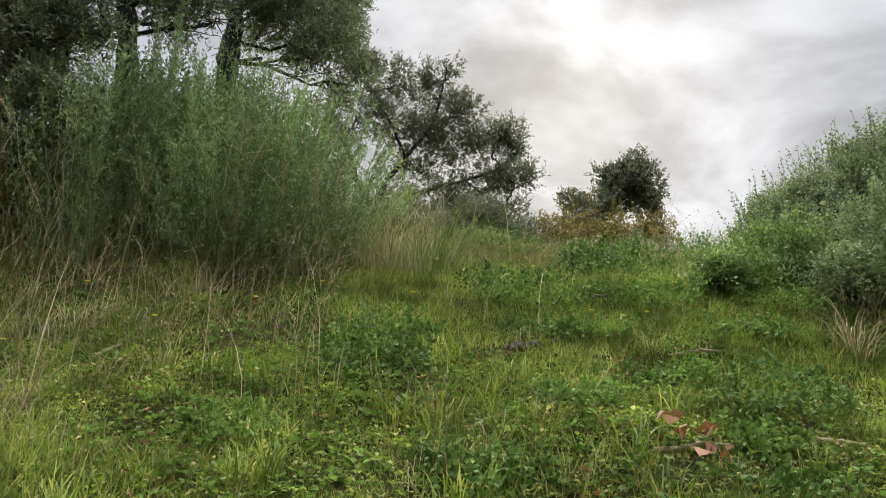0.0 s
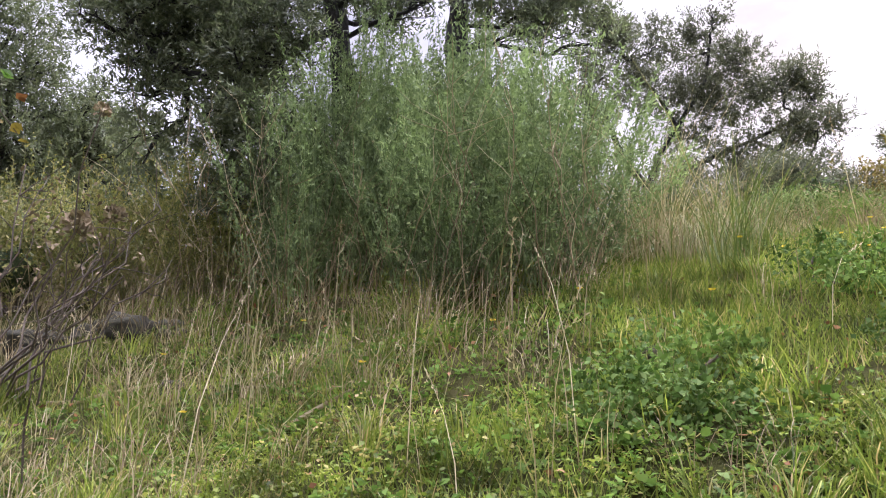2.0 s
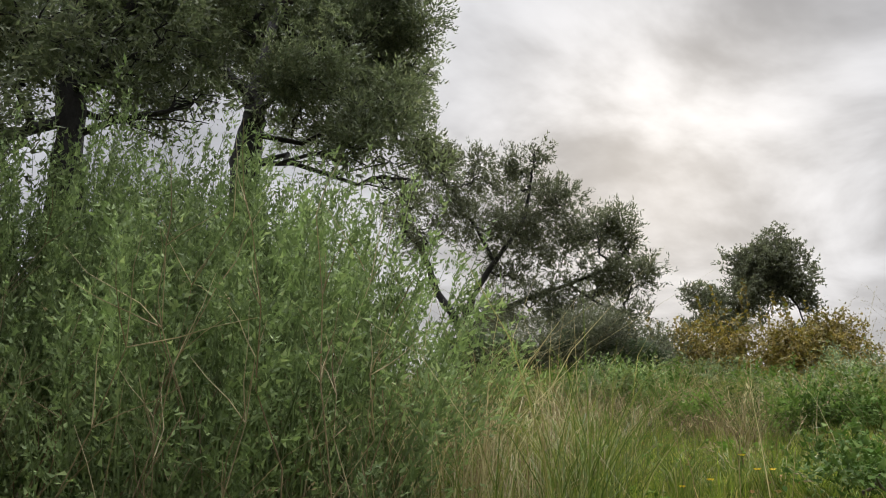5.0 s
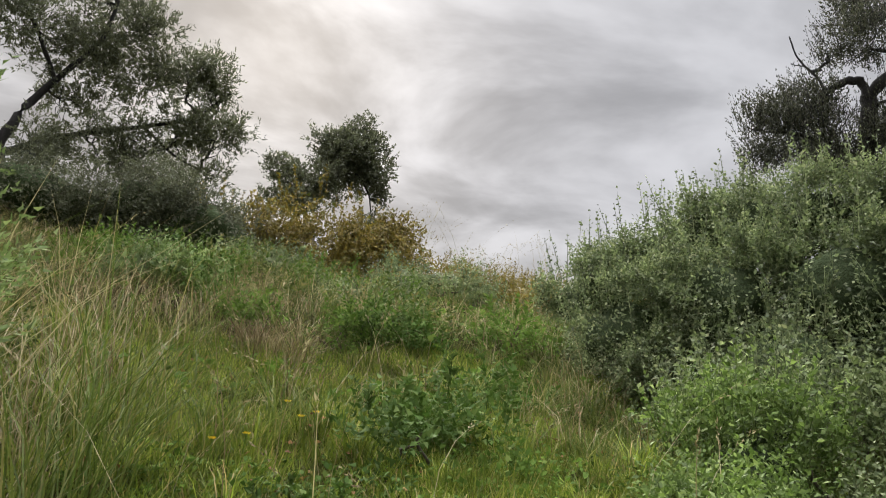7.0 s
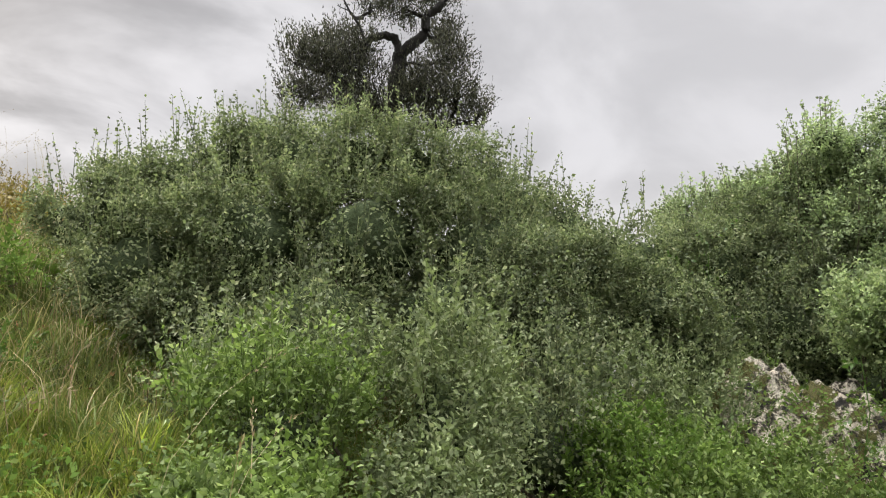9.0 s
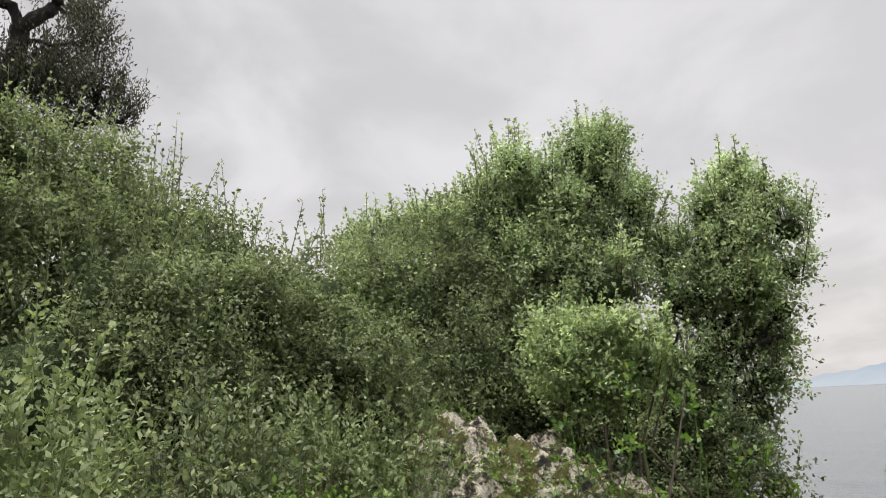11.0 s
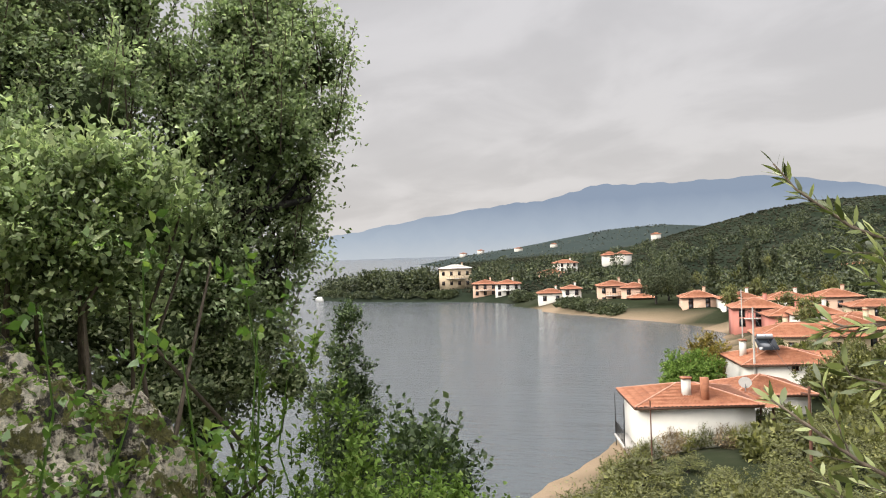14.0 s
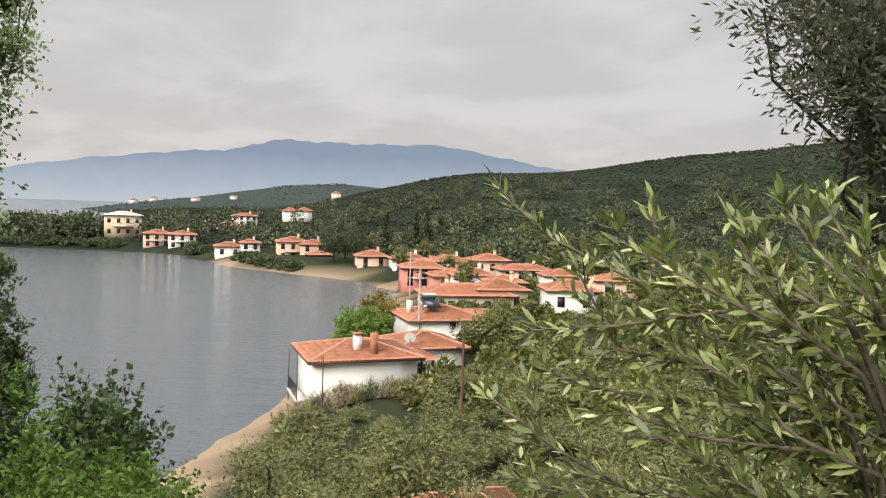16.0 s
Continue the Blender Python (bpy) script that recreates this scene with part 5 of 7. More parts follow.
def near_olive():
    base = np.array(on(2.2, 0.7))
    ob = thing("olive_tree", base, "olive tree with long leafy branches reaching past the viewpoint", "tree", "olive trees")
    fork = base + [0.1, 0.3, 1.7]
    part("trunk", tube(bent(base - [0, 0, 0.2], fork, 8, 0.05), np.linspace(0.2, 0.1, 8), 10), M_BARK, ob, smooth=True)
    arms = []

    def arm_along(*points):
        arms.append(points)

    arm_along((3.07, 2.27, 15.74), (3.21, 2.27, 15.78), (3.5, 2.2, 15.86), (3.74, 2.31, 15.98), (3.83, 2.4, 16.08), (3.91, 2.42, 16.19))
    arm_along((3.0, 2.41, 15.88), (3.12, 2.35, 15.86), (3.3, 2.42, 15.82), (3.48, 2.47, 15.78), (3.65, 2.53, 15.76), (3.72, 2.55, 15.78))
    arm_along((3.01, 2.49, 15.43), (3.15, 2.5, 15.41), (3.39, 2.6, 15.42), (3.56, 2.67, 15.51), (3.68, 2.7, 15.59), (3.76, 2.72, 15.64))
    arm_along((2.97, 2.36, 15.62), (3.11, 2.34, 15.69), (3.31, 2.35, 15.77), (3.4, 2.39, 15.93), (3.42, 2.43, 16.05), (3.42, 2.43, 16.11))
    arm_along((2.95, 2.39, 15.72), (3.1, 2.49, 15.84), (3.18, 2.44, 15.95), (3.24, 2.45, 16.07), (3.26, 2.44, 16.11))
    arm_along((2.95, 2.32, 15.61), (3.1, 2.4, 15.63), (3.29, 2.41, 15.6), (3.46, 2.5, 15.62), (3.61, 2.58, 15.66), (3.69, 2.59, 15.68))
    arm_along((2.95, 2.35, 15.53), (3.09, 2.48, 15.55), (3.27, 2.48, 15.54), (3.42, 2.5, 15.57), (3.54, 2.53, 15.58))
    arm_along((2.93, 2.52, 15.39), (3.08, 2.52, 15.42), (3.21, 2.48, 15.47), (3.34, 2.54, 15.54), (3.45, 2.55, 15.54))
    arm_along((3.05, 2.41, 15.35), (3.2, 2.53, 15.41), (3.42, 2.57, 15.36), (3.61, 2.61, 15.38), (3.71, 2.66, 15.42))
    arm_along((2.96, 2.42, 15.82), (3.1, 2.48, 15.92), (3.17, 2.43, 16.0), (3.19, 2.43, 16.05))
    arm_along((2.96, 2.34, 15.74), (3.11, 2.44, 15.81), (3.3, 2.45, 15.9), (3.49, 2.46, 15.99), (3.51, 2.46, 16.06))
    arm_along((2.92, 2.49, 15.88), (3.04, 2.45, 15.98), (3.11, 2.42, 16.07), (3.13, 2.42, 16.12))
    arm_along((2.97, 2.3, 15.56), (3.18, 2.39, 15.61), (3.34, 2.35, 15.69), (3.48, 2.46, 15.72), (3.58, 2.45, 15.87), (3.59, 2.46, 15.98))
    arm_along((2.88, 2.38, 15.82), (2.96, 2.47, 15.97), (3.03, 2.42, 16.08), (3.04, 2.41, 16.13))
    arm_along((2.9, 2.42, 15.51), (3.06, 2.45, 15.57), (3.23, 2.45, 15.69), (3.34, 2.45, 15.73), (3.37, 2.47, 15.81))
    for i in range(62):                  # crowded shoots behind
        x, y, z = rng.uniform(2.5, 3.45), rng.uniform(1.9, 2.45), rng.uniform(14.75, 15.95)
        arms.append([(x - 0.45, y - 0.35, z - 0.2), (x - 0.22, y - 0.12, z - 0.06), (x, y, z)] if i % 3 else [(x - 0.3, y - 0.25, z - 0.35), (x - 0.1, y - 0.1, z - 0.15), (x, y, z)])
    for i in range(26):
        x, y, z = rng.uniform(2.4, 2.95), rng.uniform(2.2, 2.6), rng.uniform(15.0, 16.0)
        arms.append([(x - 0.15, y - 0.4, z - 0.25), (x - 0.05, y - 0.15, z - 0.1), (x + 0.1, y, z)])
    sub, O, D, Ls = [], [], [], []
    for arm in arms:
        arm = np.array(arm)
        arm[-1] -= unit(arm[-1] - arm[-2]) * 0.05
        root = fork + [rng.uniform(0, 0.4), rng.uniform(0, 0.5), rng.uniform(-0.2, 0.3)]
        line = np.array([*bent(root, arm[0], 5, 0.04, 0.05)[:-1], *arm])
        part("branch", tube(line, np.linspace(0.012, 0.0022, len(line)), 5), M_TWIG, ob, smooth=True)
        for p, r in zip(arm[:-1], arm[1:]):
            run = np.linalg.norm(r - p)
            u = (r - p) / run
            O.append(p), D.append(u), Ls.append(run)
            for f in np.arange(0.1, 1.0, 0.08 / run):
                side = unit(np.cross(u, rng.normal(size=3)))
                d = unit(u * rng.uniform(0.7, 1.1) + side * rng.uniform(0.4, 0.8) + [0, 0, 0.18])
                left = np.linalg.norm(arm[-1] - p - u * run * f)
                ln = rng.uniform(0.07, 0.24) * min(1.0, left / 0.3 + 0.15)
                sub.append(tube([p + u * run * f, p + u * run * f + d * ln * 0.5, p + u * run * f + d * ln], [0.0024, 0.0018, 0.001], 3))
                O.append(p + u * run * f), D.append(d), Ls.append(ln)
    for tip in ((3.1, 1.55, 17.0), (2.95, 1.6, 16.75), (2.8, 1.5, 16.5), (3.2, 1.45, 16.9)):
        part("branch", tube(bent(fork + [0.1, 0.1, 1.2], tip, 8, 0.05), np.linspace(0.01, 0.003, 8), 5), M_BARK, ob, smooth=True)
    part("fork_limb", tube(bent(fork, fork + [0.1, 0.1, 1.3], 6, 0.04), np.linspace(0.06, 0.02, 6), 7), M_BARK, ob, smooth=True)
    part("twig_wood", merged(sub), M_TWIG, ob, smooth=True, kind="stuff")
    part("foliage", paired(O, D, Ls), M_OLIVE_NEAR, ob)
    top = [(3.1, 1.82, 16.6, 0.13), (3, 1.57, 16.67, 0.15), (3.05, 1.9, 16.42, 0.1), (2.98, 1.65, 16.34, 0.11), (3.24, 1.6, 16.7, 0.05), (3.29, 1.86, 16.68, 0.04), (3, 1.56, 16.19, 0.09), (2.87, 1.57, 16.48, 0.21), (3.16, 1.93, 16.5, 0.03), (2.88, 1.63, 16.18, 0.15)]
    P, d = in_lobes([lob(*q) for q in top], 1250, 0.8, 0.2, 3.0)
    for q in top:
        part("branch", tube(bent(fork + [0.2, 0.2, 1.2], q[:3], 8, 0.06), np.linspace(0.012, 0.004, 8), 5), M_BARK, ob, smooth=True)
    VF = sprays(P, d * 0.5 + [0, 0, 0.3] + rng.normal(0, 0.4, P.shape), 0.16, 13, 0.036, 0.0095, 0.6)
    # top sprays darkened by colour, as seen against the sky
    part("shaded_foliage", clear_of(VF, FOOTPATH, 0.8), M_OLIVE_BACKLIT, ob, "small-leaved sprays with backlit shade in their colour")
    lobes = [lob(2.4, 1.1, 15.4, 0.9, 0.8, 0.8), lob(2.3, 1.6, 16.2, 0.6, 0.6, 0.6), lob(2.0, 1.5, 15.6, 0.7, 0.7, 0.7), lob(3.0, 1.4, 14.6, 0.8, 0.8, 0.8), lob(1.9, 0.9, 16.4, 0.5, 0.5, 0.5)]
    P, d = in_lobes(lobes, 2200, 0.7, 0.2)
    VF = sprays(P, d * 0.6 + [0, 0, 0.3] + rng.normal(0, 0.4, P.shape), 0.26, 14, 0.05, 0.0135, 0.6)
    part("inner_foliage", clear_of(VF, FOOTPATH, 0.8), M_OLIVE_NEAR, ob)


near_olive()


# ---------------------------------------------------------------- rock outcrop and field stones
def stone(center, size, seed, rough=0.25, cuts=4):
    bm = bmesh.new()
    bmesh.ops.create_icosphere(bm, subdivisions=cuts, radius=1.0)
    V = np.array([v.co[:] for v in bm.verts])
    F = np.array([[v.index for v in f.verts] for f in bm.faces])
    bm.free()
    off = Vector((seed * 7.3, seed * 3.1, seed))
    amp = np.array([noise.fractal(Vector(v) * 1.4 + off, 0.9, 2.1, 5) for v in V])
    if cuts > 5:                         # ledges and cracks
        cell = [noise.voronoi(Vector(v) * Vector((2.4, 2.4, 3.6)) + off)[0] for v in V]
        amp = 0.7 * amp + np.array([0.75 * min(c[1] - c[0], 0.35) - 0.2 for c in cell]) + np.array([0.13 * noise.fractal(Vector(v) * 8 + off, 0.8, 2.1, 3) for v in V])
    ridge = np.array([abs(noise.noise(Vector(v) * 3.3 + off)) for v in V])
    V = V * (1 + rough * amp + 0.3 * rough * ridge)[:, None]
    return V * np.asarray(size) + np.asarray(center), F


ob = thing("rock_outcrop", on(5.5, 4.2), "mossy pale limestone outcrop among shrubs", "rock")
ROCKS = [stone((5.72, 4.55, 14.98), (0.58, 0.5, 0.85), 1, 0.22, 6), stone((5.7, 4.08, 14.82), (0.58, 0.5, 0.82), 2, 0.22, 6), stone((5.8, 3.68, 14.6), (0.5, 0.5, 0.8), 3, 0.22, 6)]
for r in ROCKS:
    part("boulder", r, M_ROCK, ob)
# ivy and small herbs rooted in the rock's cracks
RV = np.concatenate([r[0] for r in ROCKS])
RV = RV[(RV[:, 2] > 14.7) & (RV[:, 2] > land(RV[:, 0], RV[:, 1]))]
g = np.array([noise.noise(Vector(v) * 3.0) for v in RV])
pick = RV[g > 0.04][rng.integers(0, (g > 0.04).sum(), 8000)]
VF = leaves(pick + rng.normal(0, 0.03, pick.shape), rng.normal(size=pick.shape) * [1, 1, 0.6] + [-0.4, 0, 0.5], rng.uniform(0.018, 0.042, len(pick)), 0.02, face=np.array([-0.4, 0, 0.8]))
part("rock_ivy", VF, M_HERB, ob, "small green plants in the rock's cracks", kind="stuff")
for i, (x, y, s) in enumerate([(2.95, 7.0, 0.16), (3.2, 6.9, 0.12), (0.16, 3.47, 0.09), (1.36, 3.98, 0.08), (1.25, 4.33, 0.12), (1.99, 5.05, 0.13), (0.39, 4.53, 0.13), (0.5, 4.62, 0.1), (-0.52, 4.66, 0.1), (-2.95, 4.55, 0.14)]):
    c, s = on(x, y, -0.005), s * 0.5
    tagged(new("field_stone", mesh_of("field_stone", *stone(c, (s * 1.15, s, s * 0.8), 10 + i, 0.5, 4), M_STONE)), "small weathered brown field stone sunk in the grass", "stone", "field stones")
# low brambles in the grass
for x, y, r, h, mat in [(0.9, 4.9, 0.28, 0.16, M_HERB), (1.5, 5.4, 0.3, 0.2, M_HERB), (0.3, 5.3, 0.25, 0.14, M_HERB), (1.9, 4.9, 0.3, 0.2, M_HERB), (1.2, 4.2, 0.25, 0.13, M_HERB), (0.6, 3.7, 0.22, 0.1, M_HERB), (2.3, 5.3, 0.3, 0.2, M_HERB),
                        (-0.45, 4.16, 0.24, 0.3, M_WEED), (-0.39, 4.57, 0.22, 0.3, M_HERB), (-0.43, 3.95, 0.2, 0.26, M_WEED), (0.6, 5.42, 0.32, 0.36, M_HERB), (0.3, 5.5, 0.26, 0.3, M_WEED), (0.55, 4.75, 0.24, 0.24, M_WEED), (1.0, 5.5, 0.3, 0.32, M_WEED), (1.5, 6.3, 0.3, 0.3, M_HERB), (0.7, 6.2, 0.3, 0.25, M_WEED), (1.5, 3.6, 0.3, 0.26, M_WEED), (1.75, 4.1, 0.3, 0.3, M_WEED), (1.2, 2.9, 0.2, 0.16, M_WEED), (0.1, 3.0, 0.2, 0.14, M_WEED), (-0.9, 3.3, 0.2, 0.14, M_HERB), (1.3, 3.3, 0.2, 0.1, M_HERB), (-0.6, 4.4, 0.22, 0.12, M_HERB)]:
    z = float(land(x, y))
    r, h = r * 0.8, h * 0.55
    bush("bramble", on(x, y), [lob(x, y, z + h * 0.2, r * 1.3, r * 1.1, h * 0.5), lob(x + r, y + 0.1, z + h * 0.15, r * 0.8, r * 0.8, h * 0.4)], "low bramble patch in the grass", group="brambles", mat=mat, n=110, k=7, leaf=0.03, width=0.02, twig=0.12, spikes=6, spike=0.1, clump=None,
         stems=5, core=200, core_size=0.03, hull=0)
# leafy weeds and small bushes all over the upper slope
for q in range(46):
    x, y = rng.uniform(-0.8, 4.6), rng.uniform(6.4, 12.8)
    if x > 2.3 + 0.25 * (y - 6.4) or x < -0.9 + 0.1 * (y - 6):
        continue
    r, h, z = rng.uniform(0.2, 0.42), rng.uniform(0.12, 0.34), float(land(x, y))
    bush("weed_clump", on(x, y), [lob(x, y, z + h * 0.35, r, r * 0.9, h * 0.6), lob(x + rng.uniform(-0.3, 0.3), y, z + h * 0.2, r * 0.7, r * 0.7, h * 0.5)], "leafy green weed clump on the slope", "weeds", "weed clumps", mat=(M_HERB, M_WEED, M_GRASS_DULL)[q % 3],
         n=150, k=8, leaf=0.04, width=0.02, twig=0.14, spikes=10, spike=0.22, clump=None, stems=4, core=120, core_size=0.045, hull=0, tri=True)
# tumbled dry-stone terrace wall in the dry grass
wall = thing("stone_wall", on(-4.2, 5.2), "tumbled dry-stone terrace wall in dry grass", "wall")
for i in range(26):
    x = -6.0 + 2.7 * (i % 12) / 12 + rng.normal(0, 0.06)
    y = 5.05 + 0.05 * (x + 4.6) + rng.normal(0, 0.06)
    s = rng.uniform(0.07, 0.13)
    part("stone", stone(on(x, y, -0.03 + 0.07 * (i // 12)), (s * 1.2, s, s * 0.75), 40 + i, 0.45, 3), M_STONE, wall)


def sapling(x, y, top, label, mat=None, leaf=0.036, shoots=7):
    ob = thing("sapling", on(x, y), label, "plant", "fresh shoots")
    a = np.array(on(x, y, -0.05))
    b = np.array([x + rng.normal(0, 0.12), y + rng.normal(0, 0.12), top])
    line = bent(a, b, 8, 0.03)
    part("stem", tube(line, np.linspace(0.008, 0.0025, 8), 5), M_SHOOT if mat is None else M_TWIG, ob)
    O, D = [], []
    for q in range(shoots * 2):
        i = rng.integers(2, 8)
        O.append(line[i] + rng.normal(0, 0.02, 3))
        D.append(unit(rng.normal(size=3) * [1, 1, 0.3] + [0, 0, 0.6]))
    VF = sprays(np.array(O), np.array(D), rng.uniform(0.1, 0.22, len(O)), 9, leaf, leaf * 0.62, 0.9, 0.1, 0.01)
    part("foliage", clear_of(VF, FOOTPATH, 0.6), mat or M_SHOOT, ob)


for x, y, top in [(6.08, 4.9, 16.75), (6.0, 4.98, 16.6), (4.95, 3.87, 15.85), (4.9, 3.62, 15.7), (5.02, 3.32, 15.88), (5.0, 3.48, 15.72), (5.12, 3.75, 15.95), (5.35, 3.2, 15.5)]:
    sapling(x, y, top, "tall fresh shoot with bright green leaves")
stake = thing("wooden_stake", on(6.3, 4.84), "pale weathered wooden stake standing among shrubs", "stake")
part("pole", tube([on(6.3, 4.84, -0.2), (6.36, 4.82, 15.6), (6.4, 4.8, 16.0), (6.44, 4.79, 16.42)], [0.024, 0.022, 0.02, 0.013], 8), M_PALEWOOD, stake, smooth=True)


# ---------------------------------------------------------------- grass and herbs
def field(x, y, scale, seed):
    """A smooth random pattern over the plan, about -1 to 1."""
    g = np.random.default_rng(seed)
    v = 0 * x
    for q in range(7):
        a, f = g.uniform(0, 2 * np.pi), scale * g.uniform(0.6, 2.2)
        v = v + np.sin(f * (x * np.cos(a) + y * np.sin(a)) + g.uniform(0, 6.3))
    return v / 2.6


def scatter(n, x0, x1, y0, y1, chance=None, power=1.0):
    """Random spots in an oblong, thinned by chance."""
    x, y = rng.uniform(x0, x1, n), y0 + (y1 - y0) * rng.random(n) ** power
    if chance is not None:
        k = rng.random(n) < chance(x, y)
        x, y = x[k], y[k]
    return x, y


def short_blades(x, y, height, width):
    n = len(x)
    B = np.stack([x, y, land(x, y) - 0.008], -1)
    d = np.stack([rng.normal(0, 0.55, n), rng.normal(0, 0.55, n), np.ones(n)], -1)
    an = rng.uniform(0, 2 * np.pi, n)
    side = np.stack([np.cos(an), np.sin(an), 0 * an], -1) * (np.broadcast_to(width, n) / 2)[:, None]
    V = np.stack([B - side, B + side, B + unit(d) * np.broadcast_to(height, n)[:, None]], 1)
    return V.reshape(-1, 3), np.arange(3 * n).reshape(-1, 3)


def blades(B, height, width, lean, droop, way=None):
    """Long blades: bent strips of three pieces, tapering to a point."""
    n = len(B)
    an = rng.uniform(0, 2 * np.pi, n) if way is None else way
    w = np.stack([np.cos(an), np.sin(an), 0 * an], -1)
    side = np.stack([-np.sin(an), np.cos(an), 0 * an], -1) * (np.broadcast_to(width, n) / 2)[:, None]
    h, le, dr = [np.broadcast_to(q, n)[:, None] for q in (height, lean, droop)]
    up = np.array([0, 0, 1.0])
    P = [B + up * h * (t - dr * t ** 3) + w * h * le * t ** 2 for t in (0, 0.4, 0.72, 1.0)]
    V = np.stack([P[0] - side, P[0] + side, P[1] - side * 0.85, P[1] + side * 0.85, P[2] - side * 0.6, P[2] + side * 0.6, P[3] - side * 0.1, P[3] + side * 0.1], 1)
    o = np.arange(n)[:, None] * 8
    return V.reshape(-1, 3), np.concatenate([o + [0, 1, 3, 2], o + [2, 3, 5, 4], o + [4, 5, 7, 6]])


def footed(x, y):
    return np.stack([x, y, land(x, y) - 0.01], -1)


x, y = scatter(290000, -4.5, 4.8, 0.9, 8.4, lambda x, y: np.maximum(0.68 + 0.5 * field(x, y, 4.0, 3), 0.5), 1.15)
stuff("grass", short_blades(x, y, rng.uniform(0.04, 0.12, len(x)) * (1 + 0.5 * field(x, y, 3.5, 4)), 0.0085), M_GRASS, "short fresh green grass on the slope", "grass")
x, y = scatter(70000, -7, 8.0, 7.0, 19, lambda x, y: 0.7 + 0.4 * field(x, y, 0.9, 5))
stuff("grass", short_blades(x, y, rng.uniform(0.05, 0.17, len(x)), 0.012), M_GRASS_DULL, "longer green grass up the slope", "grass")

x, y = scatter(95000, -0.9, 5.6, 4.6, 8.6)
k = x < 2.2 + 0.4 * field(x, y, 1.2, 41)
stuff("grass", short_blades(x[k], y[k], rng.uniform(0.05, 0.15, k.sum()), 0.008), M_GRASS, "thick fresh grass at the slope's foot", "grass")
x, y = x[~k], y[~k]
stuff("grass", short_blades(x, y, rng.uniform(0.05, 0.17, len(x)), 0.009), M_GRASS_DULL, "thick short grass below the evergreen shrubs", "grass")

x, y = scatter(26000, -6.5, 6.5, -3.0, 1.4)
stuff("grass", short_blades(x, y, rng.uniform(0.04, 0.13, len(x)), 0.012), M_GRASS, "grass lower down the slope", "grass")


def herbs(x, y, size, k=5):
    """Low broad-leaved herbs: small rosettes of round leaves just above the ground."""
    n = len(x)
    B = np.repeat(np.stack([x, y, land(x, y) + rng.uniform(0.0, 0.06, n)], -1), k, 0)
    an = rng.uniform(0, 2 * np.pi, n * k)
    d = np.stack([np.cos(an), np.sin(an), rng.uniform(-0.1, 0.8, n * k)], -1)
    L = np.repeat(np.broadcast_to(size, n), k) * rng.uniform(0.6, 1.2, n * k)
    B = B + d * L[:, None] * 0.4
    D = unit(d)
    S = unit(np.cross(D, np.array([0, 0, 1.0]) + rng.normal(0, 0.3, D.shape)))
    W = (L * 0.8)[:, None]
    L = L[:, None]
    U = np.cross(S, D)
    V = np.stack([B, B + D * L * 0.5 + S * W * 0.5 + U * W * 0.15, B + D * L, B + D * L * 0.5 - S * W * 0.5 + U * W * 0.15], 1)
    return V.reshape(-1, 3), np.arange(4 * n * k).reshape(-1, 4)


x, y = scatter(17000, -3.6, 4.0, 0.9, 6.5, lambda x, y: 0.45 + 0.9 * field(x, y, 2.4, 6), 1.3)
stuff("herbs", herbs(x, y, rng.uniform(0.018, 0.042, len(x)), 4), M_HERB, "low clover-like green herbs among the grass", "herbs")
x, y = scatter(16000, -2.4, 2.6, 1.0, 4.4)
stuff("herbs", herbs(x, y, rng.uniform(0.012, 0.028, len(x)), 4), M_GRASS, "tiny creeping herbs covering the soil", "herbs")
x, y = scatter(5500, -2.8, 4.2, 0.9, 6.6, lambda x, y: 0.1 + 1.1 * field(x, y, 2.6, 8) + 0.25 * (x > 0.3))
stuff("herbs", herbs(x, y, rng.uniform(0.022, 0.046, len(x)), 6), M_WEED, "dark broad-leaved weeds in patches", "herbs")
x, y = scatter(5000, -3.0, 7.0, 7.5, 15, lambda x, y: 0.3 + 0.7 * field(x, y, 1.0, 9))
stuff("herbs", herbs(x, y, rng.uniform(0.04, 0.09, len(x))), M_HERB, "low green herbs up the slope", "herbs")


def tufts(n, x0, x1, y0, y1, per, h, w, spread, lean, chance=None):
    """Clumps of arching grass."""
    x, y = scatter(n, x0, x1, y0, y1, chance)
    m = len(x)
    big = rng.uniform(0.6, 1.25, m)
    bx, by = np.repeat(x, per) + rng.normal(0, spread, m * per), np.repeat(y, per) + rng.normal(0, spread, m * per)
    hh = np.repeat(big, per) * h * rng.uniform(0.5, 1.1, m * per)
    way = np.arctan2(by - np.repeat(y, per), bx - np.repeat(x, per)) + rng.normal(0, 0.5, m * per)
    return blades(footed(bx, by), hh, w, rng.uniform(0.2, lean, m * per), rng.uniform(0.1, 0.5, m * per), way)


stuff("grass_tufts", tufts(230, -3.8, 4.0, 1.1, 7.0, 38, 0.24, 0.006, 0.045, 0.9), M_GRASS, "arching tufts of green grass", "grass")
stuff("grass_tufts", tufts(360, -2.5, 6.5, 6.4, 14.5, 34, 0.36, 0.006, 0.10, 1.7), M_GRASS_DULL, "long arching grass up the slope", "grass")
stuff("dry_grass", tufts(120, -6.5, -0.9, 3.6, 5.6, 24, 0.32, 0.0045, 0.08, 1.5, lambda x, y: 0.2 + 0.7 * (y > 4.5 + 0.25 * field(x, y, 1.5, 12))), M_STRAW, "dry straw at the shrubs' foot", "dry grass")
stuff("dry_grass", tufts(520, -3.0, 6.0, 6.4, 14, 28, 0.38, 0.0048, 0.09, 1.6, lambda x, y: 0.35 + 0.6 * field(x, y, 1.1, 13)), M_STRAW, "dry bleached grass clumps up the slope", "dry grass")
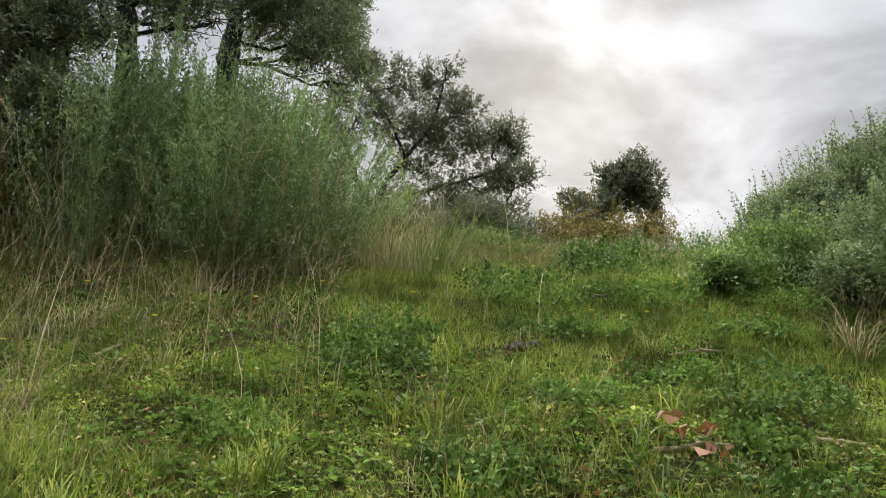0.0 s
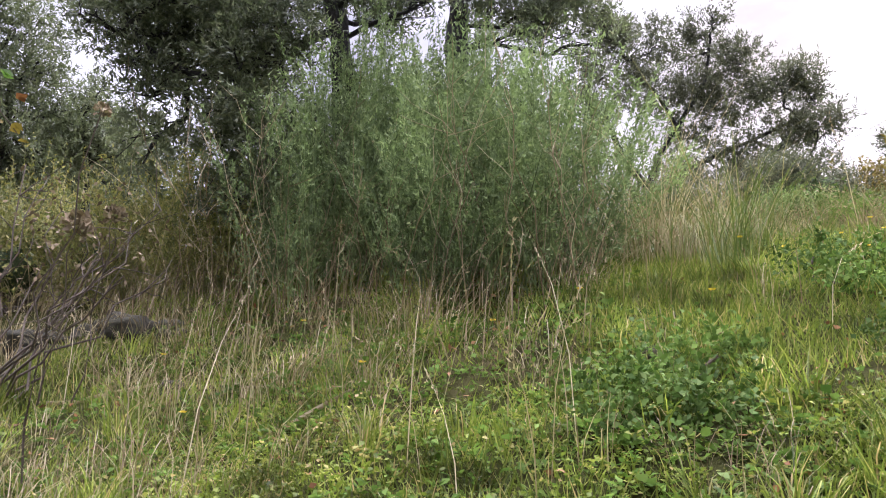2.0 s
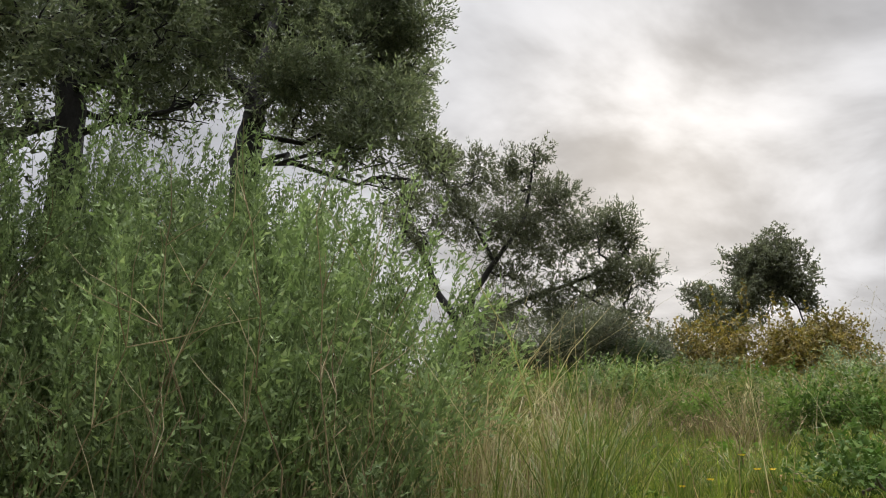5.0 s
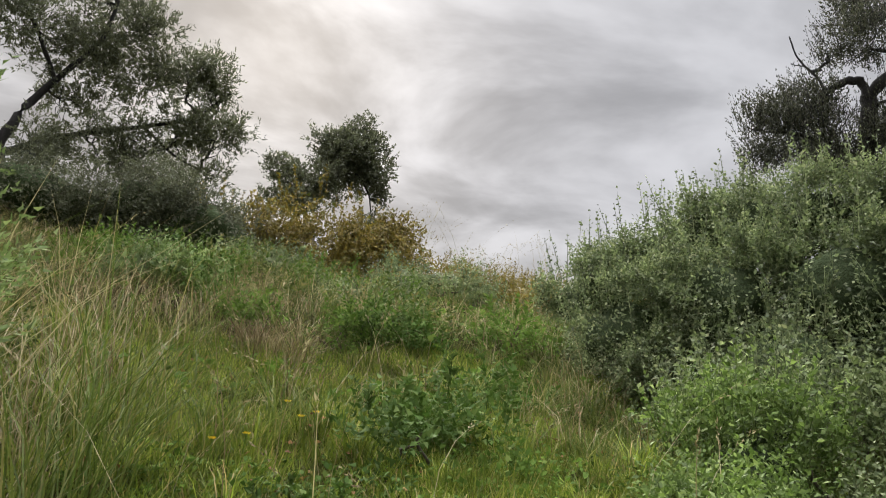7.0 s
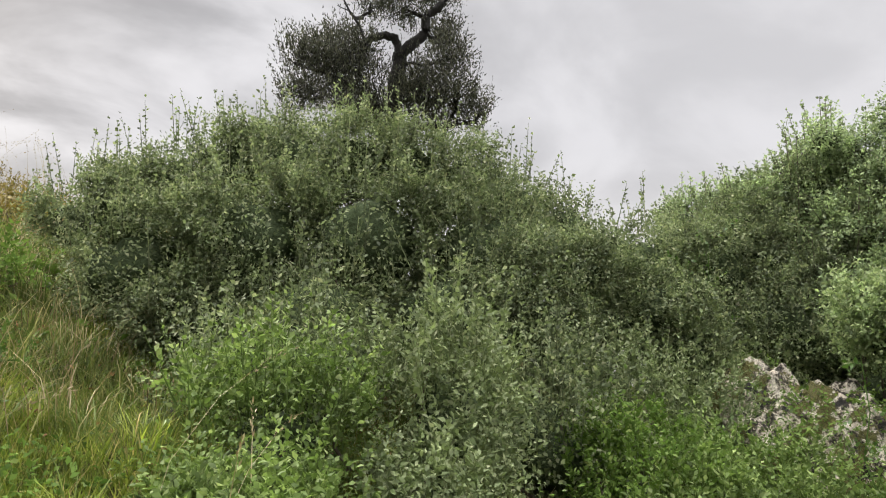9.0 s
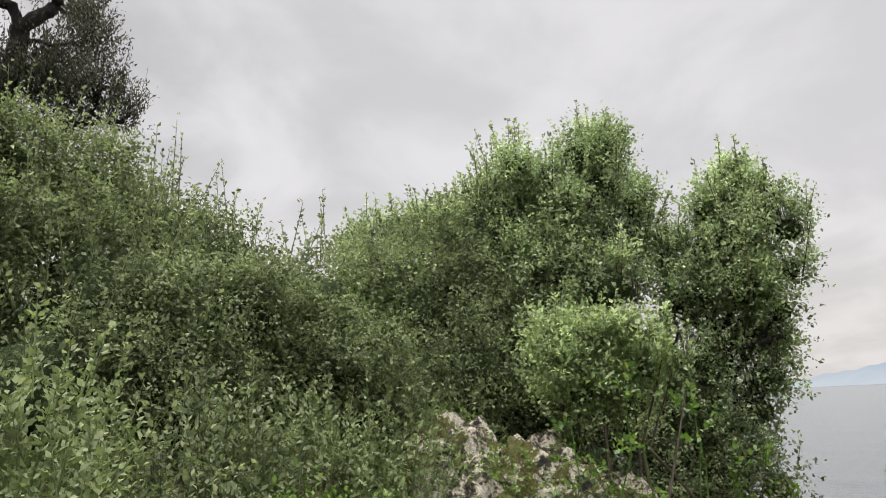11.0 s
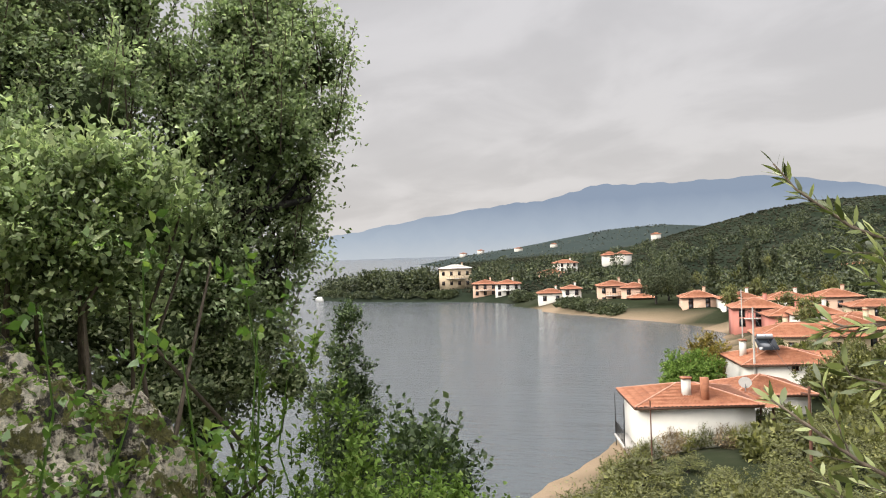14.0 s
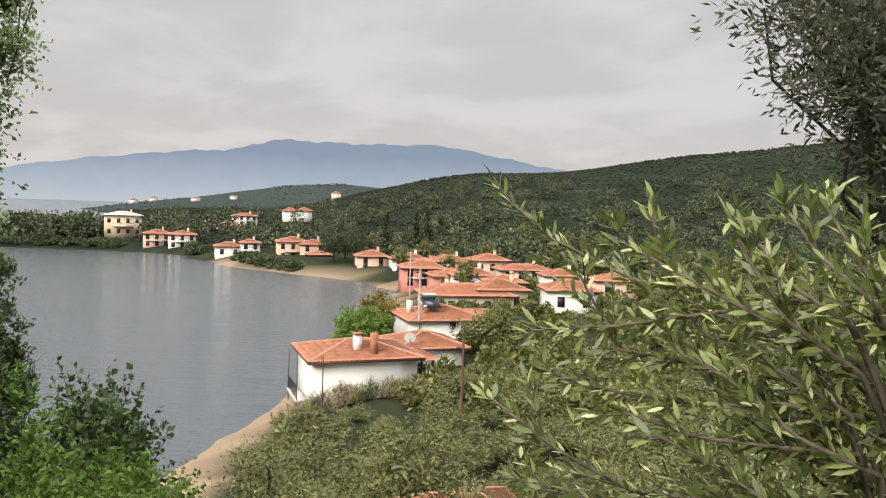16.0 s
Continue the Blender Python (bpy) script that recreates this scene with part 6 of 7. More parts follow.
stuff("dry_grass", tufts(12, -1.1, -0.2, 6.3, 8.0, 16, 0.85, 0.0042, 0.06, 0.6), M_STRAW, "tall dry grass beside the shrub", "dry grass")
stuff("dry_grass", tufts(560, -3.8, 3.0, 1.2, 5.2, 14, 0.25, 0.0035, 0.06, 1.0, lambda x, y: (0.45 + 0.6 * field(x, y, 1.3, 14)) * np.where(x < 0.3 + 0.25 * (y - 2), 1.0, 0.2)), M_STRAW, "thin dry grass among the green", "dry grass")
stuff("grass_tufts", tufts(17, -0.95, 0.0, 5.6, 7.0, 26, 0.9, 0.0055, 0.07, 1.1), M_GRASS_DULL, "long yellow-green grass leaning beside the shrub", "grass")
stuff("dry_grass", tufts(24, -1.0, 0.0, 5.7, 7.4, 22, 0.95, 0.0045, 0.07, 1.2), M_STRAW, "long bleached grass leaning beside the shrub", "dry grass")
stuff("dry_grass", tufts(26, 2.5, 3.8, 4.6, 5.5, 24, 0.36, 0.006, 0.05, 1.4), M_STRAW, "yellowed grass between the shrubs", "dry grass")
stuff("dry_grass", tufts(150, -12, -4.5, 5.0, 12, 30, 0.7, 0.010, 0.12, 0.7), M_STRAW, "field of tall dry grass", "dry grass")

stuff("dry_grass", tufts(110, -5.2, -1.6, 3.0, 5.0, 24, 0.36, 0.0042, 0.09, 1.5, lambda x, y: 0.55 + 0.5 * field(x, y, 1.4, 33)), M_STRAW, "long leaning straw in the foreground", "dry grass")
x, y = rng.normal(0.55, 0.3, 260), rng.normal(2.35, 0.16, 260)
stuff("herbs", herbs(x, y, rng.uniform(0.03, 0.055, len(x)), 5), M_WEED, "dark bramble leaves in a patch of litter", "herbs")
# tall single straws with nodding heads
x, y = scatter(170, -5.5, -0.5, 3.4, 6.0)
x2, y2 = scatter(70, -1.4, 2.2, 4.9, 8.0)
x3, y3 = scatter(120, 2.8, 7.5, 11, 14)
x, y = np.concatenate([x, x2, x3]), np.concatenate([y, y2, y3])
h = rng.uniform(0.4, 0.9, len(x)) + 0.35 * (y > 10)
an = rng.uniform(0, 6.3, len(x))
VF = blades(footed(x, y), h, 0.0045, rng.uniform(0.15, 0.7, len(x)), rng.uniform(0, 0.3, len(x)), an)
stuff("dry_stalks", VF, M_STRAW, "tall single straws with nodding tips", "dry grass")
tipv = VF[0].reshape(-1, 8, 3)
tip, before = tipv[:, 6], tipv[:, 4]
sp = sprays(before + (tip - before) * 0.35, tip - before, np.linalg.norm(tip - before, axis=1) * 0.9, 12, 0.022, 0.006, 0.35, 0.1, 0.004)
stuff("seed_heads", sp, M_STRAW, "straw-coloured grass seed heads", "dry grass")
# tangled brown dead grass up the slope, and the withered clump
stuff("dead_stalks", tufts(260, -2.5, 6.0, 7.0, 13.5, 26, 0.4, 0.005, 0.12, 2.0, lambda x, y: 0.35 + 0.6 * field(x, y, 0.9, 31)), M_STALK, "tangled brown dead grass on the slope", "dry grass")
stuff("dead_stalks", tufts(12, 0.7, 1.15, 8.1, 8.6, 50, 0.32, 0.005, 0.08, 1.0), M_STALK, "withered reddish brown clump on the slope", "dry grass")
# pale dead branching stalks before the shrub
x, y = scatter(34, -3.7, -0.8, 4.75, 5.5)
B = footed(x, y)
tall = rng.uniform(0.7, 1.5, len(x))
way = unit(np.stack([rng.normal(0, 0.33, len(x)), rng.normal(-0.1, 0.2, len(x)), np.ones(len(x))], -1))
wood = []
for p, u, l in zip(B, way, tall):
    line = bent(p, p + u * l, 6, 0.03)
    wood.append(tube(line, np.linspace(0.0034, 0.0015, 6), 4))
    for q in range(6):
        st = line[rng.integers(2, 6)]
        wood.append(tube(bent(st, st + unit(u + rng.normal(0, 0.45, 3)) * rng.uniform(0.12, 0.4), 4, 0.04), [0.0024, 0.002, 0.0015, 0.001], 3))
stuff("dead_stalks", merged(wood), M_STRAW, "pale dead branching stalks before the shrub", "dry stalks")
# dead grey stalks under the shrub
x, y = scatter(330, -4.2, -0.9, 4.9, 5.7)
stuff("dead_stalks", blades(footed(x, y), rng.uniform(0.25, 0.9, len(x)), 0.005, rng.uniform(0.2, 1.5, len(x)), rng.uniform(0.0, 0.5, len(x))), M_STALK, "dead brown stalks at the shrub's foot", "dry grass")
# brown litter
x, y = scatter(5200, -3.5, 4.5, 1.2, 8.0, lambda x, y: 0.2 + 0.8 * field(x, y, 3.0, 17))
P = footed(x, y) + np.stack([0 * x, 0 * x, rng.uniform(0.02, 0.075, len(x))], -1)
stuff("leaf_litter", leaves(P, rng.normal(size=P.shape) * [1, 1, 0.35], rng.uniform(0.02, 0.05, len(x)), 0.02), M_DEAD, "small brown fallen leaves", "leaf litter")
for i, (x, y) in enumerate([(0.84, 3.18), (0.95, 3.21), (0.93, 3.08), (0.98, 3.12), (1.0, 2.95), (1.05, 2.93)]):
    P = np.array([on(x, y, 0.13)])
    d = np.array([[math.cos(i * 2.1), math.sin(i * 2.1), 0.25]])
    tagged(new("fallen_leaf", mesh_of("fallen_leaf", *merged([leaves(P, d, 0.11, 0.05, 0.5), leaves(P, d + [[0.3, -0.2, 0.3]], 0.08, 0.045, 0.6)]), M_DEAD)), "large curled rust-brown fallen leaf", "leaf", "fallen leaves")
for i, (x, y, a, ln) in enumerate([(0.15, 2.5, 0.4, 0.5), (1.0, 3.2, 0.2, 0.35), (1.7, 4.3, -0.5, 0.5), (1.5, 2.5, -0.4, 0.9), (-3.3, 4.4, 0.5, 0.6), (-1.9, 4.2, 1.0, 0.4), (0.16, 3.54, 0.3, 0.19), (1.36, 3.99, 0.1, 0.18), (2.0, 5.07, -0.7, 0.19), (1.27, 4.39, 0.4, 0.18), (1.64, 3.37, -0.1, 0.38), (1.46, 4.58, 0.2, 0.36)]):
    pts = [on(x + ln * t * math.cos(a), y + ln * t * math.sin(a), 0.035 + 0.015 * math.sin(5 * t)) for t in (-0.5, -0.2, 0.1, 0.5)]
    tagged(new("fallen_branch", mesh_of("fallen_branch", *tube(pts, [0.009, 0.014, 0.012, 0.005], 6), M_STRAW, True)), "pale dry stick lying in the grass", "branch", "fallen branches")


def wildflower(x, y, h=0.16):
    ob = thing("wildflower", on(x, y), "yellow dandelion-like wildflower in the grass", "flower", "wildflowers")
    a = np.array(on(x, y, -0.02))
    b = a + [rng.normal(0, 0.02), rng.normal(0, 0.02), h + 0.02]
    part("stem", tube(bent(a, b, 4, 0.03), [0.002] * 4, 4), M_HERB, ob)
    an = np.linspace(0, 2 * np.pi, 11, endpoint=False)
    d = np.stack([np.cos(an), np.sin(an), 0 * an + 0.25], -1) + [0, -0.25, 0.1]
    part("petals", merged([leaves(np.repeat(b[None], 11, 0), d, 0.02, 0.008), leaves(np.repeat(b[None], 11, 0), d + [0, 0, 0.6], 0.013, 0.006)]), M_YELLOW, ob)


for x, y in [(0.05, 5.78), (0.3, 6.55), (0.72, 6.75), (0.85, 6.95), (0.42, 6.5), (0.6, 6.7), (-0.15, 5.6), (-2.3, 3.9), (-1.7, 4.3), (-3.1, 4.6), (-2.5, 5.0), (-0.9, 5.0), (-0.3, 4.9), (0.9, 4.9), (1.1, 5.0), (1.25, 4.95), (-1.3, 4.8), (0.5, 5.9)]:
    wildflower(x, y, rng.uniform(0.1, 0.22))


def dead_shrub(x, y):
    ob = thing("dead_shrub", on(x, y), "bare dark-stemmed dead shrub in dry grass", "shrub")
    a = np.array(on(x, y, -0.05))
    tw = []
    for q in range(12):
        tip = a + [rng.uniform(-0.5, 0.9), rng.uniform(-0.1, 0.8), rng.uniform(0.7, 1.45)]
        line = bent(a + rng.normal(0, 0.08, 3) * [1, 1, 0], tip, 8, 0.04)
        part("stem", tube(line, np.linspace(0.009, 0.003, 8), 5), M_TWIG, ob, smooth=True)
        for w in range(5):
            s = line[rng.integers(4, 8)]
            tw.append(tube(bent(s, s + rng.normal(0, 0.16, 3) + [0.05, 0, 0.12], 4, 0.08), [0.004, 0.003, 0.0025, 0.0015], 3))
    part("twig_wood", merged(tw), M_TWIG, ob, kind="stuff")
    P = a + rng.normal(0, 0.22, (260, 3)) * [1.3, 1, 0.8] + [0.25, 0.3, 1.05]
    part("dead_leaves", leaves(P, rng.normal(size=P.shape), 0.04, 0.02), M_STALK, ob, kind="stuff")


dead_shrub(-3.9, 4.1)


dead = [o for o in scene.objects if o.name == "dead_shrub"][0]
for c, r in (((-2.1, 3.07, 15.07), 0.03), ((-2.9, 3.75, 14.95), 0.07), ((-2.8, 3.85, 15.02), 0.05)):
    an, el = rng.uniform(0, 2 * np.pi, 70), rng.uniform(-0.6, 1.2, 70)
    d = np.stack([np.cos(an) * np.cos(el), np.sin(an) * np.cos(el), np.sin(el)], -1)
    part("dried_head", leaves(np.array(c) + d * r * 0.6, d * 0.5 + [0, 0, 0.6] + rng.normal(0, 0.5, d.shape), r * 0.7, r * 0.4, 0.4), M_STALK, dead, "curled rust-brown dried flower head")
    part("head_stem", tube(bent(on(c[0] - 0.35, c[1] + 0.25, 0.1), c, 7, 0.05), np.linspace(0.005, 0.0025, 7), 4), M_TWIG, dead)
vine = thing("bramble_arch", on(-5.3, 4.4), "arching vine shoot with yellow and orange leaves", "vine")
line = [on(-5.3, 4.4, -0.05)] + [(-5.03, 4.29, 15.77), (-4.98, 4.37, 16.12), (-4.94, 4.45, 16.4), (-4.85, 4.58, 16.27), (-4.76, 4.72, 16.1)]
part("cane", tube(line, [0.012, 0.010, 0.009, 0.007, 0.005, 0.003], 5), M_TWIG, vine, smooth=True)
for i in range(26):
    q = rng.uniform(1.2, 4.99)
    p = np.array(line[int(q)]) * (1 - q % 1) + np.array(line[int(q) + 1]) * (q % 1) + rng.normal(0, 0.09, 3)
    d = unit(rng.normal(size=3) * [1, 1, 0.6] + [0.2, 0, -0.3])
    part("leaf", merged([leaves(p[None], d[None], 0.10, 0.085, 0.15), leaves(p[None] + 0.01, (d + rng.normal(0, 0.5, 3))[None], 0.08, 0.06, 0.15)]), (M_AUTUMN, M_SHOOT, M_HERB, M_DEAD)[i % 4], vine)
for x, y, h in ((-6.0, 5.4, 0.9), (-5.8, 5.65, 0.8), (-6.6, 5.6, 1.1), (-6.3, 6.2, 1.2), (-7.0, 6.4, 1.3), (-5.4, 6.2, 0.9)):
    z = float(land(x, y))
    bush("dry_brush", on(x, y), [lob(x, y, z + h * 0.45, 0.5, 0.5, h * 0.55)], "yellow-brown dry brush among straw", "brush", "dry brush", mat=M_BROOM_Y, n=420, k=9, leaf=0.04, width=0.012, up=1.2, spikes=50, spike=0.45, tri=True, core=150, core_size=0.06, hull=0.4)


# ---------------------------------------------------------------- village
def box(x0, x1, y0, y1, z0, z1):
    V = np.array([(x, y, z) for z in (z0, z1) for y in (y0, y1) for x in (x0, x1)], float)
    F = np.array([(0, 2, 3, 1), (4, 5, 7, 6), (0, 1, 5, 4), (2, 6, 7, 3), (0, 4, 6, 2), (1, 3, 7, 5)])
    return V, F


def hip_roof(w, d, z, rise, over=0.45, gable=False, lap=0.8):
    """A tiled hip roof as rows of overlapping pan tiles on its slopes."""
    a, b = w / 2 + over, d / 2 + over
    r = a if gable else max(a - b, 0.0)
    slopes = []
    corners = {"s": ((-a, -b), (a, -b), (r, 0), (-r, 0)), "n": ((a, b), (-a, b), (-r, 0), (r, 0)), "e": ((a, -b), (a, b), (r, 0), (r, 0)), "w": ((-a, b), (-a, -b), (-r, 0), (-r, 0))}
    for key, quad in corners.items():
        if gable and key in "ew":
            continue
        p, q, q2, p2 = [np.array([*v, z + (rise if i > 1 else 0)], float) for i, v in enumerate(quad)]
        m = max(int(np.linalg.norm(q - p) / 0.3), 3)
        rows = max(int(np.linalg.norm((p2 + q2) / 2 - (p + q) / 2) / lap), 2)
        nrm = unit(np.cross(q - p, (p2 + q2) / 2 - (p + q) / 2))
        Vs, Fs = [], []
        for j in range(rows):
            t0, t1 = j / rows, (j + 1) / rows
            e0, e1, f0, f1 = p + (p2 - p) * t0, q + (q2 - q) * t0, p + (p2 - p) * t1, q + (q2 - q) * t1
            s = np.linspace(0, 1, 2 * m + 1)[:, None]
            lift = (np.arange(2 * m + 1) % 2 * 0.07)[:, None] * nrm
            lo, hi = e0 + (e1 - e0) * s + lift + nrm * 0.06, f0 + (f1 - f0) * s + lift
            i = np.arange(2 * m)
            o, c = j * 2 * (2 * m + 1), 2 * m + 1
            Vs += [lo, hi]
            Fs.append(np.stack([i, i + 1, i + c + 1, i + c], -1) + o)
            if j:                                   # the step down onto the course below
                Fs.append(np.stack([i - c, i + 1 - c, i + 1, i], -1) + o)
        slopes.append((np.concatenate(Vs), np.concatenate(Fs)))
    return slopes, (a, b, r)


def window(ob, key, w, d, u, zc, wv=0.85, wh=1.25, frame_mat=None):
    dep = d if key in "sn" else w
    turn = {"s": 0, "e": 90, "n": 180, "w": 270}[key]
    fr = part("window", merged([box(u - wv / 2 - 0.08, u - wv / 2, -0.05, 0.04, zc - wh / 2 - 0.08, zc + wh / 2 + 0.08), box(u + wv / 2, u + wv / 2 + 0.08, -0.05, 0.04, zc - wh / 2 - 0.08, zc + wh / 2 + 0.08),
                                box(u - wv / 2, u + wv / 2, -0.05, 0.04, zc + wh / 2, zc + wh / 2 + 0.08), box(u - wv / 2, u + wv / 2, -0.07, 0.04, zc - wh / 2 - 0.08, zc - wh / 2),
                                box(u - 0.03, u + 0.03, -0.04, 0.03, zc - wh / 2, zc + wh / 2)]), frame_mat or M_WOOD, ob, world=False)
    fr.matrix_local = pose(0, 0, 0, 0, 0, turn) @ pose(0, -dep / 2, 0)
    pn = part("pane", box(u - wv / 2, u + wv / 2, -0.02, 0.02, zc - wh / 2, zc + wh / 2), M_GLASS, ob, world=False)
    pn.parent = fr


def house(x, y, z, rz, w, d, h, rise, wall_mat, label, storeys=1, chimney=(0.22, 0.12), gable=False, windows="", over=0.45, lap=0.8, roof_mat=None, balcony=False):
    ob = thing("house", (x, y, z), label, "house", "village houses")
    ob.rotation_euler = (0, 0, radians(rz))
    part("wall", box(-w / 2, w / 2, -d / 2, d / 2, -2.5, h - 0.13), wall_mat, ob, world=False)
    slopes, (a, b, r) = hip_roof(w, d, h, rise, over, gable, lap)
    roof = [part("roof_slope", q, roof_mat or M_TILE, ob, "orange-red clay tiles", world=False) for q in slopes][0]
    part("soffit", box(-a + 0.03, a - 0.03, -b + 0.03, b - 0.03, h - 0.13, h + 0.03), M_WOOD, ob, world=False)
    ends = [] if gable else [((sx * a, sy * b, h + 0.08), (sx * r, 0, h + rise + 0.08)) for sx in (-1, 1) for sy in (-1, 1)]
    ends.append(((-r - 0.01, 0, h + rise + 0.08), (r + 0.01, 0, h + rise + 0.08)))
    for e in ends:
        cap = part("ridge_tiles", tube(e, [0.07, 0.07], 6), roof_mat or M_RIDGE, ob, world=False)
        cap.parent = roof
    if gable:
        g = np.array([(s * w / 2, t, zz) for s in (-1, 1) for t, zz in ((-d / 2, h - 0.1), (d / 2, h - 0.1), (0, h + rise * d / (d + 2 * over) - 0.1))])
        part("gable", (g, np.array([(0, 1, 2), (3, 5, 4)])), wall_mat, ob, world=False)
    if chimney:
        ch = part("chimney", box(-0.28, 0.28, -0.28, 0.28, h + 0.1, h + rise + 0.7), wall_mat, ob, world=False)
        ch.location = (w * chimney[0], d * chimney[1], 0)
        cp = part("chimney_cap", box(-0.36, 0.36, -0.36, 0.36, h + rise + 0.7, h + rise + 0.8), M_TILE, ob, world=False)
        cp.parent = ch
    fl = h / storeys
    for key in windows:
        side = w if key in "sn" else d
        m = max(int(side / 2.4), 1)
        for s in range(storeys):
            for q in range(m):
                window(ob, key, w, d, (q + 0.5) / m * side - side / 2, s * fl + fl * 0.52)
    if balcony:
        bal = part("balcony", box(-w * 0.3, w * 0.3, -d / 2 - 1.2, -d / 2, fl - 0.12, fl), M_CONC, ob, world=False)
        rail = part("railing", merged([tube([(t, -d / 2 - 1.15, fl), (t, -d / 2 - 1.15, fl + 0.95)], [0.025, 0.025], 4) for t in np.linspace(-w * 0.29, w * 0.29, 12)]
                                      + [tube([(-w * 0.29, -d / 2 - 1.15, fl + 0.95), (w * 0.29, -d / 2 - 1.15, fl + 0.95)], [0.035, 0.035], 4)]), M_DARKMETAL, ob, world=False)
        rail.parent = bal
    return ob


# nearest house on the beach: blank white wall towards the slope, porch at its end
h1 = house(39.0, -41.4, 2.0, 232.3, 7.7, 6.4, 3.0, 0.95, M_WHITE, "white single-storey beach house with orange tiled hip roof", chimney=(-0.05, -0.28), windows="n", over=0.5, lap=0.5)
for q in hip_roof(1.9, 5.5, 2.55, 0.5, 0.3, False, 0.5)[0]:
    part("porch_roof_slope", q, M_TILE, h1, world=False).location = (4.6, 0.5, 0)
for px, py in ((5.5, -1.9), (5.5, 0.6), (5.5, 2.9)):
    part("porch_post", box(px - 0.07, px + 0.07, py - 0.07, py + 0.07, -1.5, 2.6), M_WOOD, h1, world=False)
part("veranda", box(-4.8, -3.85, -1.5, 2.5, -0.3, -0.1), M_CONC, h1, world=False)
part("veranda_railing", merged([tube([(-4.7, t, -0.1), (-4.7, t, 0.9)], [0.03, 0.03], 4) for t in np.linspace(-1.4, 2.4, 9)] + [tube([(-4.7, -1.4, 0.9), (-4.7, 2.4, 0.9)], [0.04, 0.04], 4)]), M_DARKMETAL, h1, world=False)
for py in (-1.4, 2.4):
    part("veranda_post", box(-4.72, -4.66, py - 0.03, py + 0.03, -1.0, 2.9), M_DARKMETAL, h1, world=False)
ch = part("brick_chimney", box(-0.25, 0.25, -0.25, 0.25, 3.1, 5.0), M_TILE, h1, world=False)
ch.location = (0.7, -2.5, -0.2)
house(40.8, -53.2, 1.8, 232.3, 5.8, 6.0, 2.1, 1.1, M_WHITE, "small white annexe with orange tiled roof", chimney=None, windows="e", lap=0.5)
dish = thing("satellite_dish", (39.7, -49.6, 4.4), "white satellite dish and water heater on a roof", "satellite dish")
bm = bmesh.new()
bmesh.ops.create_cone(bm, cap_ends=True, segments=20, radius1=0.5, radius2=0.12, depth=0.16)
VF = (np.array([v.co[:] for v in bm.verts]), [[v.index for v in f.verts] for f in bm.faces])
me = bpy.data.meshes.new("bowl")
me.from_pydata(VF[0].tolist(), [], VF[1])
me.materials.append(M_BOAT)
bm.free()
bowl = new("bowl", me)
bowl.parent, bowl.matrix_local = dish, pose(0, 0, 0.6, 70, 0, 30)
part("mast", tube([(0, 0, -0.9), (0, 0, 0.6)], [0.04, 0.04], 6), M_GREY, dish, world=False)
h3 = house(47.6, -66.6, 1.6, 230, 8.4, 7.6, 2.7, 1.2, M_WHITE, "white two-storey house with tiled roof", storeys=2, chimney=(-0.4, 0.0), lap=0.6)
window(h3, "s", 8.8, 8.0, 0.3, 2.5, 0.5, 0.6)
part("porch", box(4.4, 6.6, -3.0, 3.0, 0.5, 0.65), M_CONC, h3, world=False)
for q in hip_roof(2.4, 6.2, 2.9, 0.5, 0.3)[0]:
    part("porch_roof_slope", q, M_TILE, h3, world=False).location = (5.4, 0, 0)
for py in (-2.9, 0, 2.9):
    part("porch_post", box(6.4, 6.55, py - 0.07, py + 0.07, -2, 2.9), M_WHITE, h3, world=False)
heater = thing("solar_heater", (47.6, -64.6, 6.1), "solar water heater with tank on a tiled roof", "solar heater")
heater.rotation_euler = (0, 0, radians(230))
part("tank", tube([(-0.75, 0.3, 0.55), (0.75, 0.3, 0.55)], [0.28, 0.28], 12), M_GREY, heater, world=False)
pnl = part("panel", box(-0.95, 0.95, -0.9, 0.9, -0.04, 0.04), M_GLASS, heater, world=False)
pnl.matrix_local = pose(0, -0.5, -0.1, 30, 0, 0)
part("bracket", merged([box(-0.7, -0.64, 0.2, 0.3, -1.6, 0.4), box(0.64, 0.7, 0.2, 0.3, -1.6, 0.4)]), M_GREY, heater, world=False)
house(57.5, -89.0, 1.4, 222, 12.5, 7.0, 2.8, 1.4, M_CREAM, "long cream house with tiled hip roof", chimney=(-0.2, 0.1), windows="es")
house(54.3, -93.0, 2.0, 222, 7.0, 6.5, 2.9, 1.4, M_CREAM, "cream wing with tiled hip roof and arched windows", chimney=(0.3, 0.1), windows="se")
house(44.5, -95.5, 2.4, 215, 7.0, 6.5, 3.0, 1.4, M_WHITE, "white house with orange tiled roof in olive grove", chimney=(0.3, 0.2), windows="se")


def village_house(x, y, z, rz, w, d, h, rise, mat, st, win, lab):
    far = x > 125
    x, y = (x * 1.012, y * 1.012) if far else (x, y)
    w, d, z = (w, d, z - 0.8) if far else (w * 0.88, d * 0.88, z - 0.5)
    house(x, y, z, rz, w, d, h * (0.8 if far else 0.62), rise * (0.72 if far else 0.68), mat, lab, storeys=st, windows=win, lap=1.2, balcony=(st == 2 and h >= 5))


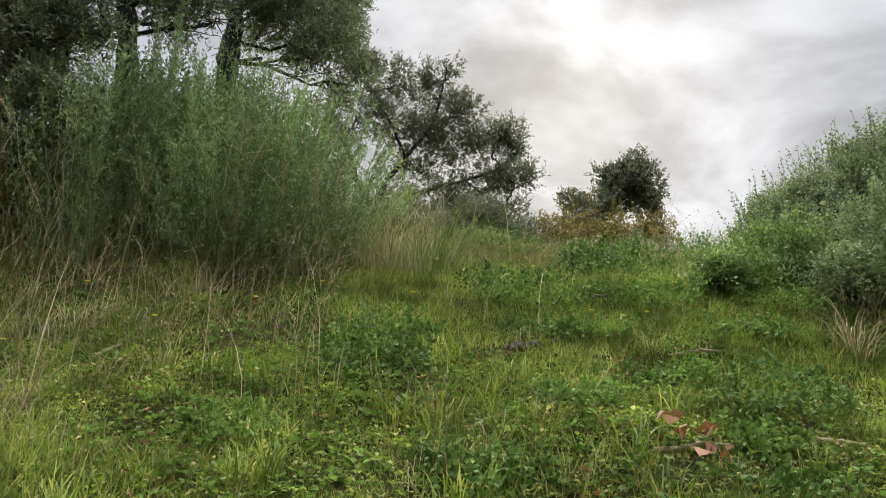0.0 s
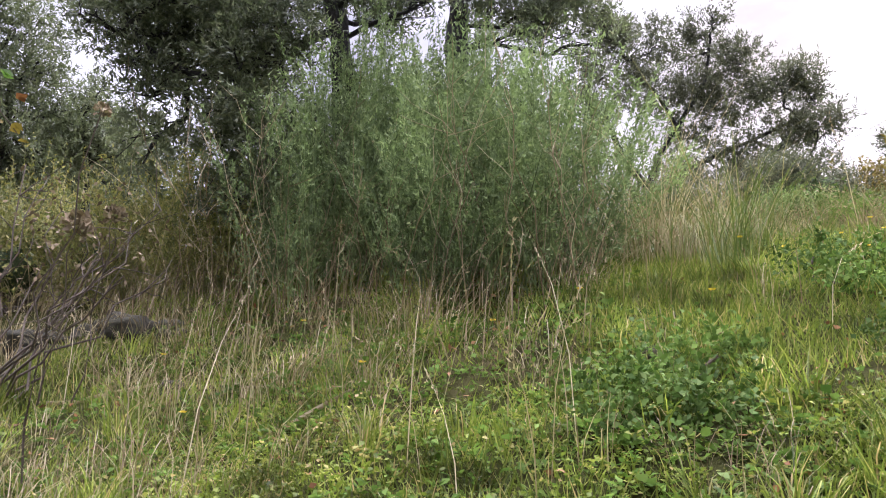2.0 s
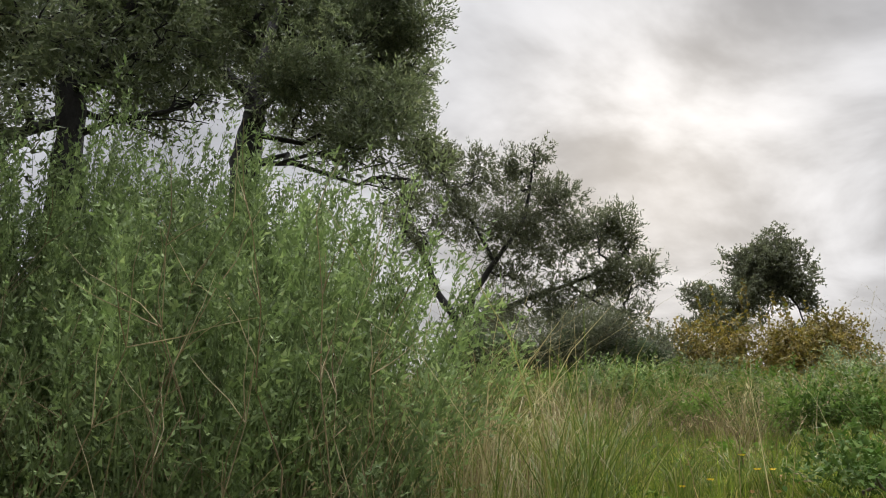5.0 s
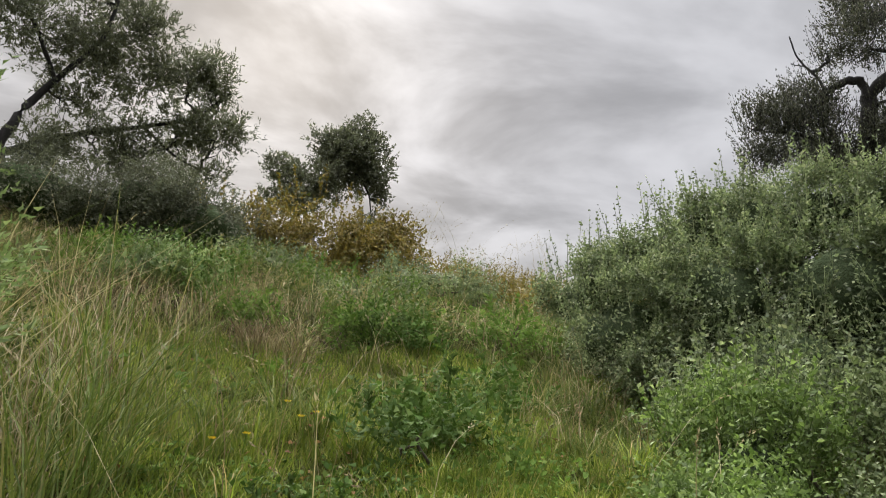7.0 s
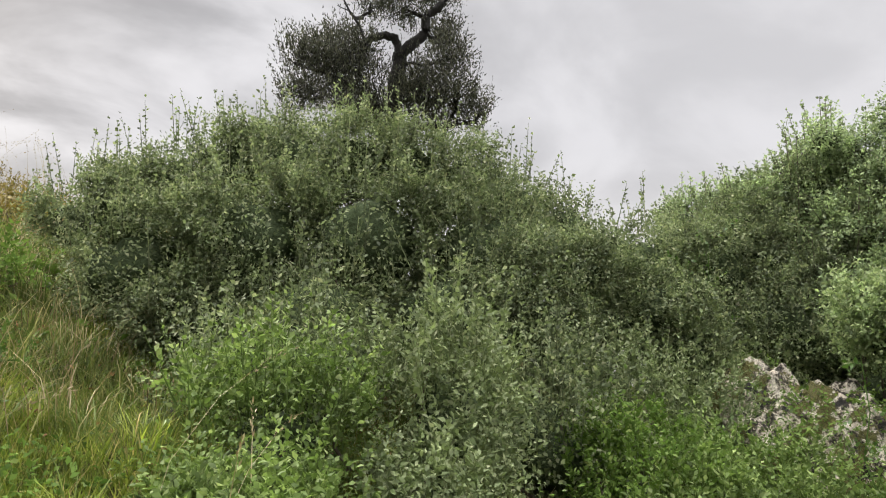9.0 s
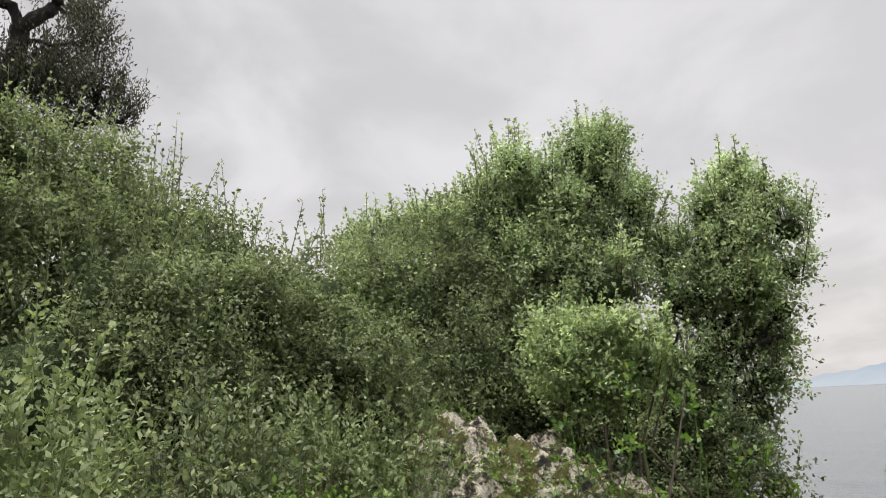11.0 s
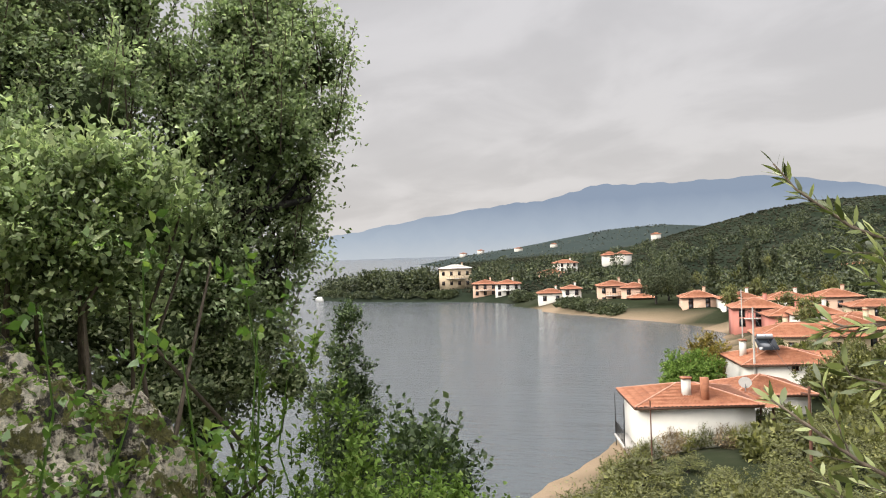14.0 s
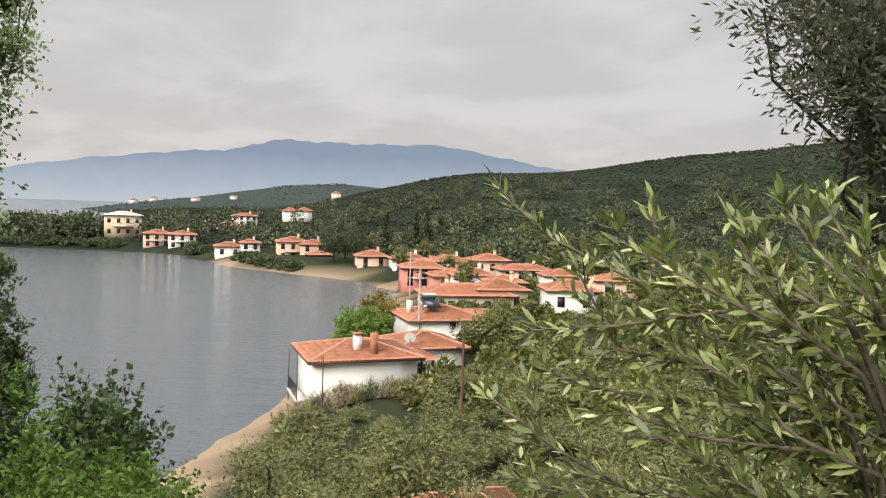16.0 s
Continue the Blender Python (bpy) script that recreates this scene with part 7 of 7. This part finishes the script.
village_house(82.5, -115.5, 2.2, 222, 9.0, 8.0, 5.2, 2.2, M_PINK, 2, "se", "salmon-pink two-storey house with tiled roof")
village_house(74.5, -112.5, 2.3, 226, 8.0, 7.0, 3.8, 1.8, M_PINK, 1, "s", "low pink house with tiled roof")
village_house(69.5, -111.5, 2.6, 222, 8.0, 7.0, 4.2, 2.0, M_WHITE, 1, "s", "white house with shallow tiled roof")
village_house(61.0, -107.5, 2.8, 220, 7.0, 6.0, 3.4, 1.6, M_CREAM, 1, "s", "cream cottage with tiled roof")
village_house(100.5, -137.0, 2.2, 225, 9.0, 8.0, 4.6, 2.0, M_WHITE, 2, "s", "white house with tiled roof")
village_house(110.5, -136.5, 2.4, 225, 8.0, 7.0, 4.4, 2.0, M_PEACH, 2, "s", "peach house with tiled roof")
village_house(90.0, -137.0, 2.4, 225, 10.0, 8.0, 4.6, 2.0, M_WHITE, 2, "s", "white house with wide tiled roof")
village_house(83.0, -142.0, 3.0, 225, 9.0, 8.0, 4.4, 2.0, M_PEACH, 1, "s", "peach house with tiled roof")
village_house(70.0, -133.0, 3.0, 222, 12.0, 7.0, 3.2, 1.6, M_CREAM, 1, "s", "long low house with tiled roof")
village_house(58.0, -124.0, 3.0, 218, 8.0, 7.0, 3.6, 1.7, M_WHITE, 1, "s", "white cottage with tiled roof among trees")
village_house(46.0, -118.0, 3.4, 214, 8.0, 7.0, 3.6, 1.7, M_PEACH, 1, "s", "cottage with tiled roof in the trees")
village_house(145.5, -147.5, 1.9, 228, 8.0, 8.0, 6.0, 1.9, M_PEACH, 2, "se", "peach two-storey waterfront house")
village_house(140.0, -149.5, 1.9, 228, 7.0, 7.0, 5.4, 1.8, M_PEACH, 2, "se", "peach waterfront house with balcony")
village_house(134.5, -146.0, 1.8, 228, 6.0, 5.0, 2.6, 1.3, M_WOOD, 1, "", "small open waterfront pavilion with tiled roof")
village_house(161.5, -140.0, 1.9, 230, 7.0, 6.0, 3.6, 1.6, M_WHITE, 1, "s", "low waterfront house with tiled roof")
village_house(156.5, -143.0, 1.9, 230, 5.0, 6.0, 5.0, 1.4, M_WHITE, 2, "s", "narrow white waterfront house")
village_house(203.5, -149.5, 2.3, 232, 8.0, 8.0, 5.0, 1.8, M_PEACH, 2, "se", "two-storey waterfront house with balcony")
village_house(195.0, -152.0, 2.3, 232, 8.0, 8.0, 5.0, 1.8, M_WHITE, 2, "se", "white two-storey waterfront house with balcony")
village_house(226.0, -199.0, 5.0, 228, 10.0, 8.0, 3.4, 2.0, M_PEACH, 1, "s", "house with tiled roof among trees")
village_house(236.0, -216.0, 7.5, 228, 10.0, 8.0, 4.6, 1.8, M_WHITE, 2, "s", "white house above the trees")
village_house(123.0, -227.5, 7.0, 220, 7.0, 6.0, 3.2, 1.4, M_WHITE, 1, "s", "small white house at the hill's foot")
house(231.0, -157.0, 3.4, 235, 11.5, 9.0, 7.0, 1.3, M_CREAM, "large pale hotel with grey hipped roof", storeys=2, windows="se", lap=1.5, roof_mat=M_CONC, balcony=True)
for brg, r, w in [(139.9, 640, 7.0), (136.6, 340, 6.0), (137.6, 335, 6.0), (125.9, 1130, 10.0), (130.0, 1090, 11.0), (132.6, 1080, 9.0), (127.2, 1130, 9.0)]:
    x, y = 3 + r * math.sin(radians(brg)), 4.3 + r * math.cos(radians(brg))
    house(x, y, float(land(x, y)) + 0.4, 180 - brg + 10, w, w * 0.8, 4.2, 1.5, M_WHITE, "white hillside villa with tiled roof", lap=1.6, chimney=None, windows="s")
house(17.0, -20.2, 1.8, 232, 5.2, 4.6, 2.5, 1.2, M_WHITE, "low house with orange tiled roof among olive trees", chimney=None, lap=0.45)


# ---------------------------------------------------------------- groves and woods
rng = np.random.default_rng(21)
def grove_tree(n, k, leaf, label):
    rs = [lob(0, 0, 2.3, 1.2, 1.2, 1.1), lob(0.7, 0.3, 1.9, 0.9, 0.9, 0.9), lob(-0.7, -0.4, 2.0, 0.9, 0.8, 0.9), lob(0.1, 0.5, 3.0, 0.8, 0.8, 0.7)]
    rs = [tuple(np.array(q) + np.array([*rng.normal(0, 0.2, 3), 0, 0, 0])) for q in rs]
    return tree("olive_tree", (0, 0, 0), (0, 0, 1.2), rs, label, "tree", "grove olive trees", n=n, k=k, leaf=leaf, width=leaf * 0.3, twig=0.5, up=1.1, gaps=0.25, radius=0.13, limbs=1, core=int(n * 0.7), core_size=leaf * 1.6, leaf_mat=M_GROVE)


near_kinds = [grove_tree(520, 5, 0.145, "olive tree with dense grey-green crown in a grove") for i in range(3)]
mid_kinds = [grove_tree(420, 4, 0.2, "rounded olive tree in a grove near the beach") for i in range(3)]
far_kinds = [grove_tree(150, 4, 0.4, "distant olive tree between the village houses") for i in range(3)]
HOUSES = [o for o in scene.objects if o.name.startswith("house") and o.parent is None]
spots = [(o.location.x, o.location.y) for o in HOUSES]
placed = []


def try_tree(kinds, x, y, gap, scale, clear=6.5, flat=1.0):
    if float(coast_distance(x, y)) < 6.5 or any(math.hypot(x - a, y - b) < gap for a, b in placed):
        return
    if any(math.hypot(x - a, y - b) < clear for a, b in spots):
        return
    # the grove's edge towards the beach runs slantwise down the slope
    r, brg = math.hypot(x - 3, y - 4.3), math.degrees(math.atan2(x - 3, y - 4.3))
    brg -= math.degrees(0.7 * scale / r)
    if r < 60 and brg < 148 and (float(land(x, y)) + 3.3 * scale * flat - 16) / r > math.tan(radians(np.interp(brg, [128, 132.4, 134, 137.6, 146.2, 149, 153, 157, 160], [-23, -20.6, -17.7, -13.7, -13.6, -11.9, -10.4, -8.6, -7.5]))):
        return
    placed.append((x, y))
    i = len(placed) % 3
    m = pose(x, y, float(land(x, y)) - 0.1, 0, 0, rng.uniform(0, 360)) @ Matrix.Diagonal((scale, scale, scale * flat * rng.uniform(0.85, 1.1), 1))
    if kinds[i].get("placed"):
        copy_thing(kinds[i], m)
    else:
        kinds[i].matrix_basis = m
        kinds[i]["placed"] = 1


for q in range(5000):
    b, r = radians(rng.uniform(132, 180)), 21 + 40 * rng.random() ** 0.7
    if len(placed) < 185:
        try_tree(near_kinds if r < 33 else mid_kinds, 3 + r * math.sin(b), 4.3 + r * math.cos(b), 2.5, rng.uniform(0.8, 1.2), 4.4, rng.uniform(0.8, 1.15) if r < 30 else rng.uniform(0.6, 0.95))
for q in range(1500):
    b, r = radians(rng.uniform(138, 182)), 56 + 184 * rng.random() ** 1.6
    if len(placed) < 280:
        try_tree(far_kinds, 3 + r * math.sin(b), 4.3 + r * math.cos(b), 4.2, rng.uniform(0.9, 1.5) if r > 115 else rng.uniform(0.5, 0.8), 6.0)


def clump_trees(spec):
    """Far broad-leaved trees, joined: (x, y, z, radius, height) each."""
    items = []
    for x, y, z, r, h in spec:
        lobes = [lob(x, y, z + h * 0.6, r, r, h * 0.42), lob(x + r * 0.5, y, z + h * 0.45, r * 0.7, r * 0.7, h * 0.35), lob(x - r * 0.4, y + r * 0.3, z + h * 0.5, r * 0.7, r * 0.7, h * 0.35)]
        P, d = in_lobes(lobes, 230, 0.35, 0.1, 0.3)
        items.append(slivers(P, d + rng.normal(0, 0.6, P.shape), 0.2 * r + 0.25, 0.14 * r + 0.15))
    return merged(items)


spec = []
for q in range(150):                                   # pines and scrub on the point
    t = rng.random()
    x, y = 205 + 84 * t + rng.normal(0, 3), -158 + 24 * t + rng.normal(0, 6)
    facing = abs(math.degrees(math.atan2(x - 3, y - 4.3)) - 125.3) < 1.7 and math.hypot(x, y) < 279     # open ground before the hotel
    if float(coast_distance(x, y)) > 4 and not facing and all(math.hypot(x - a, y - b) > 7.5 for a, b in spots):
        spec.append((x, y, float(land(x, y)) - 0.5, rng.uniform(2.2, 4.6), rng.uniform(4, 10.5) * (1 - 0.35 * t)))
stuff("point_trees", clump_trees(spec), M_WOODS, "dark pines and shrubs on the low point", "trees")
spec = []
for q in range(330):
    b, r = radians(rng.uniform(127, 178)), rng.uniform(150, 420)
    x, y = 3 + r * math.sin(b), 4.3 + r * math.cos(b)
    if float(coast_distance(x, y)) > 14 and all(math.hypot(x - a, y - b) > 9 for a, b in spots):
        spec.append((x, y, float(land(x, y)) - 0.5, rng.uniform(2.0, 4.2), rng.uniform(3.5, 8)))
low = []
for q in range(420):
    b, r = radians(rng.uniform(145, 178)), rng.uniform(46, 150)
    x, y = 3 + r * math.sin(b), 4.3 + r * math.cos(b)
    if float(coast_distance(x, y)) > 12 and all(math.hypot(x - a, y - b2) > 5.5 for a, b2 in spots):
        low.append((x, y, float(land(x, y)) - 0.3, rng.uniform(0.8, 1.7), rng.uniform(1.0, 2.4)))
stuff("garden_shrubs", clump_trees(low), M_GROVE, "low olive shrubs and garden bushes among the houses", "shrubs")
stuff("village_trees", clump_trees(spec), M_WOODS, "dark trees behind the waterfront houses", "trees")
for x, y, r, h, mat, lab in [(52.0, -58.5, 2.6, 5.2, M_HERB, "bright green broad-leaved tree by the beach"), (124.0, -139.0, 3.2, 8.5, M_WOODS, "tall dark trees by the far beach"), (119.0, -141.0, 3.0, 9.0, M_WOODS, "tall dark trees by the far beach"),
                             (55.0, -66.0, 2.0, 6.0, M_AUTUMN, "half-bare tree with thin yellow leaves"), (38.0, -60.0, 2.6, 3.6, M_GROVE, "rounded tree behind the houses")]:
    z = float(land(x, y))
    tree("broadleaf_tree", (x, y, z), (x, y, z + h * 0.35), [lob(x, y, z + h * 0.62, r, r, h * 0.38), lob(x + r * 0.5, y, z + h * 0.45, r * 0.7, r * 0.7, h * 0.3), lob(x - r * 0.5, y + r * 0.3, z + h * 0.5, r * 0.7, r * 0.7, h * 0.32)],
         lab, "tree", "village trees", leaf_mat=mat, n=900, k=8, leaf=0.28, width=0.16, twig=0.6, gaps=0.2 if mat is not M_AUTUMN else 0.7, radius=0.2, core=900 if mat is not M_AUTUMN else 0, core_size=0.4)
for x, y, h in [(121.5, -157.0, 11), (115.5, -162.0, 10.5), (113.0, -163.5, 11), (110.0, -165, 9.5)]:
    z = float(land(x, y))
    tree("cypress_tree", (x, y, z), (x, y, z + h * 0.4), [lob(x, y, z + h * (0.2 + 0.2 * i), 1.1 * (1.25 - 0.2 * i), 1.1 * (1.25 - 0.2 * i), h * 0.16) for i in range(5)], "tall dark columnar cypress in the village", "tree", "village cypresses",
         leaf_mat=M_WOODS, n=500, k=6, leaf=0.5, width=0.3, twig=0.5, up=0.8, gaps=0.0, radius=0.2, limbs=1, core=500, core_size=0.6)


def hill_scrub(n, r0, r1):
    """Round bushes all over the hills, joined."""
    v0 = np.array([(1, 0, 0), (0, 1, 0), (-1, 0, 0), (0, -1, 0), (0, 0, 1), (0, 0, -1)], float)
    f0 = np.array([(0, 1, 4), (1, 2, 4), (2, 3, 4), (3, 0, 4), (1, 0, 5), (2, 1, 5), (3, 2, 5), (0, 3, 5)])
    b, r = np.radians(rng.uniform(122, 186, n)), r0 * np.exp(rng.random(n) * math.log(r1 / r0))
    x, y = 3 + r * np.sin(b), 4.3 + r * np.cos(b)
    k = (coast_distance(x, y) > 8) & (field(x, y, 0.02, 21) > -0.9)
    x, y, r = x[k], y[k], r[k]
    s = rng.uniform(0.4, 1.2, len(x)) * (0.45 + r / 1000)
    V = v0[None] * s[:, None, None] * [1, 1, 0.75] * rng.uniform(0.5, 1.4, (len(x), len(v0), 1))
    V = V + np.stack([x, y, land(x, y) + s * 0.25], -1)[:, None]
    F = f0[None] + (np.arange(len(x)) * len(v0))[:, None, None]
    return V.reshape(-1, 3), F.reshape(-1, 3)


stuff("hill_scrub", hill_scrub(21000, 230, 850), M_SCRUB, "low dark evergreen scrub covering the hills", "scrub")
stuff("headland_scrub", hill_scrub(4000, 850, 1450), M_SCRUB_FAR, "scrub on the far headland, haze greyed into its colour", "scrub")
spec = []
for q in range(2200):
    x, y = rng.uniform(126, 292), rng.uniform(-165, -118)
    if 0.8 < float(coast_distance(x, y)) < 4.5 and all(math.hypot(x - a, y - b) > 10 for a, b in spots):
        spec.append((x, y, float(land(x, y)) - 0.3, rng.uniform(0.9, 1.8), rng.uniform(1.2, 2.6)))
stuff("shore_shrubs", clump_trees(spec), M_WOODS, "dark shrubs along the rocky shore", "shrubs")

# dry brush along the beach house's wall
for q in range(9):
    x, y = 39.9 - 0.62 * q + rng.uniform(-0.3, 0.3), -34.6 - 0.8 * q + rng.uniform(-0.3, 0.3)
    z, h = float(land(x, y)), rng.uniform(0.9, 1.6)
    bush("low_shrub", on(x, y), [lob(x, y, z + h * 0.5, 0.8, 0.8, h * 0.5)], "dry grey-green brush before a white wall", group="beach brush", mat=(M_GROVE, M_STALK, M_BROOM_Y)[q % 3], n=260, k=8, leaf=0.12, width=0.04, twig=0.5, spikes=14, spike=0.6, tri=True, core=120, core_size=0.2, hull=0, clear=False)
# poles, wires and boats
for x, y, h, lab in [(36.4, -34.6, 4.2, "thin dark pole beside the beach house"), (27.6, -38.0, 5.4, "rusty brown utility pole in the grove"), (46.8, -61.5, 7.5, "slim pale mast behind the houses"), (80.0, -108.0, 8.0, "tall pale pole by the beach")]:
    p = thing("utility_pole", on(x, y), lab, "pole", "poles")
    part("shaft", tube([on(x, y, -0.3), on(x, y, h)], [0.05, 0.04] if h < 5 else [0.11, 0.08], 8), M_RUST if h < 6 else M_CONC, p, smooth=True)
    part("crossarm", box(x - 0.5, x + 0.5, y - 0.04, y + 0.04, on(x, y)[2] + h - 0.5, on(x, y)[2] + h - 0.4), M_RUST, p)
wire = [(np.array(on(27.6, -38.0, 5.0)) * (1 - t) + np.array(on(46.8, -61.5, 6.9)) * t) - [0, 0, 1.6 * t * (1 - t)] for t in np.linspace(0, 1, 14)]
tagged(new("cable", mesh_of("cable", *tube(wire, [0.015] * 14, 4), M_DARKMETAL)), "thin dark overhead cable between poles", "cable")
boat = thing("boat", (262.0, -117.5, 0.0), "small white boat moored off the point", "boat")
u = np.linspace(-1, 1, 9)
hull = np.array([[(3.2 * a, s * (1.1 * (1 - abs(a) ** 2.5) + 0.02) * (0.6 if lv == 0 else 1), -0.3 if lv == 0 else 0.75 + 0.2 * a * a) for a in u] for s, lv in ((1, 1), (1, 0), (-1, 0), (-1, 1))]).reshape(-1, 3)
j = np.arange(36).reshape(4, 9)
part("hull", (hull, np.stack([j[:-1, :-1], j[:-1, 1:], j[1:, 1:], j[1:, :-1]], -1).reshape(-1, 4)), M_BOAT, boat, world=False)
part("cabin", box(-1.2, 0.8, -0.6, 0.6, 0.3, 1.5), M_BOAT, boat, world=False)
